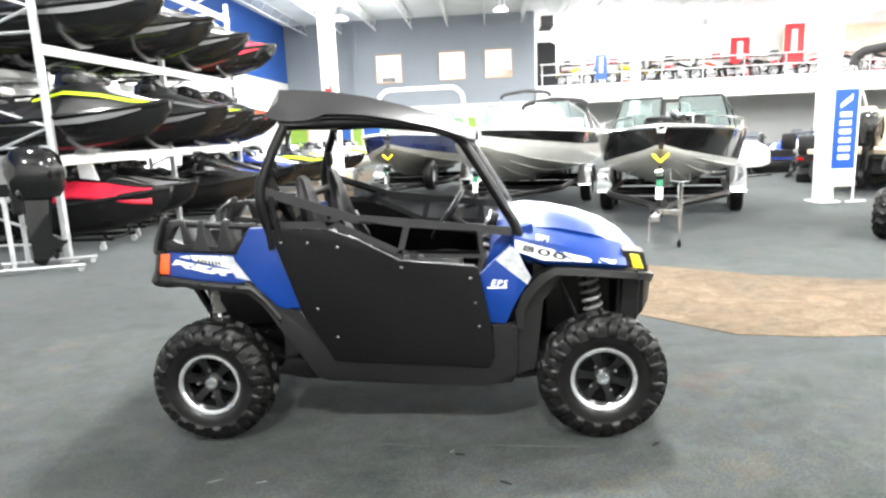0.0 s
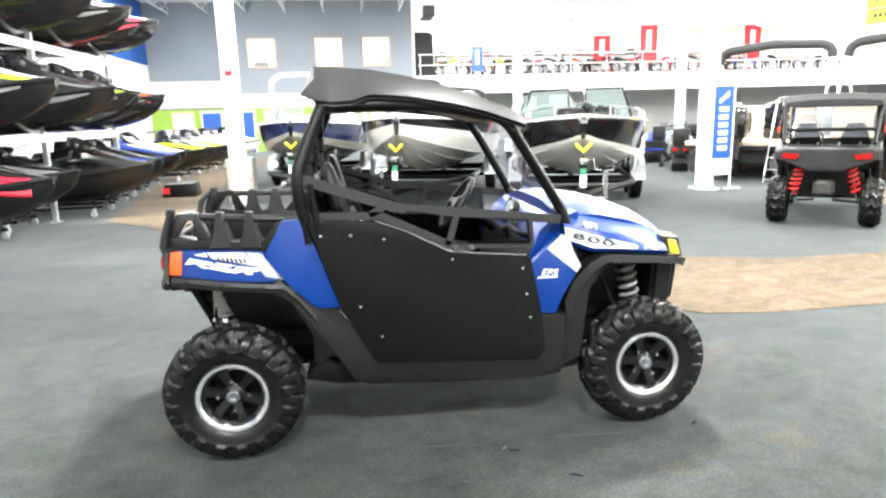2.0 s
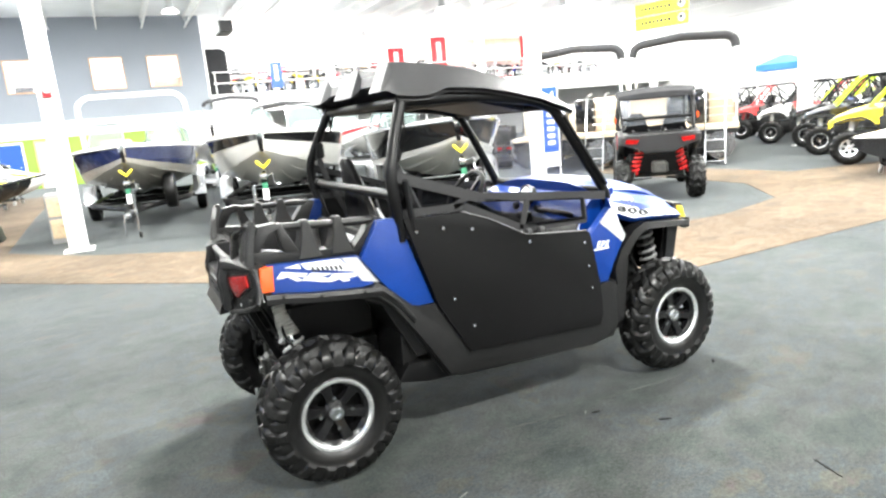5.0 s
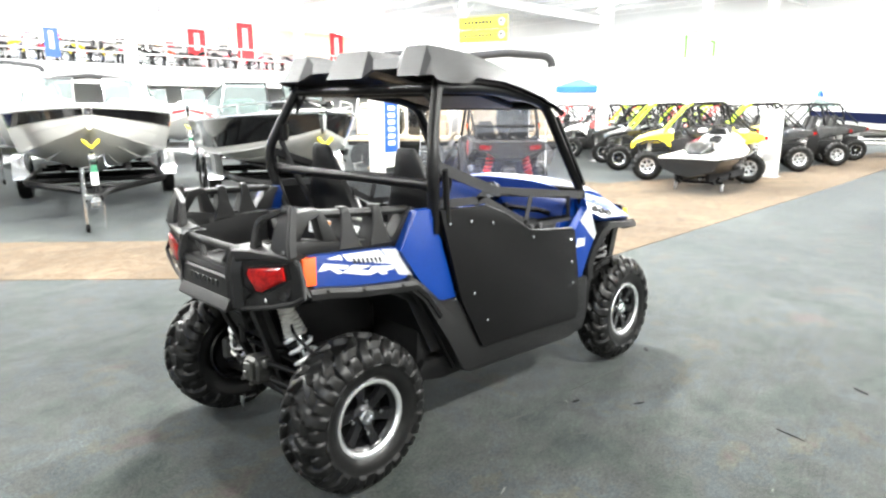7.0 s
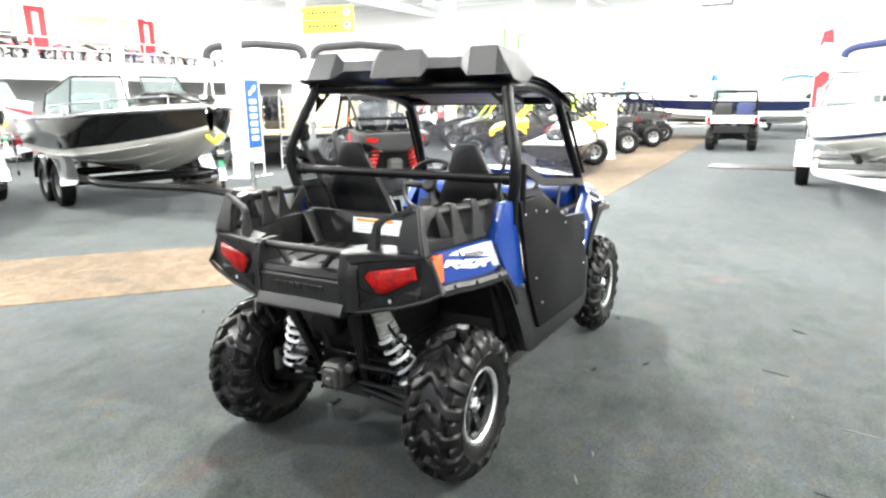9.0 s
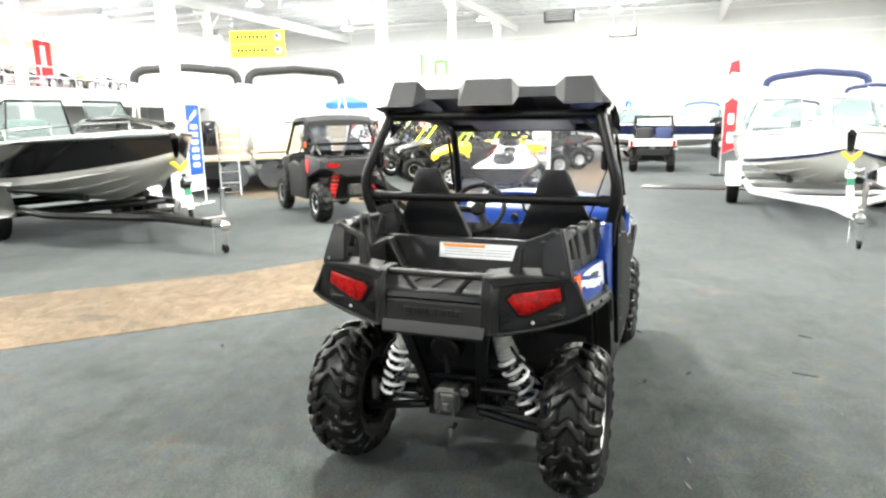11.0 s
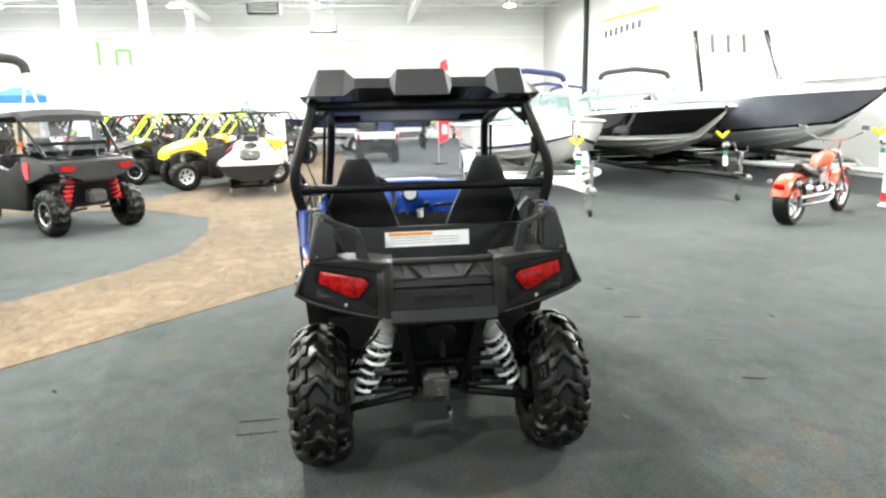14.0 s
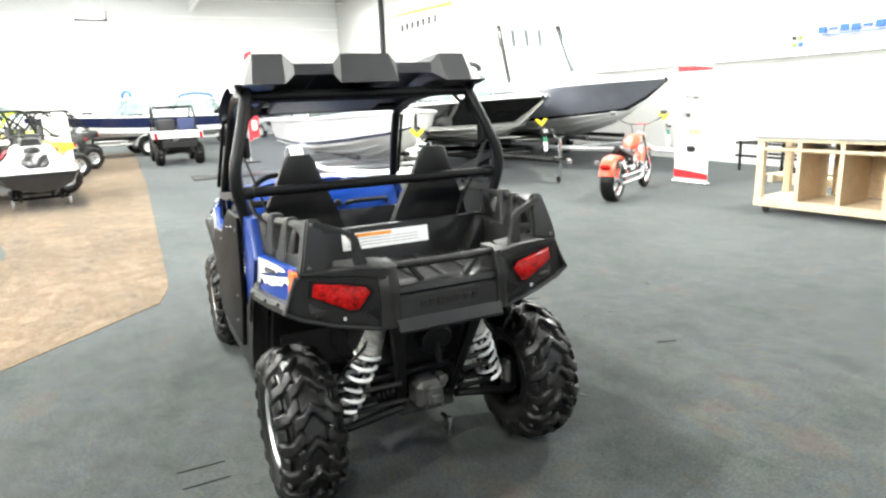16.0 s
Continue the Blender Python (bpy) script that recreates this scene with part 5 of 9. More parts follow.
box(bm, (0.425, -0.06, 0.90), (0.012, 0.05, 0.07), 0.004)
part("key_plate", bm, CHROME, car)
bm = B()
tube(bm, [(0.45, -0.42, 0.94), (0.40, -0.40, 0.96), (0.40, -0.18, 0.96), (0.45, -0.16, 0.94)], 0.014, 8, 0.03)
part("grab_handle", bm, BLACK_PLASTIC, car)
swm = pose(0.20, 0.28, 1.03, 0, -55, 0)
bm = B()
n = 28
ringpts = [(0.165 * math.cos(2 * math.pi * i / n), 0.165 * math.sin(2 * math.pi * i / n), 0) for i in range(n)]
vs = []
for p in ringpts:
    u = Vector(p).normalized()
    vs.append([Vector(p) + u * 0.015 * math.cos(a) + Vector((0, 0, 0.015 * math.sin(a))) for a in (2 * math.pi * k / 8 for k in range(8))])
loft(bm, vs + [vs[0]], True, False)
sw = part("steering_wheel", bm, VINYL, car, "black three-spoke steering wheel", m=swm)
for k in range(3):
    a = radians(90 + 120 * k)
    bm = B()
    tube(bm, [(0.02 * math.cos(a), 0.02 * math.sin(a), -0.02), (0.16 * math.cos(a), 0.16 * math.sin(a), 0)], 0.014, 6, flat=1.6)
    part("spoke", bm, BLACK_PLASTIC, sw)
bm = B()
disc(bm, (0, 0, -0.01), 0.045, 0.04, "z", 16, 0.008)
part("hub", bm, BLACK_PLASTIC, sw)
part("steering_column", tube(B(), [(0.22, 0.28, 1.01), (0.52, 0.28, 0.80)], 0.025, 10), FRAME_BLACK, car)

for s in (-1, 1):
    yc = s * 0.325
    bm = B()
    rings = []
    for z, x, w, d in ((0.60, -0.32, 0.20, 0.10), (0.72, -0.36, 0.215, 0.11), (0.86, -0.405, 0.215, 0.10), (0.97, -0.435, 0.205, 0.09), (1.08, -0.46, 0.165, 0.075), (1.16, -0.475, 0.128, 0.065), (1.24, -0.49, 0.092, 0.055), (1.305, -0.505, 0.068, 0.045), (1.33, -0.51, 0.05, 0.02)):
        rings.append([(x + d * cx, yc + w * cy, z) for cx, cy in ((-0.45, -0.75), (-0.2, -0.98), (0.25, -1.0), (0.55, -0.8), (0.4, -0.4), (0.4, 0.4), (0.55, 0.8), (0.25, 1.0), (-0.2, 0.98), (-0.45, 0.75), (-0.5, 0.0))])
    loft(bm, rings)
    back = part("seat_back", bm, VINYL, car, "black bucket seat back with tapered headrest", 50)
    for q in (-1, 1):
        bm = B()
        loft(bm, [[(-0.285, yc + q * 0.195, 0.70), (-0.265, yc + q * 0.15, 0.70), (-0.275, yc + q * 0.15, 0.69), (-0.295, yc + q * 0.2, 0.69)],
                  [(-0.360, yc + q * 0.200, 0.90), (-0.325, yc + q * 0.165, 0.90), (-0.335, yc + q * 0.16, 0.90), (-0.37, yc + q * 0.205, 0.90)],
                  [(-0.405, yc + q * 0.165, 1.05), (-0.395, yc + q * 0.14, 1.05), (-0.405, yc + q * 0.13, 1.05), (-0.42, yc + q * 0.165, 1.05)]])
        part("bolster", bm, GREY_VINYL, back, "light grey side bolster")
    bm = B()
    rings = []
    for x, z, w in ((-0.36, 0.66, 0.20), (-0.2, 0.69, 0.22), (0.0, 0.72, 0.225), (0.16, 0.745, 0.22), (0.24, 0.74, 0.205), (0.275, 0.71, 0.18)):
        rings.append([(x, yc - w, z - 0.10), (x, yc - w, z + 0.02), (x, yc - w * 0.75, z + 0.035), (x, yc, z + 0.01), (x, yc + w * 0.75, z + 0.035), (x, yc + w, z + 0.02), (x, yc + w, z - 0.10)])
    loft(bm, rings)
    part("seat_cushion", bm, VINYL, car, "black bucket seat cushion", 50)
    bm = B()
    tube(bm, [(-0.40, yc - 0.12, 1.10), (-0.33, yc - 0.02, 0.95), (-0.27, yc + 0.10, 0.80), (-0.25, yc + 0.2, 0.70)], 0.020, 6, flat=0.25)
    part("seat_belt", bm, WEBBING, car)

# cage
RP = [(-0.50, 0.515, 1.61), (-0.575, 0.565, 1.45), (-0.630, 0.615, 1.30), (-0.630, 0.618, 1.21), (-0.600, 0.585, 1.06), (-0.57, 0.50, 0.86)]
for s in (-1, 1):
    bm = B()
    tube(bm, [(x, s * y, z) for x, y, z in RP], 0.025, 12, 0.09)
    part("rear_post", bm, FRAME_BLACK, car)
    bm = B()
    tube(bm, [(-0.50, s * 0.515, 1.585), (-0.15, s * 0.505, 1.590), (0.20, s * 0.485, 1.545), (0.315, s * 0.475, 1.505), (0.42, s * 0.49, 1.34), (0.585, s * 0.53, 1.055), (0.60, s * 0.53, 0.95)], 0.025, 12, 0.12)
    part("front_post", bm, FRAME_BLACK, car)
    bm = B()
    tube(bm, [(0.350, s * 0.520, 1.46), (0.565, s * 0.560, 1.10)], 0.010, 8)
    part("post_trim", bm, FRAME_BLACK, car)
    # corner plate with a round hole
    bm = B()
    tri = [Vector((0, s * 0.515, 1.600)), Vector((0, s * 0.395, 1.600)), Vector((0, s * 0.535, 1.470))]
    rim_o = [tri[k].lerp(tri[(k + 1) % 3], f / 5) for k in range(3) for f in range(5)]
    mid = Vector((0, s * 0.487, 1.562))
    rim_i = [mid + (p - mid).normalized() * 0.021 for p in rim_o]
    loft(bm, [[(x, p.y, p.z) for p in ring] for x, ring in ((-0.505, rim_o), (-0.505, rim_i), (-0.511, rim_i), (-0.511, rim_o), (-0.505, rim_o))], True, False)
    part("corner_plate", bm, FRAME_BLACK, car)
    bm = B()
    tube(bm, [(-0.40, s * 0.49, 1.588), (-0.30, s * 0.36, 1.585)], 0.012, 8)
    part("gusset", bm, FRAME_BLACK, car)
    bm = B()
    strap_pts = [(-0.590, s * 0.575, 1.36), (-0.560, s * 0.520, 1.20), (-0.50, s * 0.47, 1.05), (-0.46, s * 0.44, 0.92)]
    tube(bm, strap_pts, 0.020, 6, flat=0.18)
    part("seat_belt", bm, WEBBING, car)
    bm = B()
    box(bm, (-0.575, s * 0.555, 1.38), (0.045, 0.03, 0.09), 0.01)
    disc(bm, (-0.575, s * 0.575, 1.37), 0.022, 0.02, "y", 12, 0.004)
    part("belt_reel", bm, FRAME_BLACK, car)
for name, pts, r in (("shoulder_bar", [(-0.60, -0.60, 1.195), (-0.60, 0.60, 1.195)], 0.022), ("top_bar", [(-0.505, -0.50, 1.585), (-0.505, 0.50, 1.585)], 0.022),
                     ("front_bar", [(0.30, -0.47, 1.515), (0.30, 0.47, 1.515)], 0.022), ("middle_bar", [(-0.10, -0.50, 1.575), (-0.10, 0.50, 1.575)], 0.018), ("cowl_bar", [(0.58, -0.52, 1.065), (0.58, 0.52, 1.065)], 0.018)):
    part(name, tube(B(), pts, r, 12), FRAME_BLACK, car)
for s in (-1, 1):
    bm = B()
    disc(bm, (-0.60, s * 0.57, 1.195), 0.028, 0.05, "y", 12, 0.004)
    part("clamp", bm, FRAME_BLACK, car)

# roof: moulded sheet with three raised ribs, stepped sides
def roof_profile(x):
    """Height and half-width along the roof."""
    table = [(-0.60, 1.650, 0.555), (-0.53, 1.715, 0.55), (-0.30, 1.705, 0.545), (-0.08, 1.672, 0.54), (0.12, 1.625, 0.535), (0.29, 1.572, 0.53), (0.40, 1.525, 0.52)]
    for a, b in zip(table, table[1:]):
        if x <= b[0] + 1e-6:
            t = (x - a[0]) / (b[0] - a[0])
            return a[1] + (b[1] - a[1]) * t, a[2] + (b[2] - a[2]) * t
    return table[-1][1:]


def roof_ring(x, rib, drop, back=0.0):
    """Across the roof: outer skirt, three ribs and the valleys between."""
    z, w = roof_profile(max(-0.53, x))
    ys = [(-1.03, -drop), (-0.935, -0.014), (-0.885, rib), (-0.66, rib), (-0.58, 0), (-0.27, 0), (-0.205, rib), (0.205, rib), (0.27, 0), (0.58, 0), (0.66, rib), (0.885, rib), (0.935, -0.014), (1.03, -drop)]
    return [(x + (back if dz > 0.001 or abs(f) > 0.95 else 0.0), f * w, z + dz) for f, dz in ys]


stations = [(-0.535, 0.040, 0.105), (-0.46, 0.040, 0.110), (-0.38, 0.036, 0.105), (-0.30, 0.034, 0.075), (-0.12, 0.028, 0.060), (0.04, 0.020, 0.055), (0.20, 0.012, 0.050), (0.34, 0.005, 0.048), (0.40, 0.001, 0.044)]
top = [roof_ring(x, r, d) for x, r, d in stations]
z0, w0 = roof_profile(-0.53)
# rear face: ribs lean back and down, valleys stay forward
rear = []
for (x, y, z), (f, k) in zip(top[0], [(-1.03, 2), (-0.965, 2), (-0.90, 2), (-0.66, 2), (-0.58, 0), (-0.27, 0), (-0.235, 2), (0.235, 2), (0.27, 0), (0.58, 0), (0.66, 2), (0.90, 2), (0.965, 2), (1.03, 2)]):
    rear.append((x - 0.060, f * w0 * 1.02, 1.632) if k else (x - 0.012, f * w0, 1.668))
under_rear = [(x + 0.03, y * 0.985, z + 0.004) for x, y, z in rear]
under = [[(x, y * 0.975, z - 0.018) for x, y, z in ring] for ring in top]
bm = B()
loft(bm, [under_rear, rear] + top + [[(x - 0.01, y * 0.97, z - 0.02) for x, y, z in top[-1]]] + under[::-1], False)
part("roof", bm, ROOF_PLASTIC, car, "moulded black plastic roof with three raised ribs", 18)
bm = B()
box(bm, (0.10, 0, 1.555), (0.36, 0.60, 0.03), 0.01, m=Matrix.Rotation(radians(13), 4, "Y"))
part("roof_pad", bm, BLACK_PLASTIC, car)

# windshield and side nets
bm = B()
pts = [(0.335, 0.46, 1.50), (0.585, 0.515, 1.085)]
loft(bm, [[(pts[0][0] + 0.02, -pts[0][1], pts[0][2]), (pts[0][0] + 0.02, pts[0][1], pts[0][2]), (pts[0][0] + 0.024, pts[0][1], pts[0][2]), (pts[0][0] + 0.024, -pts[0][1], pts[0][2])],
          [(pts[1][0] + 0.02, -pts[1][1], pts[1][2]), (pts[1][0] + 0.02, pts[1][1], pts[1][2]), (pts[1][0] + 0.024, pts[1][1], pts[1][2]), (pts[1][0] + 0.024, -pts[1][1], pts[1][2])]])
ws = part("windshield", bm, WINDSHIELD, car, "clear windshield between the front posts")
ws.visible_shadow = False


def strap(bm, a, b, w, t=0.004):
    """Flat band between two points, w high."""
    a, b = Vector(a), Vector(b)
    up = Vector((0, 0, 1)) if abs((b - a).normalized().z) < 0.8 else Vector((1, 0, 0))
    d = (b - a).normalized()
    u = (up - d * up.dot(d)).normalized() * w / 2
    o = d.cross(u).normalized() * t / 2
    loft(bm, [[p + u + o, p + u - o, p - u - o, p - u + o] for p in (a, b)])


for s in (-1, 1):
    Y = s * 0.585
    A, Bq, C = (-0.625, Y * 1.03, 1.285), (-0.20, Y, 1.135), (0.555, s * 0.560, 1.045)
    for name, a, b, w in (("net_strap", A, Bq, 0.045), ("net_strap", Bq, C, 0.042), ("net_strap", (-0.60, Y, 1.115), (-0.28, Y, 1.105), 0.035), ("net_strap", (-0.28, Y, 1.105), (0.03, Y, 0.955), 0.035),
                          ("net_strap", (0.03, Y, 0.955), (0.42, s * 0.57, 0.94), 0.035), ("net_strap", (0.06, Y, 1.09), (0.02, Y, 0.955), 0.03), ("net_strap", (0.40, s * 0.57, 1.06), (0.41, s * 0.57, 0.94), 0.03), ("net_strap", (-0.25, Y, 1.15), (-0.33, Y, 1.11), 0.03),
                          ("net_strap", (-0.62, Y * 1.03, 1.27), (-0.60, Y, 1.12), 0.03)):
        bm = B()
        strap(bm, a, b, w)
        part(name, bm, WEBBING, car)
    for poly in ([(0.055, 1.085), (0.395, 1.055), (0.405, 0.945), (0.03, 0.96)], [(-0.60, 1.26), (-0.20, 1.13), (0.05, 1.085), (0.03, 0.96), (-0.28, 1.10), (-0.60, 1.115)]):
        bm = B()
        prism(bm, poly, Y - 0.001, Y + 0.001, "y")
        part("net_panel", bm, NET, car, "see-through black mesh net")
bm = B()
tube(bm, [(-0.60, -0.60, 1.0), (-0.615, -0.615, 1.24)], 0.016, 8)
tube(bm, [(-0.55, -0.62, 1.04), (-0.575, -0.63, 1.26)], 0.014, 8)
part("net_pole", bm, FRAME_BLACK, car)


# ---- boats on trailers ----
def road_wheel(parent, at, r=0.33, w=0.2, side=1):
    bm = B()
    h = w / 2
    lathe(bm, [(r * 0.55, -h * 0.8), (r * 0.62, -h * 0.98), (r * 0.88, -h), (r * 0.97, -h * 0.8), (r, -h * 0.4), (r, h * 0.4), (r * 0.97, h * 0.8), (r * 0.88, h), (r * 0.62, h * 0.98), (r * 0.55, h * 0.8)], 28, "y", True)
    t = part("tyre", bm, RUBBER, parent, "black road tyre", m=pose(*at, 0, 0, 0 if side < 0 else 180))
    bm = B()
    lathe(bm, [(r * 0.56, -h * 0.75), (r * 0.50, -h * 0.6), (r * 0.30, -h * 0.35), (r * 0.14, -h * 0.55), (0.001, -h * 0.58)], 24, "y")
    part("rim", bm, GALV, t, "silver steel rim")
    return t


def trailer(m, frame, fender_mat, length, beam, axles=1, label="", jack=0.10, spare=False):
    """Boat trailer; origin on the ground under the bow, +x forward."""
    t = thing("boat_trailer", label, "trailer", m, "boat trailers")
    hb = beam / 2 - 0.12
    ax = -length * 0.60
    bm = B()
    for s in (-1, 1):
        tube(bm, [(0.55, s * 0.03, 0.42), (-0.3, s * 0.10, 0.42), (-1.6, s * hb * 0.85, 0.44), (-length * 0.85, s * hb * 0.85, 0.44)], 0.05, 6, 0.25)
    for x, w in ((-0.9, 0.45), (-1.9, 0.85), (ax + 0.5, 0.85), (ax - 0.6, 0.85), (-length * 0.84, 0.85)):
        tube(bm, [(x, -hb * w, 0.43), (x, hb * w, 0.43)], 0.04, 6)
    part("frame", bm, frame, t)
    part("tongue", tube(B(), [(-0.8, 0, 0.42), (0.72, 0, 0.42)], 0.055, 6), frame, t)
    bm = B()
    box(bm, (0.82, 0, 0.43), (0.26, 0.10, 0.09), 0.03)
    disc(bm, (0.93, 0, 0.41), 0.06, 0.09, "z", 12, 0.02)
    part("coupler", bm, CHROME, t)
    bm = B()
    hang = -1 if jack > 0 else 1
    for k in range(11):
        a, z = (k % 2) * math.pi / 2 + 0.4, 0.39 - k * 0.029
        u = Vector((math.cos(a), math.sin(a), 0)) * 0.011
        q = Vector((0.80, hang * 0.075, z))
        tube(bm, [q + u + Vector((0, 0, 0.010)), q + Vector((0, 0, 0.021)), q - u + Vector((0, 0, 0.010)), q - u - Vector((0, 0, 0.010)), q - Vector((0, 0, 0.021)), q + u - Vector((0, 0, 0.010)), q + u + Vector((0, 0, 0.010))], 0.0045, 5)
    part("safety_chain", bm, CHROME, t, "bright chain hanging from the coupler")
    for s in (-1, 1):
        part("bunk", tube(B(), [(-1.6, s * hb * 0.40, 0.62), (-length * 0.85, s * hb * 0.45, 0.62)], 0.05, 6), CANVAS_BLACK, t)
        for k in range(axles):
            x = ax - k * 0.78
            road_wheel(t, (x, s * (hb + 0.02), 0.33), side=s)
            bm = B()
            rings = []
            for i in range(9):
                a = math.pi * (i / 8)
                px, pz = x + 0.42 * math.cos(a), 0.36 + 0.40 * math.sin(a)
                qx, qz = x + 0.40 * math.cos(a), 0.36 + 0.38 * math.sin(a)
                rings.append([(px, s * (hb - 0.10), pz), (px, s * (hb + 0.15), pz), (qx, s * (hb + 0.15), qz), (qx, s * (hb - 0.10), qz)])
            loft(bm, rings)
            part("fender", bm, fender_mat, t, angle=60)
    part("axle", tube(B(), [(ax, -hb, 0.33), (ax, hb, 0.33)], 0.035, 8), frame, t)
    bm = B()
    tube(bm, [(0.52, jack, 0.10), (0.52, jack, 0.44)], 0.024, 10)
    tube(bm, [(0.52, jack, 0.40), (0.52, jack, 0.80)], 0.032, 10)
    tube(bm, [(0.52, jack, 0.80), (0.52, jack + 0.10, 0.81), (0.52, jack + 0.10, 0.90)], 0.010, 6)
    box(bm, (0.52, jack / 2, 0.44), (0.09, abs(jack), 0.07), 0.008)
    j = part("jack", bm, CHROME, t, "bright tongue jack")
    bm = B()
    disc(bm, (0.50, jack, 0.062), 0.062, 0.045, "y", 16, 0.012)
    part("caster", bm, RUBBER, j)
    bm = B()
    tube(bm, [(0.24, 0, 0.45), (0.14, 0, 0.98)], 0.028, 6)
    box(bm, (0.17, 0, 0.86), (0.10, 0.11, 0.12), 0.02)
    w = part("winch_post", bm, frame, t)
    bm = B()
    disc(bm, (0.21, 0.0, 0.90), 0.05, 0.10, "y", 14, 0.01)
    tube(bm, [(0.21, 0.05, 0.90), (0.26, 0.13, 0.94), (0.30, 0.14, 0.80), (0.30, 0.23, 0.79)], 0.010, 6)
    part("winch", bm, CHROME, w)
    for s in (-1, 1):
        bm = B()
        prism(bm, [(0, 1.00), (s * 0.10, 1.09), (s * 0.11, 1.13), (s * 0.08, 1.13), (0, 1.05)], 0.05, 0.12, "x", 0.008)
        part("bow_stop", bm, YELLOW_TAG, w, "yellow arm of the bow stop")
    bm = B()
    box(bm, (0.232, 0, 0.64), (0.005, 0.085, 0.16), m=Matrix.Rotation(radians(-10), 4, "Y"))
    part("tag", bm, PAPER, w, "white hanging tag")
    bm = B()
    box(bm, (0.215, 0, 0.77), (0.006, 0.08, 0.09), m=Matrix.Rotation(radians(-10), 4, "Y"))
    part("winch_strap", bm, STRAP_GREEN, w, "green winch strap")
    if spare:
        road_wheel(t, (-1.15, hb * 0.55, 0.62), 0.33, 0.2, 1)
    return t


def boat(name, label, m, L, beam, zk, zg, bottom, topside, split=0.5, deck=None, wind=True, tower=False, bimini=None, rail=False, seats=None, cover=None, cabin=0.0, stripe=None, hardtop=False, motor=True, console=False, raked=False):
    """Vee-hulled boat; origin on the ground under the bow tip, +x forward."""
    bt = thing(name, label, "boat", m, "boats on trailers")
    deck = deck or GEL_WHITE
    N = 18

    def station(u):
        x = -L * (1 - u)
        k = max(0.0, (u - 0.50) / 0.50)
        b = beam / 2 * (1 - k ** 2.3) ** 0.75 * (0.94 + 0.06 * min(1, u * 3))
        b = max(b, 0.05)
        rise = max(0.0, (u - 0.55) / 0.45)
        zgun = zg + 0.16 * u * u
        stem, curve, chine, sweep = (0.09, 2.2, 0.45, 1.9) if raked else (0.28, 2.6, 0.30, 1.7)
        zkeel = zk + (zgun - stem - zk) * rise ** curve
        low = zk + (0.36 if raked else 0.26)
        zch = low + (zgun - chine - low) * max(0.0, (u - 0.35) / 0.65) ** sweep
        bch = b * (0.90 - 0.25 * k ** 1.5)
        zch = max(zch, zkeel + (0.008 if raked else 0.02))
        if raked:
            bch = max(0.008, bch * min(1.0, (zch - zkeel) / 0.28))
        return x, b, zkeel, zch, bch, zgun

    def rows(fs):
        out = []
        for i in range(N + 1):
            x, b, zk_, zc, bc, zgn = station(i / N)
            if i == N:
                x += 0.02
            side_pts = []
            for f in fs:
                if f <= 0.5:
                    q = f / 0.5
                    bulge = 0.02 * math.sin(q * math.pi)
                    side_pts.append((bc * q, zk_ + (zc - zk_) * q - bulge))
                else:
                    q = (f - 0.5) / 0.5
                    side_pts.append((bc + (b - bc) * (q ** 0.8), zc + (zgn - zc) * q))
            out.append((x, side_pts))
        return out
    cut = 0.5 + split * 0.5
    for s in (-1, 1):
        bm = B()
        loft(bm, [[(x, s * y, z) for y, z in pts] for x, pts in rows([0, 0.12, 0.24, 0.25, 0.38, 0.5, (0.5 + cut) / 2, cut])], False)
        part("hull_bottom", bm, bottom, bt, angle=25)
        bm = B()
        loft(bm, [[(x, s * (y + 0.004), z) for y, z in pts] for x, pts in rows([cut, (cut + 1) / 2, 1.0])], False)
        part("hull_side", bm, topside, bt, angle=40)
        for f in (0.17, 0.33, 0.49):
            bm = B()
            pts = [(x, s * p[0][0], p[0][1] - 0.004) for x, p in rows([f])][:N - 1]
            tube(bm, pts, [0.022] * (N - 4) + [0.016, 0.010, 0.004], 6)
            part("strake", bm, bottom, bt)
        if stripe:
            lo, hi, sm = stripe
            bm = B()
            loft(bm, [[(x, s * (y + 0.010), z) for y, z in pts] for x, pts in rows([lo, hi])], False)
            part("hull_stripe", bm, sm, bt)
        bm = B()
        tube(bm, [(x, s * pts[0][0], pts[0][1]) for x, pts in rows([1.0])], 0.028, 8)
        part("rub_rail", bm, CHROME if rail else deck, bt)
    x0, b0, k0, c0, bc0, g0 = station(0)
    bm = B()
    prism(bm, [(-b0, g0), (-bc0, c0), (0, k0), (bc0, c0), (b0, g0)], x0 - 0.02, x0, "x")
    part("transom", bm, topside, bt)
    # deck: foredeck, side decks
    bm = B()
    ring = []
    for i in range(N + 1):
        u = i / N
        if u < 0.56:
            continue
        x, b, _, _, _, zgn = station(u)
        crown = 0.05 if not wind else 0.08
        ring.append([(x, b * f, zgn + crown * (1 - f * f) * min(1, b * 1.4) + 0.01) for f in (-0.98, -0.7, -0.35, 0, 0.35, 0.7, 0.98)])
    loft(bm, ring, False)
    part("foredeck", bm, deck, bt, angle=60)
    for s in (-1, 1):
        bm = B()
        ring = []
        for i in range(N + 1):
            u = i / N
            if u > 0.62:
                continue
            x, b, _, _, _, zgn = station(u)
            ring.append([(x, s * b * 0.99, zgn + 0.012), (x, s * (b - 0.16), zgn + 0.03), (x, s * (b - 0.20), zgn - 0.02), (x, s * (b - 0.22), zgn - 0.40)])
        loft(bm, ring, False)
        part("side_deck", bm, deck, bt, angle=40)
    bm = B()
    box(bm, (-L * 0.72, 0, zg - 0.38), (L * 0.56, beam * 0.84, 0.04))
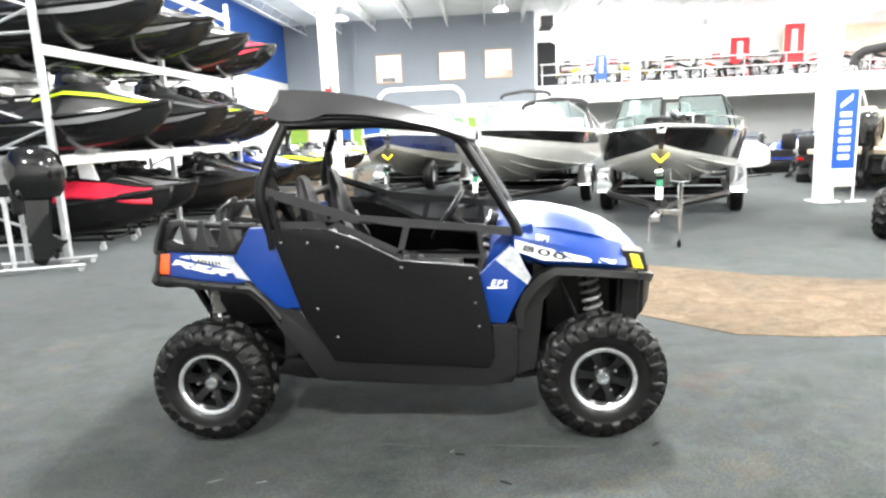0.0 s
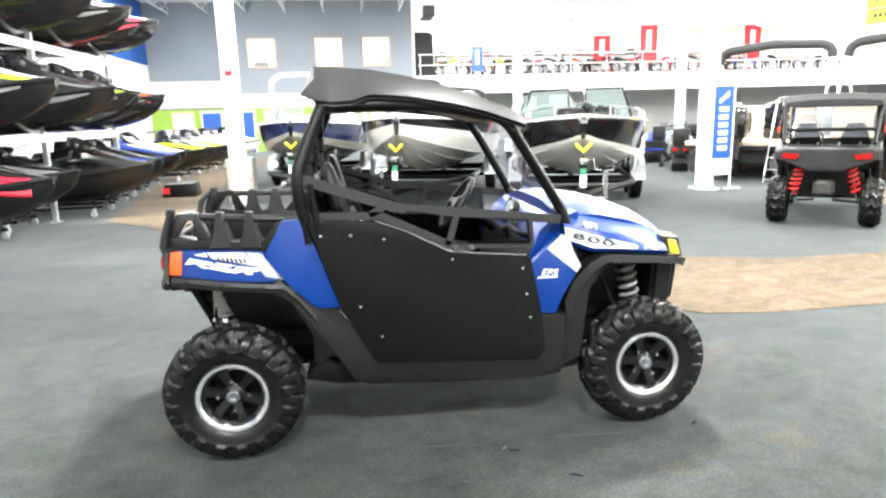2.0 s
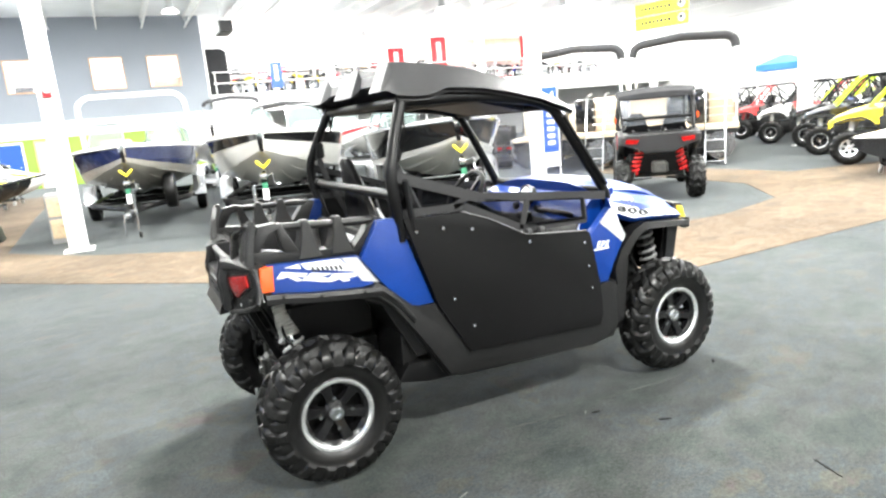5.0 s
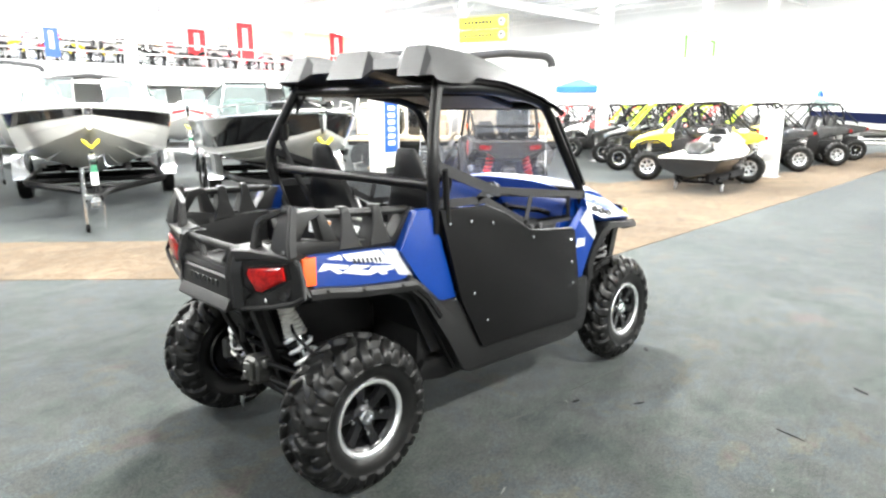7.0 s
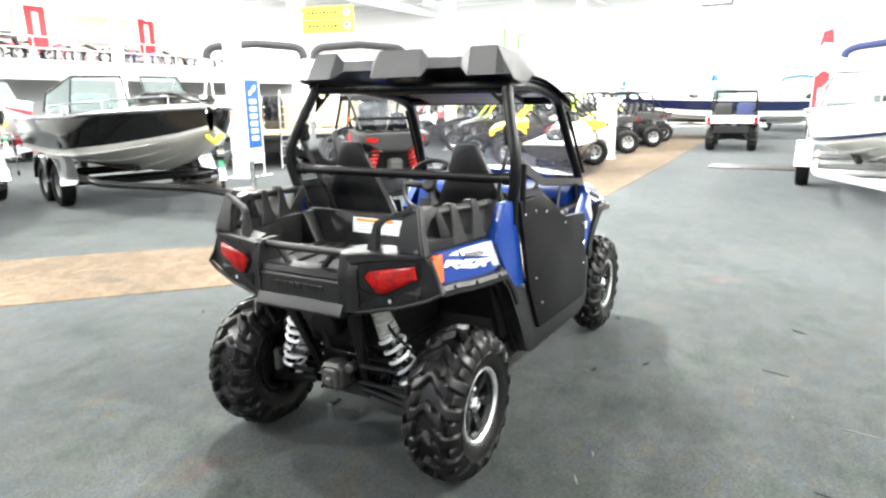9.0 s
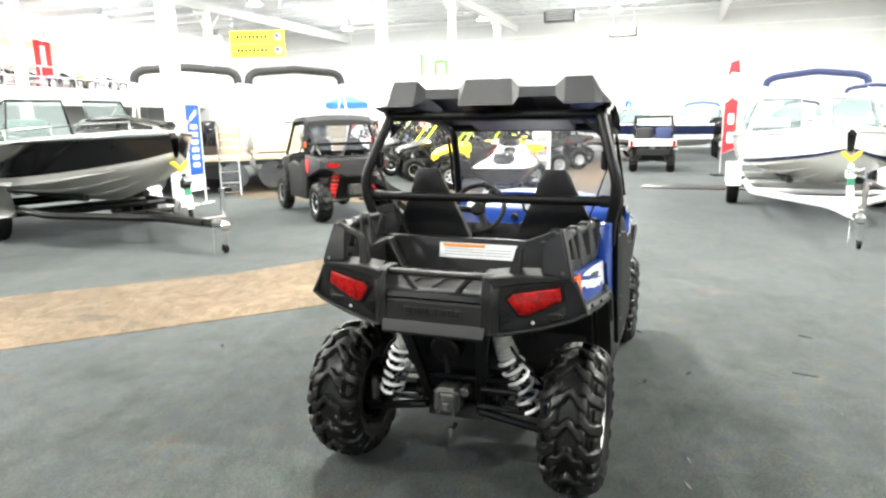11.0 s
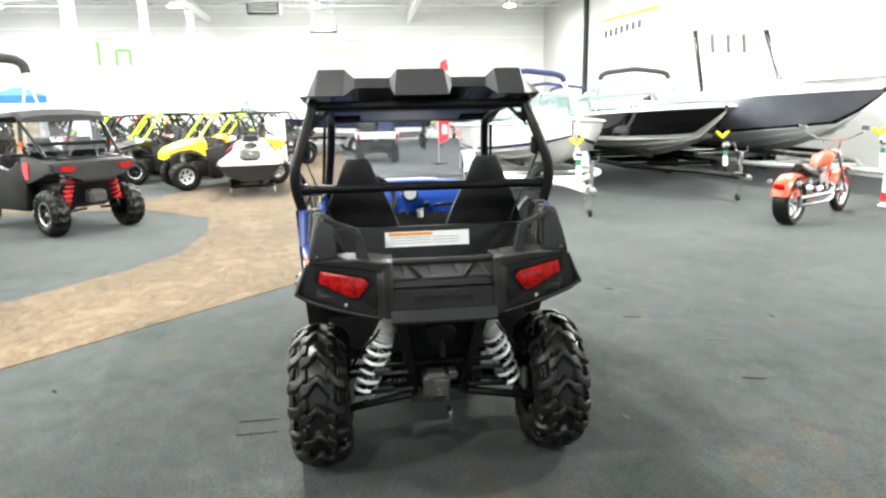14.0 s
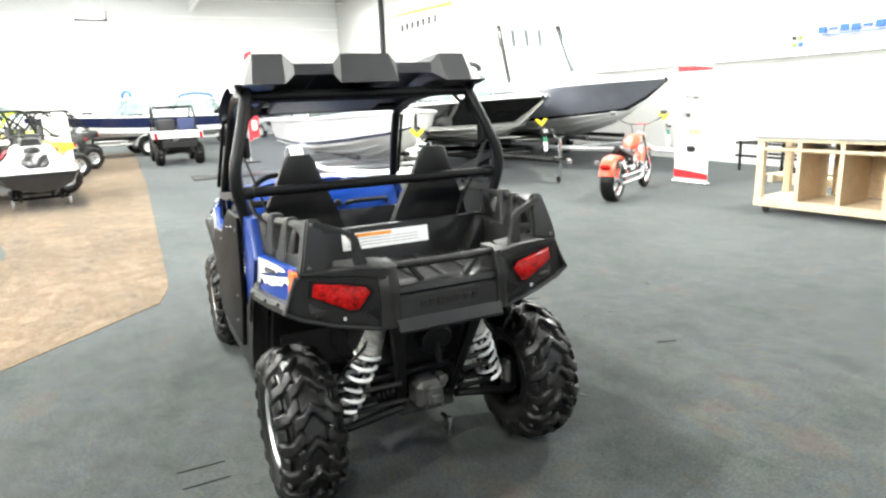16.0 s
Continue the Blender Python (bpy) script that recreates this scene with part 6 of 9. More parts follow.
    part("cockpit_floor", bm, UPHOLSTERY, bt)
    if seats:
        for sx in (-0.55, -0.78):
            for s in (-1, 1):
                bm = B()
                box(bm, (L * sx, s * beam * 0.22, zg - 0.20), (0.5, 0.5, 0.30), 0.06, seg=2)
                box(bm, (L * sx - 0.25, s * beam * 0.22, zg + 0.08), (0.14, 0.5, 0.46), 0.06, seg=2)
                part("seat", bm, seats, bt)
    if cover:
        for s in (-1, 1):
            bm = B()
            box(bm, (-L * 0.54, s * beam * 0.22, zg + 0.22), (0.5, 0.55, 0.30), 0.13, seg=3)
            part("covered_seat", bm, cover, bt, "seat under a dark green cover")
        bm = B()
        box(bm, (-L * 0.30, 0.1, zg + 0.22), (0.5, 0.9, 0.2), 0.08, seg=2)
        part("bow_locker", bm, GEL_BLACK, bt)
        bm = B()
        tube(bm, [(-L * 0.10, 0.25, zg + 0.25), (-L * 0.24, 0.10, zg + 0.36), (-L * 0.40, 0.0, zg + 0.34)], 0.04, 8)
        box(bm, (-L * 0.10, 0.25, zg + 0.25), (0.25, 0.14, 0.12), 0.04)
        part("trolling_motor", bm, GEL_BLACK, bt, "black trolling motor on the bow")
    zw = zg + 0.10
    if wind:
        xw = -L * 0.47
        hw = 0.52
        for s in (-1, 1):
            bm = B()
            gap = 0.14 if console else 0.22
            a = [(xw + 0.22, s * gap, zw), (xw + 0.02, s * beam * 0.40, zw), (xw - 0.95, s * beam * 0.45, zw)]
            b = [(xw - 0.05, s * gap, zw + hw), (xw - 0.22, s * beam * 0.34, zw + hw), (xw - 0.98, s * beam * 0.42, zw + hw * 0.55)]
            loft(bm, [a, b, [(p[0] - 0.008, p[1], p[2]) for p in b], [(p[0] - 0.008, p[1], p[2]) for p in a]], False)
            g = part("windshield", bm, GLASS_PALE, bt, "pale glass windshield in a thin frame")
            g.visible_shadow = False
            bm = B()
            tube(bm, [a[0], b[0], b[1], b[2], a[2]], 0.016 if not rail else 0.020, 6)
            tube(bm, [a[1], b[1]], 0.014, 6)
            part("windshield_frame", bm, GEL_BLACK if rail else CHROME, g)
        bm = B()
        for s in (-1, 1):
            box(bm, (xw - 0.35, s * beam * 0.25, zg - 0.05), (0.5, beam * 0.26, 0.42), 0.05, seg=2)
        part("dash", bm, GEL_BLACK, bt)
    if tower:
        bm = B()
        pts = [(-L * 0.62, -beam * 0.46, zg), (-L * 0.55, -beam * 0.44, zg + 1.05), (-L * 0.55, -beam * 0.36, zg + 1.20), (-L * 0.55, beam * 0.36, zg + 1.20), (-L * 0.55, beam * 0.44, zg + 1.05), (-L * 0.62, beam * 0.46, zg)]
        tube(bm, pts, 0.05, 10, 0.12)
        part("tower", bm, GEL_WHITE, bt, "white tubular wake tower")
    if bimini:
        zt, xb = zg + bimini[1], -L * (bimini[2] if len(bimini) > 2 else 0.52)
        bm = B()
        hw = beam * 0.315
        tube(bm, [(xb, -hw, zt - 0.15), (xb, -hw * 0.97, zt - 0.06), (xb, -hw * 0.8, zt), (xb, 0, zt + 0.07), (xb, hw * 0.8, zt), (xb, hw * 0.97, zt - 0.06), (xb, hw, zt - 0.15)], 0.055, 10, 0.08)
        part("bimini", bm, bimini[0], bt, "rolled canvas bimini top", 50)
        for s in (-1, 1):
            bm = B()
            tube(bm, [(xb - 0.5, s * beam * 0.45, zg), (xb, s * hw, zt - 0.2)], 0.014, 6)
            tube(bm, [(xb + 0.6, s * beam * 0.44, zg), (xb, s * hw, zt - 0.2)], 0.012, 6)
            part("bimini_bow", bm, CHROME, bt)
    if rail:
        for s in (-1, 1):
            bm = B()
            pts = []
            for i in range(8, 18):
                x, b, _, _, _, zgn = station(i / N)
                pts.append((x, s * b * 0.95, zgn + 0.16))
            tube(bm, pts, 0.014, 6)
            for p in pts[::3]:
                tube(bm, [(p[0], p[1], p[2] - 0.16), p], 0.010, 6)
            part("bow_rail", bm, CHROME, bt, "bright bow rail")
    if cabin:
        bm = B()
        rings = []
        for u, f, h in ((0.30, 0.80, cabin), (0.50, 0.78, cabin), (0.60, 0.70, cabin * 0.75), (0.75, 0.55, cabin * 0.40), (0.90, 0.35, 0.08)):
            x, b, _, _, _, zgn = station(u)
            rings.append([(x, -b * f, zgn), (x, -b * f * 0.85, zgn + h * 0.8), (x, -b * f * 0.5, zgn + h), (x, b * f * 0.5, zgn + h), (x, b * f * 0.85, zgn + h * 0.8), (x, b * f, zgn)])
        loft(bm, rings)
        part("cabin", bm, GEL_WHITE, bt, "white cabin top", 40)
    if hardtop:
        bm = B()
        zt = zg + cabin + 1.15
        box(bm, (-L * 0.62, 0, zt), (1.9, beam * 0.72, 0.10), 0.04, seg=2)
        part("hardtop", bm, GEL_WHITE, bt)
        for s in (-1, 1):
            for xa, xb in ((-0.48, -0.56), (-0.70, -0.70), (-0.62, -0.64)):
                bm = B()
                tube(bm, [(L * xa, s * beam * 0.36, zg + cabin * 0.5), (L * xb, s * beam * 0.32, zt)], 0.075 if xa == -0.48 else 0.03, 8, flat=0.5 if xa == -0.48 else 1.0)
                part("hardtop_leg", bm, GEL_BLACK if xa == -0.48 else GEL_WHITE, bt)
        bm = B()
        loft(bm, [[(-L * 0.46, y, zg + cabin * 0.8) for y in (-0.8, 0, 0.8)], [(-L * 0.53, y, zt - 0.1) for y in (-0.75, 0, 0.75)]], False)
        part("windshield", bm, GLASS_PALE, bt)
        bm = B()
        for k in range(4):
            tube(bm, [(-L * 0.60, -0.6 + 0.4 * k, zt - 0.5), (-L * 0.61, -0.6 + 0.4 * k, zt - 0.1)], 0.045, 6)
        part("rod_holder", bm, UTV_GREY, bt)
    if motor:
        om = part("outboard", outboard_cowl(), GEL_BLACK, bt, "black outboard motor at the stern", m=pose(-L - 0.30, 0, zg - 0.35))
        bm = B()
        prism(bm, [(-0.16, -0.95), (0.10, -0.80), (0.14, 0.0), (-0.14, 0.0)], -0.06, 0.06, "y", 0.02)
        part("leg", bm, GEL_BLACK, om)
    return bt


def outboard_cowl():
    bm = B()
    rings = []
    for z, xf, xb, w in ((-0.02, 0.16, -0.30, 0.16), (0.10, 0.22, -0.38, 0.21), (0.30, 0.26, -0.40, 0.225), (0.48, 0.24, -0.36, 0.205), (0.58, 0.16, -0.26, 0.15), (0.615, 0.05, -0.14, 0.08)):
        cx, hx = (xf + xb) / 2, (xf - xb) / 2
        rings.append([(cx + hx * math.copysign(abs(math.cos(a)) ** 0.7, math.cos(a)), w * math.copysign(abs(math.sin(a)) ** 0.7, math.sin(a)), z) for a in (2 * math.pi * k / 20 for k in range(20))])
    return loft(bm, rings)


# three boats facing the walkway
def heading(x, y, hx, hy):
    return pose(x, y, 0, 0, 0, math.degrees(math.atan2(hy, hx)))


H1, H2 = (-0.12, -0.99), (-0.305, -0.952)
P1, P2, P3 = (-1.50, 9.10), (0.32, 6.65), (2.68, 4.88)
boat("runabout_boat", "navy and silver bowrider boat with a white wake tower", heading(*P1, *H1), 5.6, 2.35, 0.55, 1.36, GEL_TAUPE, GEL_NAVY, 0.25, tower=True, seats=UPHOLSTERY)
trailer(heading(*P1, *H1), FRAME_BLACK, CHROME, 5.4, 2.35, 1, "black boat trailer with bright fenders and jack", spare=True)
boat("bowrider_boat", "white runabout with a black stripe below the rail, on a trailer", heading(*P2, *H2), 6.2, 2.45, 0.52, 1.38, GEL_SILVER, GEL_SILVER, 0.35, stripe=(0.80, 0.985, GEL_BLACK), seats=GEL_WHITE, wind=True, cabin=0.0, bimini=(CANVAS_BLACK, 0.72, 0.93))
trailer(heading(*P2, *H2), FRAME_BLACK, CHROME, 5.9, 2.45, 1, "black boat trailer with a bright tongue jack", jack=-0.13)
boat("fishing_boat", "black and silver fishing boat with bright rails and twin windshields", heading(*P3, *H2), 5.6, 2.30, 0.52, 1.30, GEL_SILVER, GEL_BLACK, 0.15, deck=GEL_SILVER, rail=True, cover=CANVAS_GREEN, console=True)
trailer(heading(*P3, *H2), FRAME_BLACK, CHROME, 5.0, 2.30, 2, "black tandem boat trailer with bright fenders", jack=0.26)
# more white boats further back
boat("cruiser_boat", "white cruiser with a low cabin standing behind the others", heading(0.6, 13.6, -0.3, -0.95), 7.0, 2.5, 0.6, 1.7, GEL_WHITE, GEL_WHITE, 0.5, cabin=0.6, wind=True, bimini=(CANVAS_BLACK, 0.9))
trailer(heading(0.6, 13.6, -0.3, -0.95), GALV, GALV, 6.6, 2.5, 2, "galvanised boat trailer with road wheels")
boat("cruiser_boat", "white bowrider standing behind the fishing boat", heading(4.8, 13.8, -0.3, -0.95), 6.2, 2.4, 0.6, 1.45, GEL_WHITE, GEL_WHITE, 0.5, stripe=(0.7, 0.8, SIGN_RED), seats=GEL_WHITE)
trailer(heading(4.8, 13.8, -0.3, -0.95), GALV, GALV, 5.9, 2.4, 1, "galvanised boat trailer with road wheels")

# boats along the white wall, bows towards the middle of the hall
boat("ski_boat", "white runabout with navy stripe and navy bimini on a trailer", pose(5.65, -2.85, 0, 0, 0, 178), 6.4, 2.4, 0.50, 1.22, GEL_SILVER, GEL_WHITE, 0.06, stripe=(0.52, 0.58, GEL_NAVY), seats=GEL_WHITE, bimini=(CANVAS_NAVY, 1.0))
trailer(pose(5.62, -2.85, 0, 0, 0, 178), STEEL_WHITE, STEEL_WHITE, 6.1, 2.5, 1, "white aluminium boat trailer with a bright jack")
boat("deck_boat", "black and white bowrider with a black bimini frame", pose(6.45, -5.72, 0, 0, 0, 180), 7.2, 2.5, 0.55, 1.38, GEL_SILVER, GEL_BLACK, 0.10, seats=GEL_WHITE, bimini=(CANVAS_BLACK, 0.92), raked=True)
trailer(pose(6.60, -5.72, 0, 0, 0, 180), FRAME_BLACK, FRAME_BLACK, 6.8, 2.5, 2, "black tandem boat trailer with jack")
boat("cabin_cruiser", "large slate-blue and white fishing cruiser with a hardtop", pose(6.05, -8.22, 0, 0, 0, 180), 8.4, 2.7, 0.55, 1.62, GEL_WHITE, GEL_SLATE, 0.0, stripe=(0.50, 0.54, GEL_BLACK), cabin=0.5, wind=False, hardtop=True, rail=False, raked=True)
trailer(pose(6.15, -8.22, 0, 0, 0, 180), GALV, GALV, 8.0, 2.7, 2, "galvanised tandem boat trailer with jack")
# far boats
FAR = [(21.6, 4.1, GEL_NAVY, CANVAS_BLUE), (24.6, -2.8, GEL_WHITE, CANVAS_BLUE), (26.5, -7.0, GEL_BLACK, CANVAS_NAVY), (29.0, 9.0, GEL_WHITE, CANVAS_BLUE)]
for x, y, ts, cv in FAR:
    hd = pose(x, y, 0, 0, 0, 100 if y > 0 else 200)
    boat("bowrider_boat", "white bowrider with dark stripe and blue bimini far across the hall", hd, 6.0, 2.4, 0.55, 1.30, GEL_WHITE, ts, 0.3, seats=GEL_WHITE, bimini=(cv, 0.85))
    trailer(hd, GALV, GALV, 5.7, 2.4, 1, "galvanised boat trailer with road wheels")
for x, y in ((15.5, -6.4), (18.5, -8.2)):
    hd = pose(x, y, 0, 0, 0, 185)
    boat("bowrider_boat", "white bowrider further along the white wall", hd, 6.0, 2.4, 0.55, 1.35, GEL_WHITE, GEL_WHITE, 0.3, seats=GEL_WHITE, stripe=(0.6, 0.7, SIGN_BLUE), bimini=(CANVAS_NAVY, 1.0))
    trailer(hd, GALV, GALV, 5.7, 2.4, 1, "galvanised boat trailer with road wheels")


# ---- personal watercraft ----
def jet_ski(m, hull, deck, accent, label, seat=VINYL, group="watercraft", wide=1.0):
    """Personal watercraft, 3.2 m, nose to +x, keel at z = 0."""
    j = thing("jet_ski", label, "jet ski", m @ Matrix.Diagonal((1.06, 1.04, 1.14, 1)), group)
    st = [(-1.60, 0.50, 0.06, 0.20, 0.40), (-1.2, 0.56, 0.02, 0.16, 0.40), (-0.6, 0.59, 0.0, 0.14, 0.40), (0.0, 0.59, 0.0, 0.15, 0.42), (0.5, 0.53, 0.02, 0.18, 0.45), (0.9, 0.43, 0.08, 0.25, 0.49), (1.25, 0.29, 0.18, 0.34, 0.53), (1.5, 0.15, 0.33, 0.44, 0.565), (1.62, 0.04, 0.48, 0.53, 0.585)]
    bm = B()
    loft(bm, [[(x, -w, zr), (x, -w * 0.97, zr - 0.05), (x, -w * 0.80, zc), (x, -w * 0.4, (zk + zc) / 2 - 0.02), (x, 0, zk), (x, w * 0.4, (zk + zc) / 2 - 0.02), (x, w * 0.80, zc), (x, w * 0.97, zr - 0.05), (x, w, zr)] for x, w, zk, zc, zr in st], True)
    part("hull", bm, hull, j, angle=45)
    bm = B()
    for s in (-1, 1):
        tube(bm, [(x, s * (w + 0.005), zr) for x, w, zk, zc, zr in st], 0.030, 6)
    part("bumper_rail", bm, SKI_BLACK, j)
    dk = [(-1.58, 0.48, 0.41, 0.44, 0.20), (-1.2, 0.54, 0.41, 0.47, 0.20), (-0.6, 0.57, 0.41, 0.52, 0.19), (-0.1, 0.56, 0.43, 0.64, 0.23), (0.25, 0.53, 0.45, 0.84, 0.26), (0.55, 0.49, 0.47, 0.86, 0.30), (0.90, 0.40, 0.50, 0.76, 0.27), (1.22, 0.28, 0.53, 0.66, 0.20), (1.48, 0.15, 0.565, 0.615, 0.10), (1.60, 0.04, 0.585, 0.60, 0.03)]
    bm = B()
    loft(bm, [[(x, -w, z0), (x, -w * 0.96, z0 + 0.03), (x, -(w * 0.5 + wt * 0.5), z0 + (zt - z0) * 0.35), (x, -wt, z0 + (zt - z0) * 0.82), (x, -wt * 0.5, zt), (x, wt * 0.5, zt), (x, wt, z0 + (zt - z0) * 0.82), (x, w * 0.5 + wt * 0.5, z0 + (zt - z0) * 0.35), (x, w * 0.96, z0 + 0.03), (x, w, z0)] for x, w, z0, zt, wt in dk])
    part("deck", bm, deck, j, angle=40)
    bm = B()
    loft(bm, [[(x, -w, z - 0.16), (x, -w * 0.9, z - 0.02), (x, -w * 0.4, z), (x, w * 0.4, z), (x, w * 0.9, z - 0.02), (x, w, z - 0.16)] for x, w, z in ((-1.25, 0.10, 0.62), (-1.15, 0.19, 0.70), (-0.75, 0.20, 0.72), (-0.65, 0.18, 0.66), (-0.2, 0.15, 0.68), (0.12, 0.14, 0.78), (0.2, 0.10, 0.80))])
    part("seat", bm, seat, j, angle=50)
    for s in (-1, 1):
        bm = B()
        loft(bm, [[(x, s * y, z), (x, s * (y + 0.012), z - 0.01), (x, s * (y + 0.012 + d * wide), z - 0.07 * wide), (x, s * (y + d * wide), z - 0.08 * wide)] for x, y, z, d in ((0.05, 0.40, 0.66, 0.06), (0.45, 0.37, 0.74, 0.05), (0.85, 0.315, 0.70, 0.045), (1.2, 0.225, 0.625, 0.03), (1.42, 0.135, 0.60, 0.02))])
        part("side_accent", bm, accent, j)
    bm = B()
    loft(bm, [[(x, -w, z), (x, w, z), (x, w * 0.7, z + h), (x, -w * 0.7, z + h)] for x, w, z, h in ((0.18, 0.16, 0.80, 0.14), (0.36, 0.20, 0.82, 0.22), (0.55, 0.18, 0.84, 0.13), (0.72, 0.12, 0.82, 0.03))])
    part("console", bm, SKI_BLACK, j)
    bm = B()
    tube(bm, [(0.12, -0.38, 0.98), (0.24, -0.20, 1.0), (0.30, 0, 1.0), (0.24, 0.20, 1.0), (0.12, 0.38, 0.98)], 0.018, 8, 0.05)
    part("handlebar", bm, SKI_BLACK, j)
    for s in (-1, 1):
        bm = B()
        box(bm, (0.55, s * 0.36, 0.88), (0.16, 0.15, 0.09), 0.035, seg=2)
        part("mirror", bm, deck, j)
        part("grip", tube(B(), [(0.16, s * 0.32, 0.985), (0.10, s * 0.42, 0.975)], 0.024, 8), VINYL, j)
    return j


def dolly(m, label="low black steel dolly with casters"):
    d = thing("dolly", label, "dolly", m, "watercraft dollies")
    bm = B()
    for s in (-1, 1):
        tube(bm, [(-1.1, s * 0.3, 0.16), (0.9, s * 0.3, 0.16)], 0.025, 6)
    for x in (-0.9, 0.0, 0.8):
        tube(bm, [(x, -0.42, 0.16), (x, 0.42, 0.16)], 0.025, 6)
        for s in (-1, 1):
            tube(bm, [(x, s * 0.30, 0.16), (x, s * 0.36, 0.27)], 0.025, 6)
    part("frame", bm, FRAME_BLACK, d)
    for x in (-0.9, 0.8):
        for s in (-1, 1):
            bm = B()
            disc(bm, (x, s * 0.42, 0.055), 0.055, 0.035, "y", 14, 0.008)
            c = part("caster", bm, GALV, d)
            bm = B()
            box(bm, (x + 0.01, s * 0.42, 0.115), (0.05, 0.05, 0.06), 0.008)
            part("fork", bm, GALV, c)
    return d


# storage rack with watercraft on two levels
RX, RB, RD = -5.25, -7.4, -9.75
rack = thing("storage_rack", "tall galvanised pallet rack holding watercraft on two levels", "rack", pose(0, 0, 0))
for y in (4.55, 7.75, 10.95):
    for x in (RX, RB, RD):
        bm = B()
        box(bm, (x, y, 2.25), (0.085, 0.075, 4.5), 0.008)
        box(bm, (x, y, 0.008), (0.16, 0.14, 0.016))
        p = part("post", bm, GALV, rack, "perforated galvanised post")
    bm = B()
    up = True
    z = 0.3
    while z < 4.2:
        tube(bm, [(RX if up else RB, y, z), (RB if up else RX, y, z + 0.75)], 0.02, 6)
        z, up = z + 0.75, not up
    for z in (0.25, 1.55, 3.0, 4.3):
        tube(bm, [(RX, y, z), (RB, y, z)], 0.02, 6)
    part("bracing", bm, GALV, rack)
for z in (1.36, 2.78, 4.15):
    for x in (RX, RB, -7.6, RD):
        for y0 in (4.55, 7.75):
            bm = B()
            box(bm, (x + (0.05 if x == RX else -0.05), y0 + 1.6, z), (0.05, 3.18, 0.13), 0.008)
            part("beam", bm, STEEL_WHITE, rack, "white load beam")
RACK_SKIS = [
    (0, 5.15, 0.45, SKI_BLACK, UTV_GREY, SKI_LIME, 0.5, "charcoal jet ski with thin lime stripes on the rack"),
    (0, 7.15, 0.45, SKI_BLACK, UTV_GREY, SKI_GREY, 0.5, "charcoal jet ski with grey stripes on the rack"),
    (0, 8.80, 0.30, SKI_BLACK, SKI_BLACK, SKI_LIME, 0.6, "black jet ski with lime stripes on the rack"),
    (0, 10.30, 0.30, SKI_BLACK, SKI_BLACK, SKI_ORANGE, 1.9, "black and bright orange jet ski on the rack"),
    (1, 5.30, 0.45, SKI_BLACK, SKI_BLACK, SKI_ORANGE, 0.7, "black jet ski with orange marks on the upper rack"),
    (1, 7.15, 0.35, SKI_BLACK, SKI_BLACK, SKI_GREY, 0.5, "black jet ski with grey stripes on the upper rack"),
    (1, 8.85, 0.30, SKI_BLACK, SKI_BLACK, UTV_WHITE, 0.6, "black jet ski with white marks on the upper rack"),
    (1, 10.45, 0.30, SKI_BLACK, SKI_BLACK, SKI_RED, 1.7, "black jet ski with wide red stripes on the upper rack"),
]
for lev, y, out, h, d, a, wd, lb in RACK_SKIS:
    ski = jet_ski(pose(-6.05 + out, y, (1.36, 2.78)[lev] + 0.065), h, d, a, lb, wide=wd)
    for s in (-1, 1):
        bm = B()
        loft(bm, [[(x, s * (w + 0.012), z), (x, s * (w * 0.985 + 0.012), z - dz)] for x, w, z, dz in ((-0.3, 0.590, 0.375, 0.01), (0.3, 0.560, 0.395, 0.05), (0.7, 0.490, 0.430, 0.07), (1.05, 0.375, 0.470, 0.06), (1.35, 0.240, 0.515, 0.02))], False)
        part("hull_flash", bm, SKI_GREY if a is not SKI_RED else SKI_RED, ski, "painted sweep along the hull")
    if y + 1.55 < 10.8:
        for k in (0, 1.55):
            copy_thing(ski, pose(-8.6, y + k, (1.36, 2.78)[lev] + 0.065) @ Matrix.Diagonal((0.98, 0.98, 0.98, 1)))
FLOOR_SKIS = [
    (-6.05, 5.75, SKI_BLACK, SKI_BLACK, SKI_RED, "black compact jet ski with wide red stripes on a dolly", 0),
    (-6.25, 7.05, SKI_BLACK, SKI_BLACK, SKI_GREY, "black jet ski on a dolly under the rack", 0),
    (-5.60, 8.55, SKI_BLACK, SKI_BLACK, SKI_BLACK, "glossy black jet ski on a dolly under the rack", 0),
    (-5.75, 9.75, SKI_BLACK, SKI_BLACK, SKI_BLUE, "black jet ski with blue stripes on a dolly", 0),
    (-5.9, 11.6, SKI_BLACK, SKI_BLUE, SKI_BLACK, "dark blue jet ski on a dolly", 0),
    (-6.1, 13.2, SKI_BLACK, UTV_WHITE, SKI_BLUE, "white and black jet ski with blue stripes on a dolly", -6),
    (-5.8, 15.2, SKI_BLACK, SKI_BLACK, SKI_LIME, "black jet ski with lime stripes on a dolly", -8),
    (-5.7, 17.2, SKI_BLACK, SKI_GREY, UTV_YELLOW, "grey and black jet ski with yellow stripes on a dolly", -8),
    (-5.6, 19.2, SKI_BLACK, UTV_WHITE, SKI_GREY, "white and black jet ski on a dolly", -8),
    (-5.4, 21.4, UTV_WHITE, UTV_WHITE, SKI_LIME, "white jet ski with lime stripes on a dolly", -8),
]
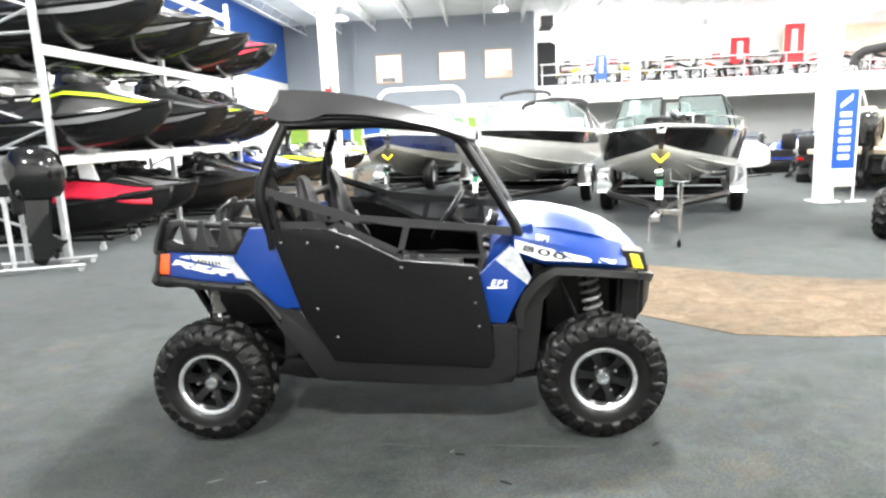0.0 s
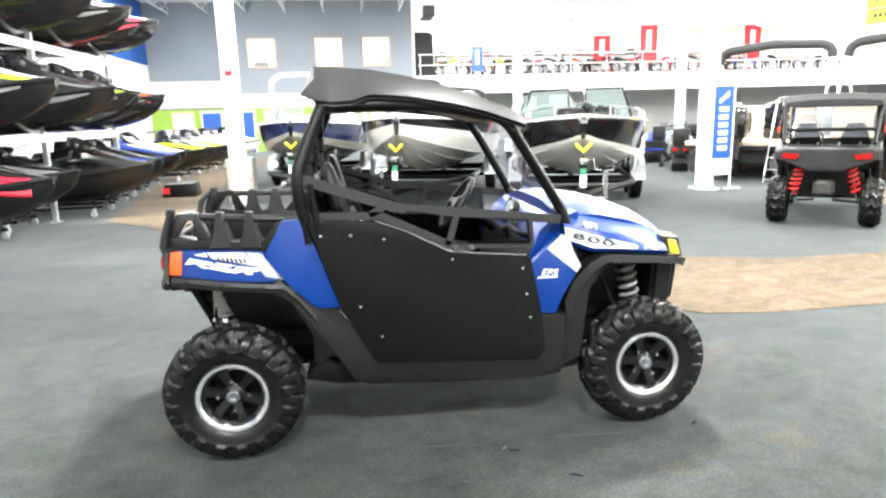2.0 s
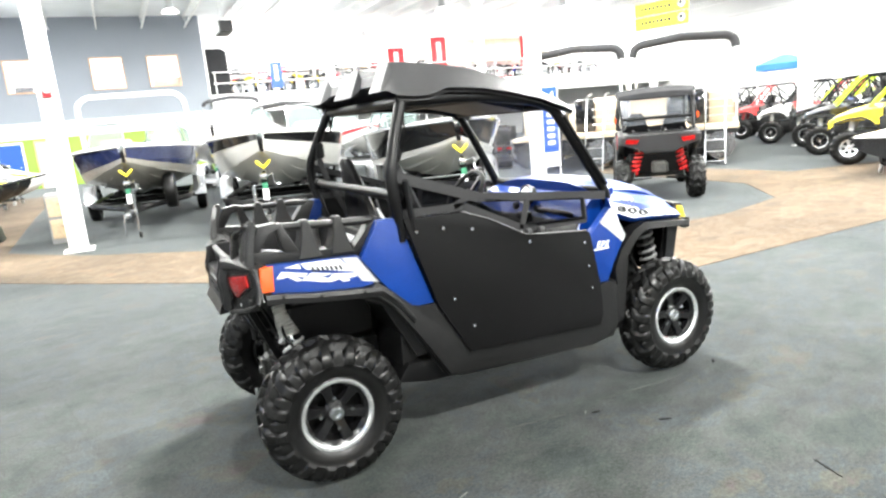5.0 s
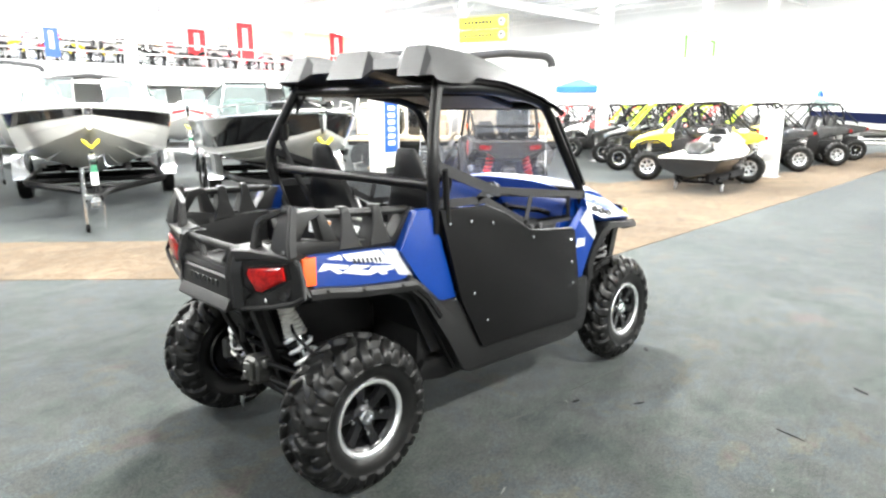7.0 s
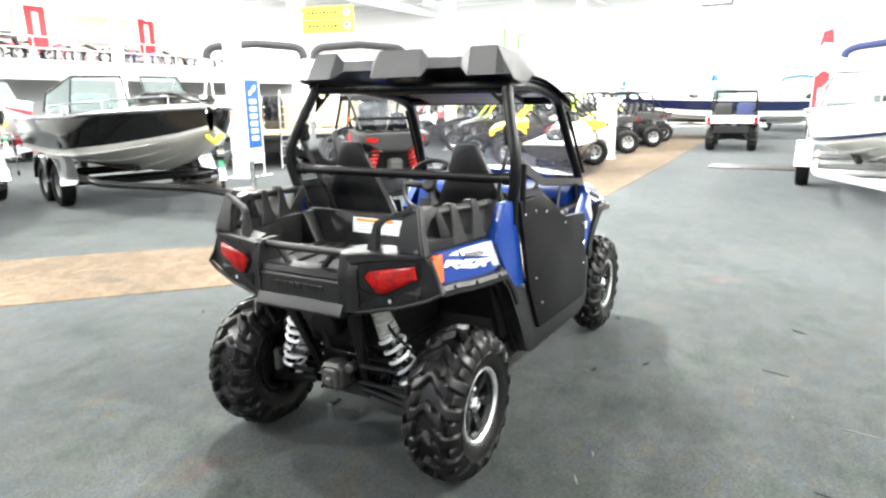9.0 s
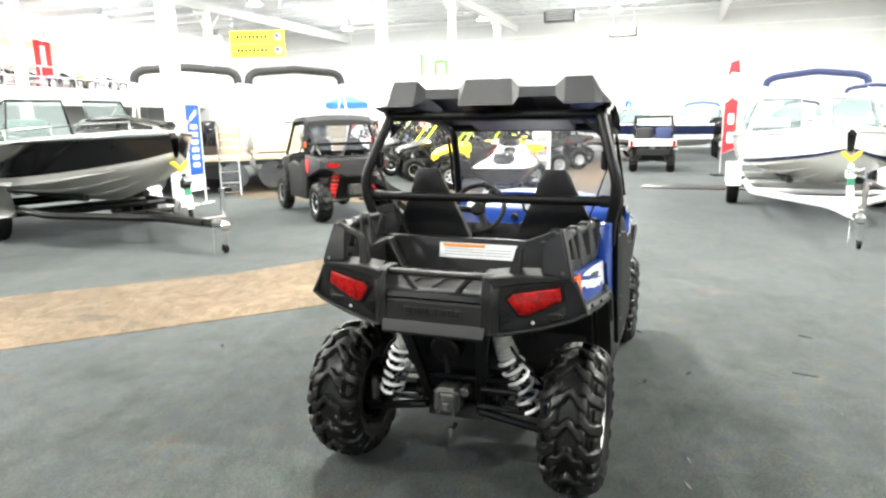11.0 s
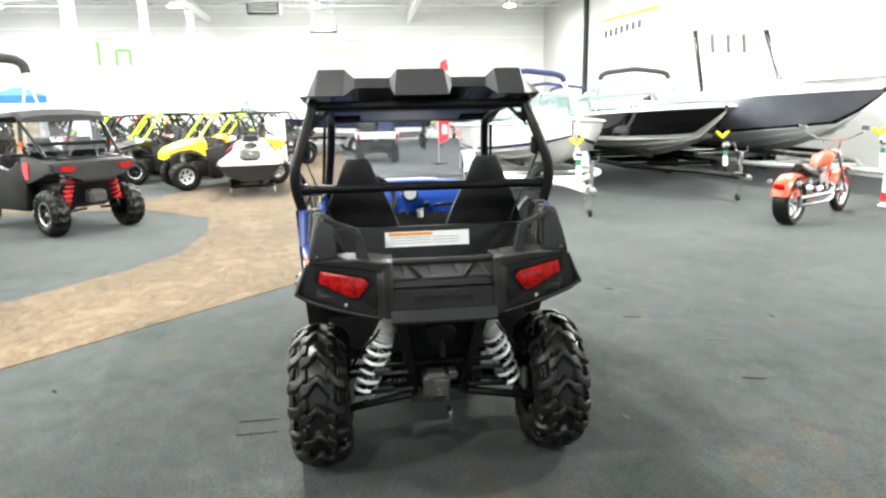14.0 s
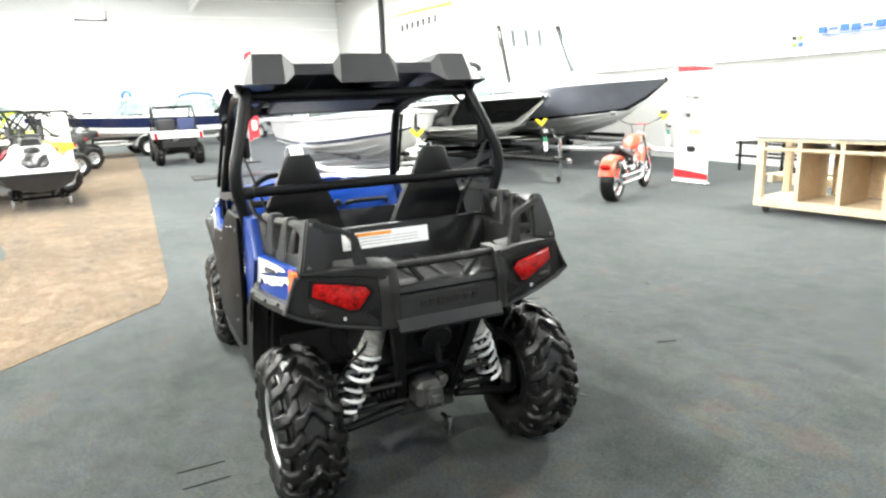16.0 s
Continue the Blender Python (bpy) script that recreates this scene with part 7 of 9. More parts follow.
for x, y, h, d, a, lb, r in FLOOR_SKIS:
    ski = jet_ski(pose(x, y, 0.20, 0, 0, r), h, d, a, lb, wide=2.6 if a is SKI_RED else 1.0)
    if a is SKI_RED:
        bm = B()
        prism(bm, [(0.60, 0.78), (0.86, 0.74), (0.74, 1.12), (0.56, 1.14)], -0.46, -0.44, "y", 0.004)
        part("card", bm, PAPER, ski, "white card propped against the console")
    dolly(pose(x, y, 0, 0, 0, r))
# white one on display by the walkway, stern towards the middle
jet_ski(pose(10.3, 2.65, 0.26, 0, 0, 8) @ Matrix.Diagonal((1, 1.05, 0.80, 1)), SKI_BLACK, UTV_WHITE, SKI_RED, "white and black jet ski with red stripes on a display dolly", SKI_BLACK)
d = dolly(pose(10.3, 2.65, 0, 0, 0, 8))
bm = B()
for s in (-1, 1):
    box(bm, (10.3, 2.65 + s * 0.3, 0.24), (1.9, 0.06, 0.13), 0.01)
solid("dolly_bunk", bm, CANVAS_BLACK, "pair of padded bunks on the display dolly", "bunk")
# crate by the skis
c = thing("crate", "small black crate with a red label on the carpet", "crate", pose(-4.05, 11.0, 0))
bm = B()
prism(bm, [(-0.35, 0.0), (0.35, 0.0), (0.30, 0.28), (-0.28, 0.28)], -0.3, 0.3, "y", 0.02)
part("body", bm, BLACK_PLASTIC, c)
bm = B()
box(bm, (-0.25, -0.303, 0.14), (0.14, 0.006, 0.12))
part("label", bm, SIGN_RED, c)
# brown cabinet beyond the column
cb = thing("low_cabinet", "small grey-brown cabinet beside the boats", "cabinet", pose(-2.55, 9.6, 0))
bm = B()
box(bm, (0, 0, 0.42), (0.5, 0.5, 0.84), 0.01)
part("body", bm, COUNTER_GREY, cb)
for z in (0.25, 0.62):
    bm = B()
    box(bm, (0, -0.255, z), (0.44, 0.02, 0.32), 0.005)
    dr = part("drawer", bm, PLYWOOD, cb)
    bm = B()
    box(bm, (0, -0.275, z + 0.06), (0.12, 0.02, 0.02), 0.004)
    part("handle", bm, CHROME, dr)


# ---- outboard motor on a stand ----
def outboard_on_stand(m, label, cowl=GEL_BLACK, scale=1.0):
    o = thing("outboard_motor", label, "outboard motor", m, "outboard motors")
    part("cowl", outboard_cowl(), cowl, o, m=pose(0, 0, 0.95))
    bm = B()
    prism(bm, [(-0.22, 0.98), (0.14, 0.98), (0.10, 0.55), (0.06, 0.30), (0.10, 0.12), (-0.02, 0.05), (-0.10, 0.20), (-0.30, 0.33), (-0.30, 0.38), (-0.12, 0.42), (-0.14, 0.70)], -0.06, 0.06, "y", 0.02)
    part("leg", bm, GEL_BLACK, o)
    bm = B()
    box(bm, (0.16, 0, 0.88), (0.12, 0.26, 0.30), 0.03)
    part("bracket", bm, FRAME_BLACK, o)
    pr = part("propeller", disc(B(), (-0.16, 0, 0.25), 0.035, 0.14, "x", 12, 0.01), FRAME_BLACK, o)
    for k in range(3):
        bm = B()
        a = radians(120 * k)
        prism(bm, [(0.02, 0), (0.05, 0.05), (0.12, 0.045), (0.13, -0.02), (0.05, -0.045)], -0.004, 0.004, "x")
        part("blade", bm, FRAME_BLACK, pr, m=Matrix.Translation((-0.16, 0, 0.25)) @ Matrix.Rotation(a, 4, "X") @ Matrix.Rotation(radians(25), 4, "Y"))
    bm = B()
    box(bm, (0.0, -0.228, 1.28), (0.34, 0.006, 0.06), 0.002)
    part("badge", bm, SILVER_DECAL, o)
    bm = B()
    tube(bm, [(0.24, -0.25, 0.95), (0.24, -0.25, 0.08)], 0.03, 8)
    tube(bm, [(0.24, 0.25, 0.95), (0.24, 0.25, 0.08)], 0.03, 8)
    tube(bm, [(0.24, -0.30, 0.93), (0.24, 0.30, 0.93)], 0.035, 8)
    for s in (-1, 1):
        tube(bm, [(0.55, s * 0.25, 0.08), (-0.55, s * 0.32, 0.08)], 0.025, 6)
    st = part("stand", bm, GALV, o, "galvanised motor stand")
    for x, y in ((0.5, 0.26), (0.5, -0.26), (-0.5, 0.31), (-0.5, -0.31)):
        part("caster", disc(B(), (x, y, 0.035), 0.035, 0.025, "y", 12, 0.005), GALV, st)
    return o


outboard_on_stand(pose(-5.22, 4.0, 0, 0, 0, 200), "tall black outboard motor on a galvanised stand beside the rack")



# ---- sign stand by the column ----
sg = thing("sign_stand", "blue vertical banner with white bars in a white frame stand", "sign", pose(6.58, 8.00, 0, 0, 0, 4))
bm = B()
for x in (-0.225, 0.225):
    box(bm, (x, 0, 1.02), (0.03, 0.03, 2.04), 0.006)
for z in (0.30, 2.03):
    box(bm, (0, 0, z), (0.45, 0.03, 0.03), 0.006)
part("frame", bm, STEEL_WHITE, sg)
for x in (-0.225, 0.225):
    bm = B()
    box(bm, (x + 0.06, 0, 0.015), (0.34, 0.06, 0.03), 0.006)
    part("foot", bm, STEEL_WHITE, sg)
bm = B()
box(bm, (0, -0.012, 1.16), (0.44, 0.008, 1.72), 0.002)
bp = part("panel", bm, STEEL_WHITE, sg)
bm = B()
box(bm, (0.0, -0.019, 1.27), (0.40, 0.006, 1.34), 0.001)
part("blue_field", bm, SIGN_BLUE, bp)
for k in range(6):
    bm = B()
    box(bm, (0.0, -0.0235, 1.52 - k * 0.145), (0.20, 0.003, 0.085))
    part("white_bar", bm, PAPER, bp)
bm = B()
prism(bm, [(-0.10, 1.70), (0.10, 1.86), (0.10, 1.76), (-0.10, 1.62)], -0.025, -0.022, "y")
part("white_mark", bm, PAPER, bp)


# ---- background side-by-sides ----
def utv(m, body, accent, cage, shock, label, roof=None, tailbed=True, window=False, name="side_by_side", rim="alloy", group="side-by-sides on show"):
    """Side-by-side of ordinary size, facing +x."""
    u = thing(name, label, "side-by-side", m, group)
    for key, x in (("front", 0.98), ("rear", -0.98)):
        for s in (-1, 1):
            add_wheel(u, key, (x, s * RY[key], 0.317), s, rim, 20 * s)
    bm = B()
    prism(bm, [(-1.0, 0.42), (-0.55, 0.30), (0.60, 0.28), (1.10, 0.42), (1.10, 0.60), (-1.1, 0.70)], -0.42, 0.42, "y", 0.02)
    part("chassis", bm, BLACK_PLASTIC, u)
    bm = B()
    loft(bm, [[(x, -w, z0), (x, -w, z1), (x, -w * 0.7, z2), (x, w * 0.7, z2), (x, w, z1), (x, w, z0)] for x, w, z0, z1, z2 in ((0.50, 0.58, 0.70, 1.0, 1.06), (0.75, 0.60, 0.80, 0.98, 1.05), (1.0, 0.58, 0.80, 0.93, 0.98), (1.22, 0.48, 0.74, 0.86, 0.90), (1.34, 0.34, 0.66, 0.78, 0.80))])
    part("hood", bm, body, u)
    for s in (-1, 1):
        bm = B()
        prism(bm, [(-0.45, 0.32), (0.50, 0.30), (0.55, 0.85), (0.30, 0.92), (-0.05, 0.85), (-0.40, 1.0), (-0.55, 0.75)], s * 0.52, s * 0.60, "y", 0.015)
        part("side_panel", bm, BLACK_PLASTIC, u)
        bm = B()
        prism(bm, [(-0.62, 0.72), (-0.40, 0.66), (-0.45, 1.05), (-0.62, 1.06), (-1.20, 0.99), (-1.22, 0.86)], s * 0.50, s * 0.585, "y", 0.015)
        part("rear_fender", bm, accent, u)
        bm = B()
        loft(bm, [[(x, s * 0.46, z), (x, s * 0.635, z - 0.01), (x, s * 0.64, z - 0.05), (x, s * 0.46, z - 0.04)] for x, z in ((0.56, 0.66), (0.64, 0.80), (0.80, 0.88), (1.05, 0.86), (1.25, 0.78))])
        part("front_flare", bm, BLACK_PLASTIC, u)
        bm = B()
        box(bm, (1.24, s * 0.40, 0.84), (0.10, 0.16, 0.08), 0.02)
        part("headlight", bm, GLASS_PALE, u)
        bm = B()
        tube(bm, [(-0.62, s * 0.50, 0.95), (-0.58, s * 0.60, 1.20), (-0.48, s * 0.54, 1.56), (-0.40, s * 0.53, 1.62), (0.18, s * 0.52, 1.60)], 0.026, 8, 0.08)
        tube(bm, [(-0.50, s * 0.55, 1.52), (-1.0, s * 0.50, 1.05)], 0.022, 8)
        part("cage_side", bm, FRAME_BLACK, u)
        bm = B()
        tube(bm, [(0.16, s * 0.52, 1.60), (0.28, s * 0.52, 1.55), (0.70, s * 0.56, 1.02)], 0.026, 8, 0.08)
        part("front_pillar", bm, cage, u)
        bm = B()
        tube(bm, [(-1.10, s * 0.24, 0.92), (-1.02, s * 0.38, 0.34)], 0.016, 8)
        sh = part("shock", bm, CHROME, u)
        part("spring", coil(B(), (-1.085, s * 0.265, 0.80), (-1.03, s * 0.365, 0.42), 0.052, 0.020, 6, 12), shock, sh)
        bm = B()
        tube(bm, [(0.95, s * 0.32, 0.86), (1.0, s * 0.42, 0.40)], 0.045, 8)
        part("front_shock", bm, shock, u)
        bm = B()
        tube(bm, [(-1.05, s * 0.10, 0.34), (-1.0, s * 0.44, 0.31)], 0.02, 6)
        tube(bm, [(1.05, s * 0.10, 0.34), (1.0, s * 0.44, 0.31)], 0.02, 6)
        part("arm", bm, FRAME_BLACK, u)
        bm = B()
        loft(bm, [[(-0.40 + dx, s * 0.28 - w, z), (-0.30 + dx, s * 0.28 - w, z), (-0.30 + dx, s * 0.28 + w, z), (-0.40 + dx, s * 0.28 + w, z)] for dx, w, z in ((0.05, 0.20, 0.62), (0.0, 0.21, 0.95), (-0.06, 0.15, 1.15), (-0.09, 0.09, 1.30))])
        part("seat", bm, VINYL, u)
        bm = B()
        loft(bm, [[(-1.235, s * 0.49, 0.955), (-1.235, s * 0.28, 0.935), (-1.235, s * 0.32, 0.865), (-1.235, s * 0.49, 0.880)], [(-1.300, s * 0.48, 0.95), (-1.305, s * 0.29, 0.93), (-1.305, s * 0.325, 0.87), (-1.300, s * 0.48, 0.885)]])
        part("tail_light", bm, RED_LENS, u)
    for x, z in ((-0.42, 1.615), (0.22, 1.585), (-0.59, 1.22)):
        part("cage_bar", tube(B(), [(x, -0.53, z), (x, 0.53, z)], 0.024, 8), cage, u)
    bm = B()
    loft(bm, [[(x, y, z) for x, z in ((0.40, 0.80), (0.48, 1.0), (0.66, 1.05), (0.66, 0.8))] for y in (-0.5, 0.5)])
    part("dashboard", bm, BLACK_PLASTIC, u)
    bm = B()
    n = 20
    vs = []
    for i in range(n):
        a = 2 * math.pi * i / n
        q = Vector((math.cos(a), math.sin(a), 0))
        vs.append([q * 0.17 + q * 0.015 * math.cos(b) + Vector((0, 0, 0.015 * math.sin(b))) for b in (2 * math.pi * k / 6 for k in range(6))])
    loft(bm, vs + [vs[0]], True, False)
    part("steering_wheel", bm, VINYL, u, m=pose(0.25, 0.28, 1.05, 0, -55, 0))
    if tailbed:
        bm = B()
        prism(bm, [(-0.65, 0.84), (-0.65, 1.02), (-1.20, 1.0), (-1.26, 0.84)], -0.52, 0.52, "y", 0.02)
        part("cargo_box", bm, UTV_GREY if body is UTV_GREY else BLACK_PLASTIC, u)
        bm = B()
        prism(bm, [(-0.46, 0.99), (0.46, 0.99), (0.56, 0.98), (0.56, 0.86), (0.28, 0.80), (0.22, 0.72), (-0.22, 0.72), (-0.28, 0.80), (-0.56, 0.86), (-0.56, 0.98)], -1.28, -1.22, "x", 0.02)
        part("tailgate", bm, UTV_GREY if body is UTV_GREY else BLACK_PLASTIC, u)
        bm = B()
        for y in (-0.35, -0.12, 0.12, 0.35):
            tube(bm, [(-1.15, y, 1.03), (-0.75, y, 1.05)], 0.014, 6)
        tube(bm, [(-1.15, -0.45, 1.03), (-1.15, 0.45, 1.03)], 0.014, 6)
        part("cargo_rack", bm, FRAME_BLACK, u)
        bm = B()
        box(bm, (-1.15, 0, 0.50), (0.20, 0.24, 0.20), 0.04)
        part("gearbox", bm, CAST_DARK, u)
    else:
        bm = B()
        box(bm, (-0.95, 0, 0.86), (0.5, 0.7, 0.10), 0.03)
        part("cargo_tray", bm, BLACK_PLASTIC, u)
    if roof:
        bm = B()
        loft(bm, [[(x, -w, z - 0.06), (x, -w * 0.96, z), (x, -w * 0.4, z + 0.03), (x, w * 0.4, z + 0.03), (x, w * 0.96, z), (x, w, z - 0.06)] for x, w, z in ((-0.60, 0.56, 1.58), (-0.48, 0.60, 1.66), (0.15, 0.58, 1.64), (0.38, 0.54, 1.57))])
        part("roof", bm, roof, u)
    if window:
        bm = B()
        loft(bm, [[(-0.61, y, 1.12) for y in (-0.52, 0.52)], [(-0.50, y, 1.58) for y in (-0.48, 0.48)]], False)
        part("rear_window", bm, GLASS_DARK, u, "smoky rear window")
        bm = B()
        loft(bm, [[(0.69, y, 1.06) for y in (-0.52, 0.52)], [(0.28, y, 1.56) for y in (-0.48, 0.48)]], False)
        part("windshield", bm, WINDSHIELD, u)
        for s in (-1, 1):
            bm = B()
            box(bm, (-0.58, s * 0.61, 1.22), (0.06, 0.03, 0.09), 0.01)
            part("side_marker", bm, ORANGE_LENS, u)
            bm = B()
            prism(bm, [(-0.62, 0.78), (-0.46, 0.72), (-0.50, 0.98), (-0.66, 0.99)], s * 0.586, s * 0.594, "y")
            part("side_accent", bm, UTV_RED, u)
    return u


utv(pose(6.32, 4.85, 0, 0, 0, 49), UTV_GREY, UTV_GREY, FRAME_BLACK, SHOCK_RED, "charcoal side-by-side with red shocks, roof and rear window", CANVAS_BLACK, window=True, rim="rim")
ROW = [(11.25, 3.4, UTV_YELLOW, UTV_YELLOW, SKI_LIME, "yellow sport side-by-side with a lime cage"), (12.9, 5.1, SKI_BLACK, SKI_BLACK, SKI_LIME, "black sport side-by-side with a lime cage"), (14.5, 6.4, SKI_BLACK, SKI_BLACK, FRAME_BLACK, "black sport side-by-side with a black cage"),
       (15.6, 8.2, UTV_WHITE, SKI_BLACK, FRAME_BLACK, "white sport side-by-side in the row"), (17.0, 10.2, UTV_RED, UTV_RED, UTV_RED, "red sport side-by-side in the row"), (18.4, 12.0, SKI_BLACK, SKI_BLACK, FRAME_BLACK, "black side-by-side in the row"),
       (19.8, 13.9, UTV_RED, SKI_BLACK, FRAME_BLACK, "red and black side-by-side in the row"), (21.2, 15.8, SKI_BLUE, SKI_BLACK, FRAME_BLACK, "blue side-by-side at the end of the row"),
       (14.6, 3.4, UTV_YELLOW, SKI_BLACK, SKI_LIME, "yellow and black side-by-side with a lime cage by the walkway"), (16.9, 3.2, UTV_YELLOW, SKI_BLACK, FRAME_BLACK, "yellow and black side-by-side by the walkway"), (19.2, 3.3, SKI_BLACK, SKI_BLACK, FRAME_BLACK, "black side-by-side further along the walkway"),
       (17.4, 6.6, SKI_BLACK, SKI_BLACK, SKI_LIME, "black side-by-side with a lime cage in the back row"), (19.6, 8.6, UTV_WHITE, SKI_BLACK, SKI_LIME, "white side-by-side with a lime cage in the back row")]
PAINTS = [(UTV_RED, FRAME_BLACK, "red"), (SKI_BLACK, FRAME_BLACK, "black"), (SKI_BLUE, FRAME_BLACK, "blue"), (SKI_BLACK, SKI_LIME, "lime-caged black"), (UTV_WHITE, FRAME_BLACK, "white"), (SKI_BLACK, UTV_RED, "red-caged black")]
for row, (x0, y0, step) in enumerate(((15.4, 5.0, 1.30), (18.0, 4.9, 1.38), (20.8, 5.6, 1.45))):
    for k in range(6):
        b, c, colour = PAINTS[(k * (row + 1) + row) % 6]
        ROW.append((x0 + step * k * 0.80, y0 + step * k, b, SKI_BLACK, c, colour + " sport side-by-side in the long show row"))
made = {}
for x, y, b, a, c, lb in ROW:
    r = 118 + 6 * math.sin(x * 5)
    key = (b.name, a.name, c.name)
    if key in made:
        k = copy_thing(made[key], pose(x, y, 0, 0, 0, r))
        k["label"] = lb
    else:
        made[key] = utv(pose(x, y, 0, 0, 0, r), b, a, c, SHOCK_RED if b is UTV_RED else SPRING_WHITE, lb, tailbed=False, rim="alloy" if b is UTV_YELLOW else "rim")
# white utility vehicle with a dump box, seen from behind
tr = utv(pose(17.3, -0.1, 0, 0, 0, 2), UTV_GREY, UTV_GREY, FRAME_BLACK, SPRING_GREY, "dark utility vehicle with a pale dump box and knobbly tyres", tailbed=False, name="utility_vehicle", roof=None)
bm = B()
box(bm, (-0.95, 0, 0.86), (0.95, 1.30, 0.20), 0.02)
part("dump_box", bm, UTV_WHITE, tr, "white dump box")
bm = B()
box(bm, (-1.43, 0, 0.60), (0.06, 0.9, 0.22), 0.03)
part("rear_guard", bm, BLACK_PLASTIC, tr)
for y, mt in ((-0.3, CANVAS_NAVY), (0.25, CANVAS_BLACK)):
    bm = B()
    box(bm, (-0.75, y, 1.12), (0.4, 0.45, 0.34), 0.06, seg=2)
    part("load", bm, mt, tr)
for s in (-1, 1):
    bm = B()
    box(bm, (-1.432, s * 0.58, 0.84), (0.02, 0.08, 0.18), 0.005)
    part("dump_light", bm, RED_LENS, tr)


# ---- pontoon boats ----
def pontoon(m, label):
    p = thing("pontoon_boat", label, "pontoon boat", m, "pontoon boats")
    for s in (-1, 1):
        bm = B()
        tube(bm, [(-3.2, s * 0.85, 0.42), (2.6, s * 0.85, 0.42), (3.1, s * 0.85, 0.55), (3.3, s * 0.85, 0.70)], [0.30, 0.30, 0.20, 0.03], 16)
        part("float", bm, FLOAT_ALU, p, "bare aluminium pontoon float")
        bm = B()
        box(bm, (0, s * 0.85, 0.06), (4.6, 0.12, 0.12), 0.01)
        part("bunk", bm, PINE, p)
    bm = B()
    box(bm, (0, 0, 0.80), (6.3, 2.44, 0.09), 0.01)
    part("deck", bm, UPHOLSTERY, p)
    bm = B()
    box(bm, (-2.85, 0, 0.56), (0.35, 1.05, 0.38), 0.02)
    part("motor_pod", bm, BLACK_PLASTIC, p, "black motor pod under the stern")
    bm = B()
    box(bm, (-3.12, 0, 0.70), (0.06, 2.40, 0.10), 0.01)
    part("stern_trim", bm, BLACK_PLASTIC, p)
    for z in (1.02, 1.20, 1.38):
        bm = B()
        tube(bm, [(-2.23, -1.15, z), (-2.23, 0.0, z)], 0.014, 6)
        part("gate_bar", bm, CHROME, p)
    bm = B()
    box(bm, (-2.05, -0.35, 1.25), (0.4, 0.5, 0.8), 0.08, seg=2)
    part("stern_locker", bm, GEL_BLACK, p, "dark glossy locker at the stern")
    for nm, c, s in (("fence_panel", (0.3, 1.19, 1.20), (5.0, 0.03, 0.62)), ("fence_panel", (0.3, -1.19, 1.20), (5.0, 0.03, 0.62)), ("fence_panel", (-2.2, 0.55, 1.20), (0.03, 1.2, 0.62)), ("fence_panel", (2.8, 0, 1.20), (0.03, 2.3, 0.62))):
        bm = B()
        box(bm, c, s, 0.006)
        part(nm, bm, UPHOLSTERY if c[0] < 0 else UTV_WHITE, p)
    bm = B()
    for s in (-1, 1):
        tube(bm, [(-2.2, s * 1.2, 0.84), (-2.2, s * 1.2, 1.56), (2.8, s * 1.2, 1.56), (2.8, s * 1.2, 0.84)], 0.018, 6, 0.06)
    tube(bm, [(-2.2, -1.2, 1.56), (-2.2, 1.2, 1.56)], 0.018, 6)
    part("rail", bm, CHROME, p)
    for c, s in (((-1.8, 0.75, 1.05), (0.6, 0.7, 0.42)), ((-1.8, -0.75, 1.05), (0.6, 0.7, 0.42)), ((-2.05, 0.75, 1.4), (0.15, 0.7, 0.5)), ((-2.05, -0.75, 1.4), (0.15, 0.7, 0.5)), ((1.6, 0.9, 1.05), (1.8, 0.5, 0.42)), ((1.6, -0.9, 1.05), (1.8, 0.5, 0.42))):
        bm = B()
        box(bm, c, s, 0.06, seg=2)
        part("seat", bm, UPHOLSTERY, p)
    bm = B()
    box(bm, (0.2, -0.6, 1.2), (0.5, 0.6, 0.75), 0.05, seg=2)
    part("console", bm, GEL_WHITE, p)
    bm = B()
    tube(bm, [(-1.40, -1.16, 2.54), (-1.40, -1.13, 2.72), (-1.40, -0.98, 2.82), (-1.40, 0, 2.90), (-1.40, 0.98, 2.82), (-1.40, 1.13, 2.72), (-1.40, 1.16, 2.54)], 0.10, 12, 0.1)
    part("bimini", bm, CANVAS_BLACK, p, "rolled black canvas bimini top", 50)
    for s in (-1, 1):
        bm = B()
        tube(bm, [(-0.4, s * 1.2, 1.56), (-1.4, s * 1.15, 2.62)], 0.025, 6)
        tube(bm, [(-2.0, s * 1.2, 1.56), (-1.4, s * 1.15, 2.62)], 0.02, 6)
        part("bimini_bow", bm, STEEL_WHITE, p)
    bm = B()
    for y in (-0.95, -0.55):
        tube(bm, [(-2.25, y, 1.75), (-2.9, y, 1.70), (-3.25, y, 0.86), (-3.55, y, 0.03)], 0.02, 8, 0.12)
    for t in (0.12, 0.40, 0.68, 0.92):
        tube(bm, [(-3.25 - 0.30 * t, -0.95, 0.86 - 0.83 * t), (-3.25 - 0.30 * t, -0.55, 0.86 - 0.83 * t)], 0.018, 6)
    part("ladder", bm, CHROME, p, "bright boarding ladder")
    om = part("outboard", outboard_cowl(), GEL_BLACK, p, "glossy black outboard motor at the stern", m=pose(-3.45, 0.0, 0.95))
    bm = B()
    prism(bm, [(-0.30, -0.62), (-0.16, -0.80), (0.10, -0.72), (0.14, 0.0), (-0.14, 0.0), (-0.14, -0.45), (-0.30, -0.56)], -0.06, 0.06, "y", 0.02)
    part("leg", bm, GEL_BLACK, om)
    return p


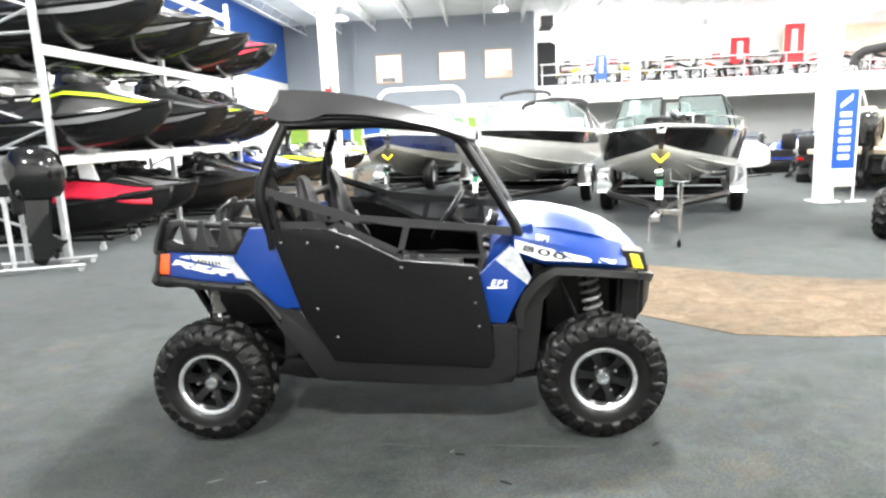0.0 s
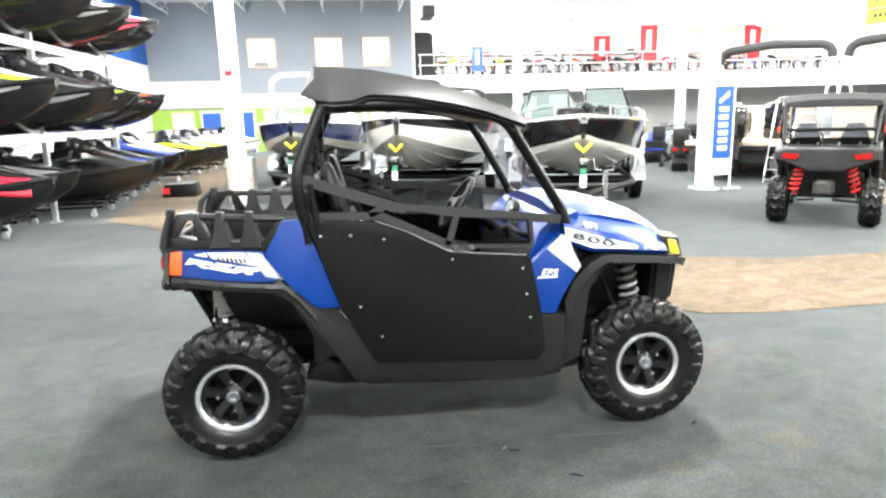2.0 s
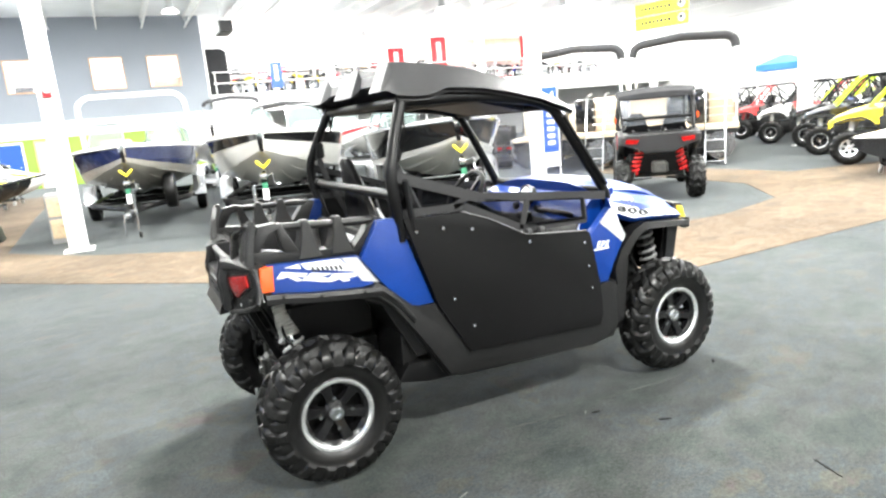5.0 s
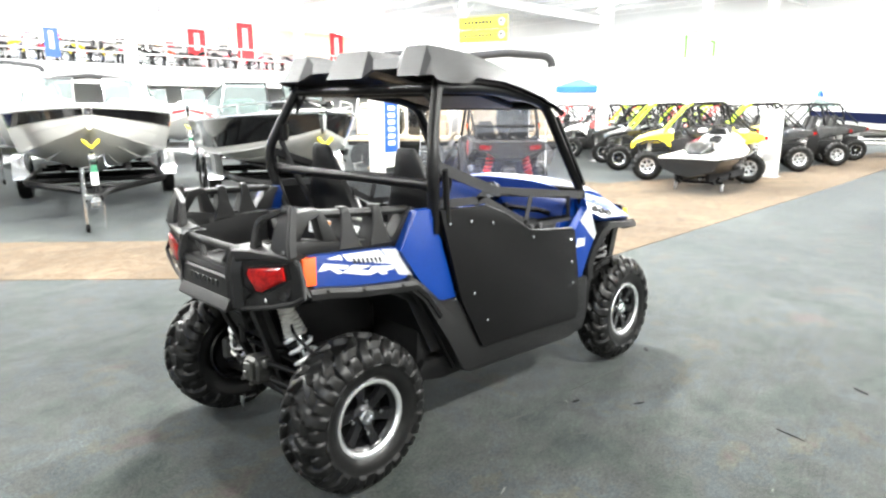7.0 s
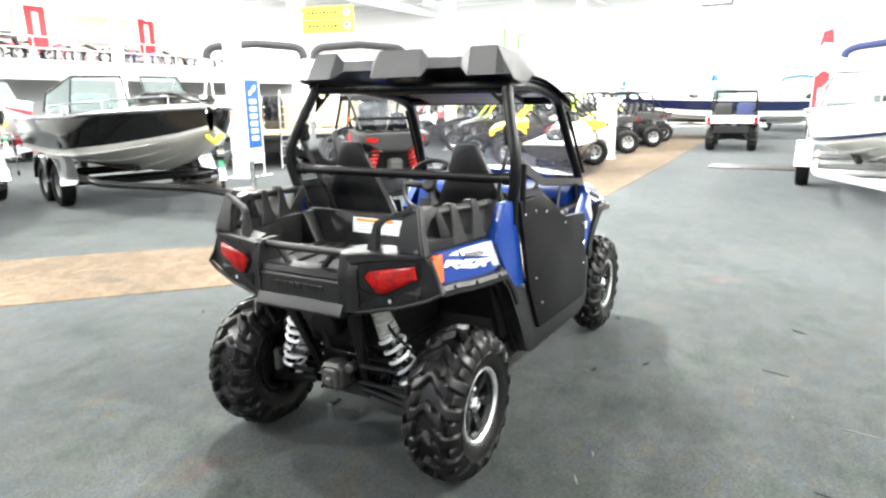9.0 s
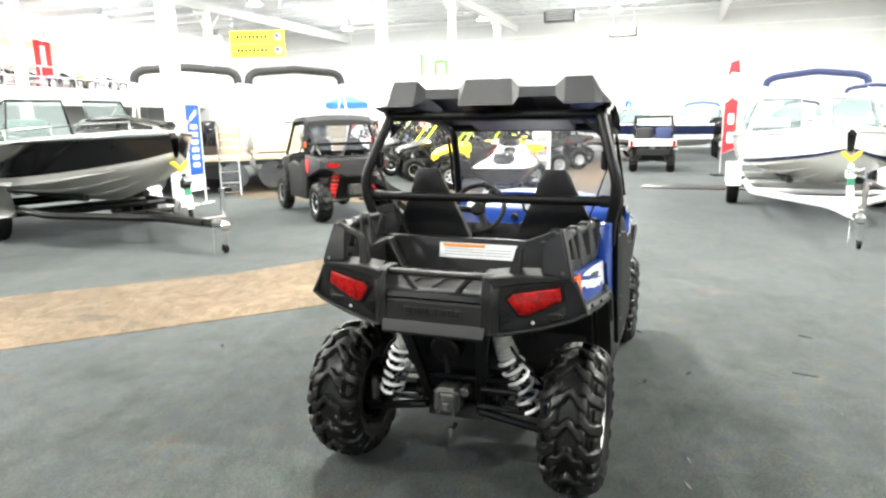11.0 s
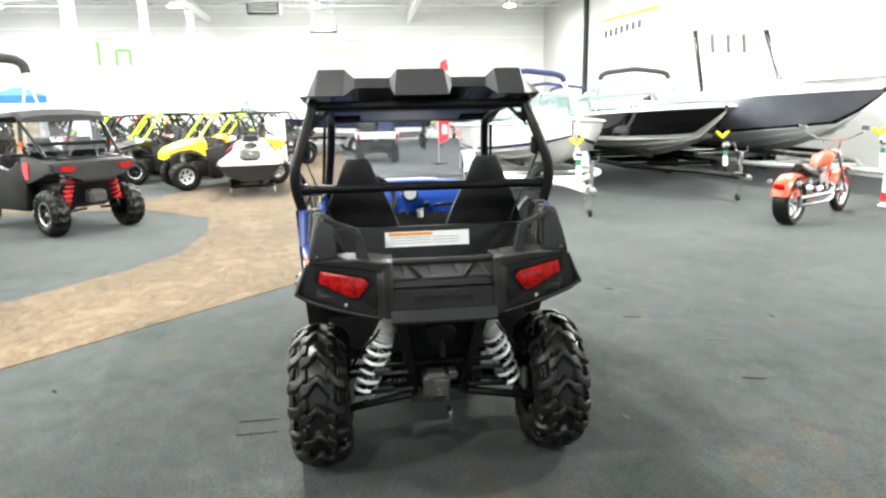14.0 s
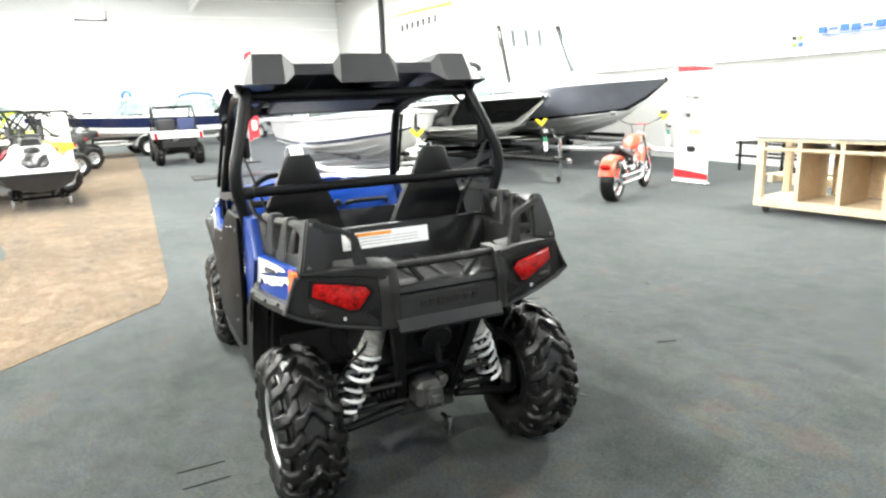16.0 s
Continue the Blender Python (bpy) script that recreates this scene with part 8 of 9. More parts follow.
PB = pontoon(pose(11.96, 9.26, 0, 0, 0, 39), "beige pontoon boat with a black canvas top and boarding ladder")
copy_thing(PB, pose(10.15, 11.12, 0, 0, 0, 40))


# ---- motorcycles, snowmobiles, quads further back ----
def motorcycle(m, paint, label, rake=28, chopper=False, group="motorcycles"):
    """Motorcycle facing +x, standing on both wheels."""
    c = thing("motorcycle", label, "motorcycle", m, group)
    wb = 1.75 if chopper else 1.40
    rr, fr = 0.33, 0.33
    rw = 0.115 if chopper else 0.08
    for x, r, w, nm in ((-wb / 2, rr, rw, "rear_tyre"), (wb / 2, fr, 0.05, "front_tyre")):
        bm = B()
        lathe(bm, [(r * 0.68, -w * 0.8), (r * 0.85, -w), (r * 0.96, -w * 0.7), (r, 0), (r * 0.96, w * 0.7), (r * 0.85, w), (r * 0.68, w * 0.8)], 30, "y", True)
        t = part(nm, bm, RUBBER, c, m=pose(x, 0, r))
        bm = B()
        lathe(bm, [(r * 0.68, -w * 0.8), (r * 0.60, -w * 0.6), (r * 0.60, w * 0.6), (r * 0.68, w * 0.8)], 30, "y", True)
        for k in range(9):
            a = 2 * math.pi * k / 9
            tube(bm, [(0.03 * math.cos(a), 0, 0.03 * math.sin(a)), (r * 0.62 * math.cos(a), 0, r * 0.62 * math.sin(a))], 0.010, 5)
        disc(bm, (0, 0, 0), 0.045, w * 1.6, "y", 12)
        part("rim", bm, CHROME, t)
    bm = B()
    hx, hz = wb / 2 - math.tan(radians(rake)) * 0.62, 0.95
    for s in (-1, 1):
        tube(bm, [(wb / 2, s * 0.09, fr), (hx, s * 0.09, hz)], 0.024, 8)
    part("fork", bm, CHROME, c)
    bm = B()
    tube(bm, [(hx - 0.02, -0.42, hz + 0.10 if not chopper else hz + 0.28), (hx, -0.18, hz + 0.16), (hx, 0.18, hz + 0.16), (hx - 0.02, 0.42, hz + 0.10 if not chopper else hz + 0.28)], 0.014, 6, 0.05)
    for s in (-1, 1):
        tube(bm, [(hx, s * 0.09, hz), (hx, s * 0.12, hz + 0.16)], 0.014, 6)
        box(bm, (hx - 0.02, s * 0.44, hz + 0.34), (0.02, 0.12, 0.07), 0.01)
    part("handlebar", bm, CHROME, c)
    bm = B()
    disc(bm, (hx + 0.14, 0, hz - 0.05), 0.085, 0.14, "x", 16, 0.03)
    part("headlamp", bm, CHROME, c)
    bm = B()
    tube(bm, [(hx, 0, hz - 0.05), (-0.15, 0, 0.72), (-wb / 2, 0, 0.42)], 0.030, 8, 0.1)
    tube(bm, [(hx, 0, hz - 0.10), (0.25, 0, 0.34), (-0.25, 0, 0.30), (-wb / 2, 0, 0.36)], 0.026, 8, 0.1)
    part("frame", bm, paint if chopper else FRAME_BLACK, c)
    bm = B()
    loft(bm, [[(x, w * math.cos(a), z + h * math.sin(a)) for a in (2 * math.pi * k / 12 for k in range(12))] for x, w, h, z in ((hx - 0.05, 0.04, 0.04, 0.90), (hx - 0.16, 0.13, 0.09, 0.88), (hx - 0.34, 0.15, 0.10, 0.84), (hx - 0.52, 0.09, 0.07, 0.78), (hx - 0.60, 0.03, 0.03, 0.75))])
    part("tank", bm, paint, c, "painted fuel tank")
    bm = B()
    for a in (-25, 25):
        q = Matrix.Rotation(radians(a), 4, "Y")
        for k in range(5):
            box(bm, Vector((0.02, 0, 0.46)) + q @ Vector((0, 0, 0.04 + k * 0.04)), (0.15, 0.17, 0.022), 0.004, m=q)
    box(bm, (0.02, 0, 0.42), (0.42, 0.20, 0.18), 0.06, seg=2)
    part("engine", bm, CHROME if chopper else ALU, c)
    bm = B()
    for z in (0.30, 0.40):
        tube(bm, [(0.12, -0.12, 0.52), (0.20, -0.16, z + 0.05), (0.05, -0.17, z - 0.02), (-wb / 2 - 0.1, -0.18, z)], 0.032, 8, 0.1)
    part("exhaust", bm, CHROME, c)
    bm = B()
    loft(bm, [[(x, -w, z), (x, -w * 0.7, z + 0.05), (x, w * 0.7, z + 0.05), (x, w, z), (x, 0, z - 0.05)] for x, w, z in ((hx - 0.58, 0.08, 0.72), (hx - 0.75, 0.16, 0.66), (hx - 0.95, 0.14, 0.70), (hx - 1.10, 0.06, 0.78))])
    part("seat", bm, VINYL, c)
    for x, r, w, nm, a0, a1 in ((-wb / 2, rr + 0.035, rw + 0.01, "rear_fender", 55, 165), (wb / 2, fr + 0.03, 0.07, "front_fender", 50, 160)):
        bm = B()
        rings = []
        for i in range(9):
            a = radians(a0 + (a1 - a0) * i / 8)
            rings.append([(x + math.cos(a) * (r - 0.04), -w, r + math.sin(a) * (r - 0.04)), (x + math.cos(a) * r, -w * 0.9, r - 0.03 + math.sin(a) * r), (x + math.cos(a) * (r + 0.02), 0, r - 0.03 + math.sin(a) * (r + 0.02)), (x + math.cos(a) * r, w * 0.9, r - 0.03 + math.sin(a) * r), (x + math.cos(a) * (r - 0.04), w, r + math.sin(a) * (r - 0.04))])
        loft(bm, rings, False)
        part(nm, bm, paint, c, angle=60)
    bm = B()
    box(bm, (-wb / 2 - 0.36, 0, 0.56), (0.05, 0.16, 0.07), 0.02)
    part("tail_light", bm, RED_LENS, c)
    for s in (-1, 1):
        bm = B()
        disc(bm, (-wb / 2 - 0.20, s * 0.20, 0.60), 0.04, 0.05, "x", 12, 0.01)
        part("turn_signal", bm, CHROME, c)
    bm = B()
    tube(bm, [(0.0, 0.10, 0.30), (-0.05, 0.28, 0.01)], 0.012, 6)
    part("kickstand", bm, CHROME, c)
    return c


motorcycle(heading(4.30, -5.85, 0.52, -0.855) @ Matrix.Diagonal((0.92, 0.9, 0.95, 1)), SKI_ORANGE, "orange chopper with chrome engine and wide rear tyre", 38, True)


def touring_sled(m, paint, accent, label):
    """Snowmobile with a backrest, facing +x."""
    c = thing("snowmobile", label, "snowmobile", m, "snowmobiles")
    bm = B()
    prism(bm, [(-1.4, 0.05), (-1.25, 0.0), (0.2, 0.0), (0.45, 0.2), (0.3, 0.34), (-1.3, 0.34), (-1.45, 0.22)], -0.2, 0.2, "y", 0.03)
    part("track", bm, RUBBER, c)
    bm = B()
    loft(bm, [[(x, -w, z0), (x, -w, z1), (x, -w * 0.5, z2), (x, w * 0.5, z2), (x, w, z1), (x, w, z0)] for x, w, z0, z1, z2 in ((-0.1, 0.25, 0.3, 0.6, 0.75), (0.35, 0.40, 0.25, 0.65, 0.9), (0.8, 0.42, 0.25, 0.55, 0.75), (1.2, 0.30, 0.28, 0.42, 0.52), (1.4, 0.12, 0.32, 0.38, 0.40))])
    part("hood", bm, paint, c)
    bm = B()
    loft(bm, [[(x, -w, z - 0.2), (x, -w, z), (x, w, z), (x, w, z - 0.2)] for x, w, z in ((-1.3, 0.2, 0.62), (-0.7, 0.22, 0.62), (0.0, 0.17, 0.68))])
    box(bm, (-1.05, 0, 0.85), (0.16, 0.42, 0.45), 0.06, seg=2)
    part("seat", bm, VINYL, c)
    bm = B()
    tube(bm, [(0.2, -0.38, 1.0), (0.35, 0, 1.02), (0.2, 0.38, 1.0)], 0.016, 6, 0.06)
    part("handlebar", bm, FRAME_BLACK, c)
    bm = B()
    loft(bm, [[(0.35, y, 0.88) for y in (-0.28, 0.28)], [(0.22, y, 1.15) for y in (-0.22, 0.22)]], False)
    part("windshield", bm, GLASS_DARK, c)
    for s in (-1, 1):
        bm = B()
        tube(bm, [(0.1, s * 0.48, 0.03), (1.2, s * 0.48, 0.03), (1.5, s * 0.48, 0.22)], 0.04, 6, 0.1, flat=1.6)
        tube(bm, [(0.7, s * 0.48, 0.05), (0.75, s * 0.25, 0.38)], 0.025, 6)
        part("ski", bm, accent, c)
        bm = B()
        box(bm, (-1.42, s * 0.13, 0.55), (0.04, 0.14, 0.08), 0.02)
        part("tail_light", bm, RED_LENS, c)
    return c


touring_sled(pose(8.4, 12.9, 0, 0, 0, 62), SKI_BLACK, SKI_BLACK, "black touring snowmobile with backrest and red tail lights")
touring_sled(pose(7.9, 14.6, 0, 0, 0, 205), UTV_WHITE, SKI_BLACK, "white snowmobile standing by the mezzanine")
touring_sled(pose(9.6, 15.8, 0, 0, 0, 120), SKI_BLUE, SKI_BLACK, "blue snowmobile standing by the mezzanine")
touring_sled(pose(7.6, 16.6, 0, 0, 0, 150), SKI_RED, SKI_BLACK, "red snowmobile standing by the mezzanine")
touring_sled(pose(11.0, 17.6, 0, 0, 0, 80), UTV_WHITE, SKI_RED, "white and red snowmobile standing by the mezzanine")

# mezzanine display
for i, (x, paint, lb) in enumerate(((5.2, UTV_YELLOW, "yellow motorcycle on the mezzanine"), (6.7, SKI_BLACK, "black motorcycle on the mezzanine"), (7.9, UTV_YELLOW, "yellow motorcycle on the mezzanine"), (9.3, UTV_GREY, "grey motorcycle on the mezzanine"), (10.8, SKI_BLACK, "black motorcycle on the mezzanine"), (12.4, SKI_ORANGE, "orange-red motorcycle on the mezzanine"), (13.9, SKI_BLACK, "black motorcycle on the mezzanine"),
                            (15.0, UTV_GREY, "grey motorcycle on the mezzanine"), (16.2, SKI_BLACK, "black motorcycle on the mezzanine"), (17.6, SKI_RED, "red motorcycle on the mezzanine"), (19.2, SKI_BLACK, "black motorcycle on the mezzanine"), (21.0, UTV_GREY, "grey motorcycle on the mezzanine"), (22.6, SKI_BLUE, "blue motorcycle on the mezzanine"), (24.4, SKI_BLACK, "black motorcycle on the mezzanine"), (26.5, UTV_WHITE, "white motorcycle on the mezzanine"))):
    motorcycle(pose(x, Y1 + 0.9 + 0.4 * (i % 2), MZ, 0, 0, 170 if i % 3 else 10), paint, lb, group="motorcycles on the mezzanine")
first = [o for o in bpy.data.objects if o.parent is None and o.get("label", "").endswith("motorcycle on the mezzanine")]
for i in range(22):
    src = first[(i * 4 + 1) % len(first)]
    copy_thing(src, pose(4.9 + i * 1.12 + 0.3 * math.sin(i * 2.3), Y1 + 2.0 + 0.35 * (i % 3), MZ, 0, 0, (15, 160, 200, 340)[i % 4]))
for x0, x1, z0, z1, mt, lb in ((19.5, 27.2, 3.62, 4.55, SIGN_RED, "long red partition board on the mezzanine"), (17.5, 27.0, 5.05, 6.50, UPHOLSTERY, "long cream fascia board above the mezzanine")):
    bm = B()
    box(bm, ((x0 + x1) / 2, Y1 + 4.6, (z0 + z1) / 2), (x1 - x0, 0.12, z1 - z0), 0.01)
    solid("partition", bm, mt, lb, "partition", "structure")
for i in range(5):
    sh = thing("shelf_unit", "dark steel shelf unit with boxed goods at the mezzanine wall", "shelf", pose(6.0 + i * 2.6, Y1 + 4.7, MZ), "mezzanine shelves")
    for sx in (-1.1, 1.1):
        bm = B()
        box(bm, (sx, 0, 0.75), (0.06, 0.5, 1.5), 0.006)
        part("upright", bm, UTV_GREY, sh)
    for k, z in enumerate((0.35, 0.85, 1.40)):
        bm = B()
        box(bm, (0, 0, z), (2.2, 0.5, 0.05), 0.004)
        part("shelf", bm, UTV_GREY, sh)
        for q in range(3):
            bm = B()
            box(bm, (-0.7 + q * 0.68 + 0.05 * (i % 2), -0.02, z + 0.16), (0.40 + 0.1 * ((i + q + k) % 2), 0.36, 0.26), 0.01)
            part("carton", bm, (PAPER, CANVAS_BLACK, PLYWOOD, SIGN_RED, COUNTER_GREY)[(i * 2 + q + k * 3) % 5], sh)
for x, y, z, w, h, mt, lb in ((16.2, Y1 + 0.35, 5.2, 1.0, 1.9, SIGN_RED, "red hanging banner with a white bar on the mezzanine"), (14.0, Y1 + 1.6, 5.0, 1.0, 1.5, SIGN_RED, "red hanging banner with a white bar on the mezzanine"), (22.5, Y1 + 0.5, 5.2, 1.0, 1.8, SIGN_RED, "red hanging banner with a white bar on the mezzanine"), (6.35, Y1 - 0.6, 4.4, 0.6, 1.25, SIGN_BLUE, "blue hanging banner with a white bar")):
    bn = thing("banner", lb, "banner", pose(x, y, z), "hanging banners")
    bm = B()
    box(bm, (0, 0, 0), (w, 0.02, h), 0.004)
    part("cloth", bm, mt, bn)
    bm = B()
    box(bm, (0, -0.013, 0.1), (w * 0.3, 0.006, h * 0.6))
    part("white_bar", bm, PAPER, bn)
    bm = B()
    for s in (-1, 1):
        tube(bm, [(s * w * 0.4, 0, h / 2), (s * w * 0.4, 0, CEIL - z)], 0.006, 5)
    part("wire", bm, GALV, bn)

# ---- yellow hanging sign ----
ys = thing("hanging_sign", "yellow double sign with dark bars hung from the roof", "sign", pose(12.5, 10.62, 3.80, 0, 0, 17))
for z in (0.185, -0.185):
    bm = B()
    box(bm, (0, 0, z), (0.03, 1.58, 0.355), 0.004)
    pn = part("panel", bm, SIGN_YELLOW, ys)
    for k in range(8):
        bm = B()
        box(bm, (-0.018, 0.56 - k * 0.115, z + 0.01), (0.006, 0.085, 0.10))
        part("dark_bar", bm, INK, pn)
    bm = B()
    disc(bm, (-0.018, -0.60, z + 0.01), 0.11, 0.006, "x", 20)
    part("round_mark", bm, PRINT_GREY, pn)
    bm = B()
    disc(bm, (-0.022, -0.58, z + 0.03), 0.05, 0.006, "x", 14)
    part("inner_mark", bm, INK, pn)
bm = B()
for s in (-1, 1):
    tube(bm, [(0, s * 0.72, 0.36), (0, s * 0.72, CEIL - 3.8)], 0.006, 5)
part("wire", bm, GALV, ys)

# green wall emblem, wall banner, blue wall lettering as plain bars
em = thing("wall_emblem", "thin green emblem of bars on the far white wall", "sign", pose(X1 - 0.02, 13.4, 5.0))
for c, size in (((0, 0.8, 0.0), (0.05, 0.12, 1.4)), ((0, 0.38, 0.65), (0.05, 0.72, 0.12)), ((0, -0.1, -0.3), (0.05, 0.12, 0.8)), ((0, -0.45, 0.1), (0.05, 0.6, 0.12)), ((0, -0.8, -0.3), (0.05, 0.12, 0.8))):
    bm = B()
    box(bm, c, size, 0.004)
    part("emblem_bar", bm, SIGN_GREEN, em)
wb = thing("wall_banner", "white banner with yellow swoosh and dark bars on the wall", "banner", pose(22.2, Y0 + 0.0105, 4.75) @ Matrix.Diagonal((2.6, 1, 1.2, 1)))
bm = B()
box(bm, (0, 0, 0), (2.6, 0.02, 1.0), 0.004)
part("cloth", bm, PAPER, wb)
bm = B()
prism(bm, [(-1.2, 0.30), (0.3, 0.42), (1.2, 0.46), (1.2, 0.40), (0.3, 0.30), (-1.2, 0.14)], 0.012, 0.018, "y")
part("swoosh", bm, SIGN_YELLOW, wb)
for k in range(7):
    bm = B()
    box(bm, (0.75 - k * 0.22, 0.015, -0.08), (0.14, 0.008, 0.26))
    part("dark_bar", bm, INK, wb)
bm = B()
box(bm, (-1.0, 0.015, -0.02), (0.24, 0.008, 0.36), 0.02)
part("mark", bm, PRINT_GREY, wb)
wl = thing("wall_lettering", "raised blue bars and green marks of a wall sign", "sign", pose(4.0, Y0 + 0.02, 2.5))
for k in range(11):
    bm = B()
    box(bm, (0.50 - k * 0.20, 0.02, 0.0 if k % 3 else -0.01), (0.15, 0.03, 0.04 if k % 3 == 1 else 0.11), 0.006)
    part("blue_bar", bm, SIGN_BLUE, wl)
bm = B()
box(bm, (-0.3, 0.02, -0.10), (1.6, 0.03, 0.02), 0.004)
part("blue_rule", bm, SIGN_BLUE, wl)
for k, mt in enumerate((SIGN_GREEN, SIGN_BLUE, INK, SIGN_GREEN)):
    bm = B()
    box(bm, (1.04 - 0.13 * (k % 2), 0.02, -0.22 + 0.12 * (k // 2)), (0.08, 0.03, 0.07), 0.006)
    part("mark", bm, mt, wl)

# ---- roll-up banner ----
rb = thing("rollup_banner", "white roll-up banner with red ends and small printed pictures", "banner", pose(4.56, -7.40, 0, 0, 0, 0))
bm = B()
box(bm, (0, 0, 0.025), (0.74, 0.12, 0.05), 0.015)
part("base", bm, GALV, rb)
bm = B()
box(bm, (0, 0.01, 1.0), (0.72, 0.006, 1.86), 0.002)
pnl = part("panel", bm, PAPER, rb)
for z, h in ((0.16, 0.14), (1.88, 0.09)):
    bm = B()
    prism(bm, [(-0.36, z - h / 2), (0.36, z - h / 2), (0.36, z + h / 2), (-0.05, z + h / 2 - 0.02), (-0.36, z + h / 2 - 0.05)], 0.014, 0.018, "y")
    part("red_end", bm, SIGN_RED, pnl)
for z, x, w, h, mt in ((1.42, 0.02, 0.46, 0.12, PRINT_GREY), (1.12, 0.12, 0.32, 0.22, PRINT_GREY), (0.86, -0.08, 0.40, 0.18, UPHOLSTERY), (0.86, 0.2, 0.14, 0.18, PRINT_GREY), (0.58, 0.0, 0.26, 0.18, INK), (1.40, -0.05, 0.16, 0.08, INK), (1.13, 0.1, 0.14, 0.10, INK), (0.32, 0.0, 0.12, 0.05, PRINT_GREY)):
    bm = B()
    box(bm, (x, 0.0155 + 0.001 * (mt is INK), z), (w * 0.62, 0.003, h * 0.55), 0.02 if w > 0.2 else 0.0)
    part("picture", bm, mt, pnl)
bm = B()
tube(bm, [(0, -0.06, 0.05), (0, -0.02, 1.94)], 0.012, 6)
part("pole", bm, GALV, rb)
bm = B()
box(bm, (0, 0.01, 1.94), (0.76, 0.03, 0.03), 0.006)
part("top_rail", bm, GALV, rb)

# ---- plywood work counter on casters ----
ct = thing("work_counter", "pine and plywood counter with open bays, on casters", "counter", pose(0.57, -6.62, 0, 0, 0, 9))
L_, D_ = 3.4, 0.75
bm = B()
box(bm, (0, 0, 0.945), (L_ + 0.08, D_ + 0.06, 0.035), 0.004)
part("worktop", bm, COUNTER_GREY, ct)
bm = B()
box(bm, (0, 0, 0.14), (L_, D_, 0.10), 0.004)
part("base_frame", bm, PINE, ct)
bm = B()
box(bm, (-0.28, -D_ / 2 + 0.01, 0.56), (L_ - 0.62, 0.015, 0.72))
part("back_panel", bm, PLYWOOD, ct)
for i in range(8):
    x = -L_ / 2 + 0.05 + i * (L_ - 0.1) / 7
    if i in (0, 7):
        for y in (-D_ / 2 + 0.04, D_ / 2 - 0.04):
            bm = B()
            box(bm, (x, y, 0.56), (0.09, 0.07, 0.74), 0.004)
            part("post", bm, PINE, ct)
    else:
        bm = B()
        box(bm, (x, 0, 0.56), (0.02, D_ - 0.02, 0.74))
        part("divider", bm, PLYWOOD, ct)
        bm = B()
        box(bm, (x, D_ / 2 - 0.01, 0.56), (0.045, 0.02, 0.74))
        part("edge_strip", bm, PINE, ct)
for z in (0.80, 0.91):
    bm = B()
    box(bm, (0, D_ / 2 - 0.004, z), (L_ - 0.02, 0.03, 0.035), 0.003)
    part("rail", bm, PINE, ct)
bm = B()
box(bm, (0, 0, 0.775), (L_ - 0.15, D_ - 0.06, 0.015))
part("shelf", bm, PLYWOOD, ct)
for x in (-L_ / 2 + 0.12, 0, L_ / 2 - 0.12):
    for y in (-D_ / 2 + 0.1, D_ / 2 - 0.1):
        bm = B()
        disc(bm, (x, y, 0.045), 0.045, 0.035, "y", 14, 0.01)
        box(bm, (x, y, 0.085), (0.06, 0.05, 0.02))
        part("caster", bm, UTV_GREY, ct)

# low black stand with a folded grey tarpaulin, against the white wall
ls = thing("low_stand", "low black steel stand with cross bars by the white wall", "stand", pose(3.9, -9.75, 0))
bm = B()
for y in (-0.3, 0.3):
    for z in (0.28, 0.52):
        tube(bm, [(-1.5, y, z), (1.5, y, z)], 0.025, 6)
part("long_bar", bm, FRAME_BLACK, ls)
for x in (-1.4, -0.5, 0.5, 1.4):
    for y in (-0.3, 0.3):
        part("leg", tube(B(), [(x, y, 0.0), (x, y, 0.56)], 0.028, 6), FRAME_BLACK, ls)
    part("cross_bar", tube(B(), [(x, -0.3, 0.52), (x, 0.3, 0.52)], 0.025, 6), FRAME_BLACK, ls)
tp = thing("tarpaulin", "crumpled grey tarpaulin folded on the low stand", "tarpaulin", pose(3.7, -9.75, 0.54))
bm = B()
random.seed(41)
loft(bm, [[(x, 0.30 * math.cos(a) * w, max(0.0, h * math.sin(a) * (0.85 + 0.3 * random.random()))) for a in (math.pi * k / 10 for k in range(11))] for x, w, h in ((-0.75, 0.5, 0.10), (-0.6, 0.95, 0.30), (-0.3, 1.0, 0.38), (0.0, 0.9, 0.33), (0.3, 1.0, 0.36), (0.55, 0.9, 0.22), (0.7, 0.5, 0.08))])
part("cloth", bm, COUNTER_GREY, tp, angle=30)

# display boards by the display jet ski
for x, y, w, h in ((12.85, 2.45, 0.48, 1.45), (12.3, 3.0, 0.35, 0.9)):
    b = thing("display_board", "white display board with small pictures on a stand", "sign", pose(x, y, 0, 0, 0, -95), "display boards")
    bm = B()
    box(bm, (0, 0, h / 2 + 0.03), (w, 0.03, h), 0.004)
    part("panel", bm, PAPER, b)
    for z in (0.3, 0.52, 0.74):
        bm = B()
        box(bm, (0.02, -0.018, h * z), (w * 0.6, 0.006, h * 0.12), 0.002)
        part("picture", bm, PRINT_GREY, b)
    bm = B()
    box(bm, (0, 0, 0.015), (w, 0.3, 0.03), 0.005)
    part("foot", bm, GALV, b)

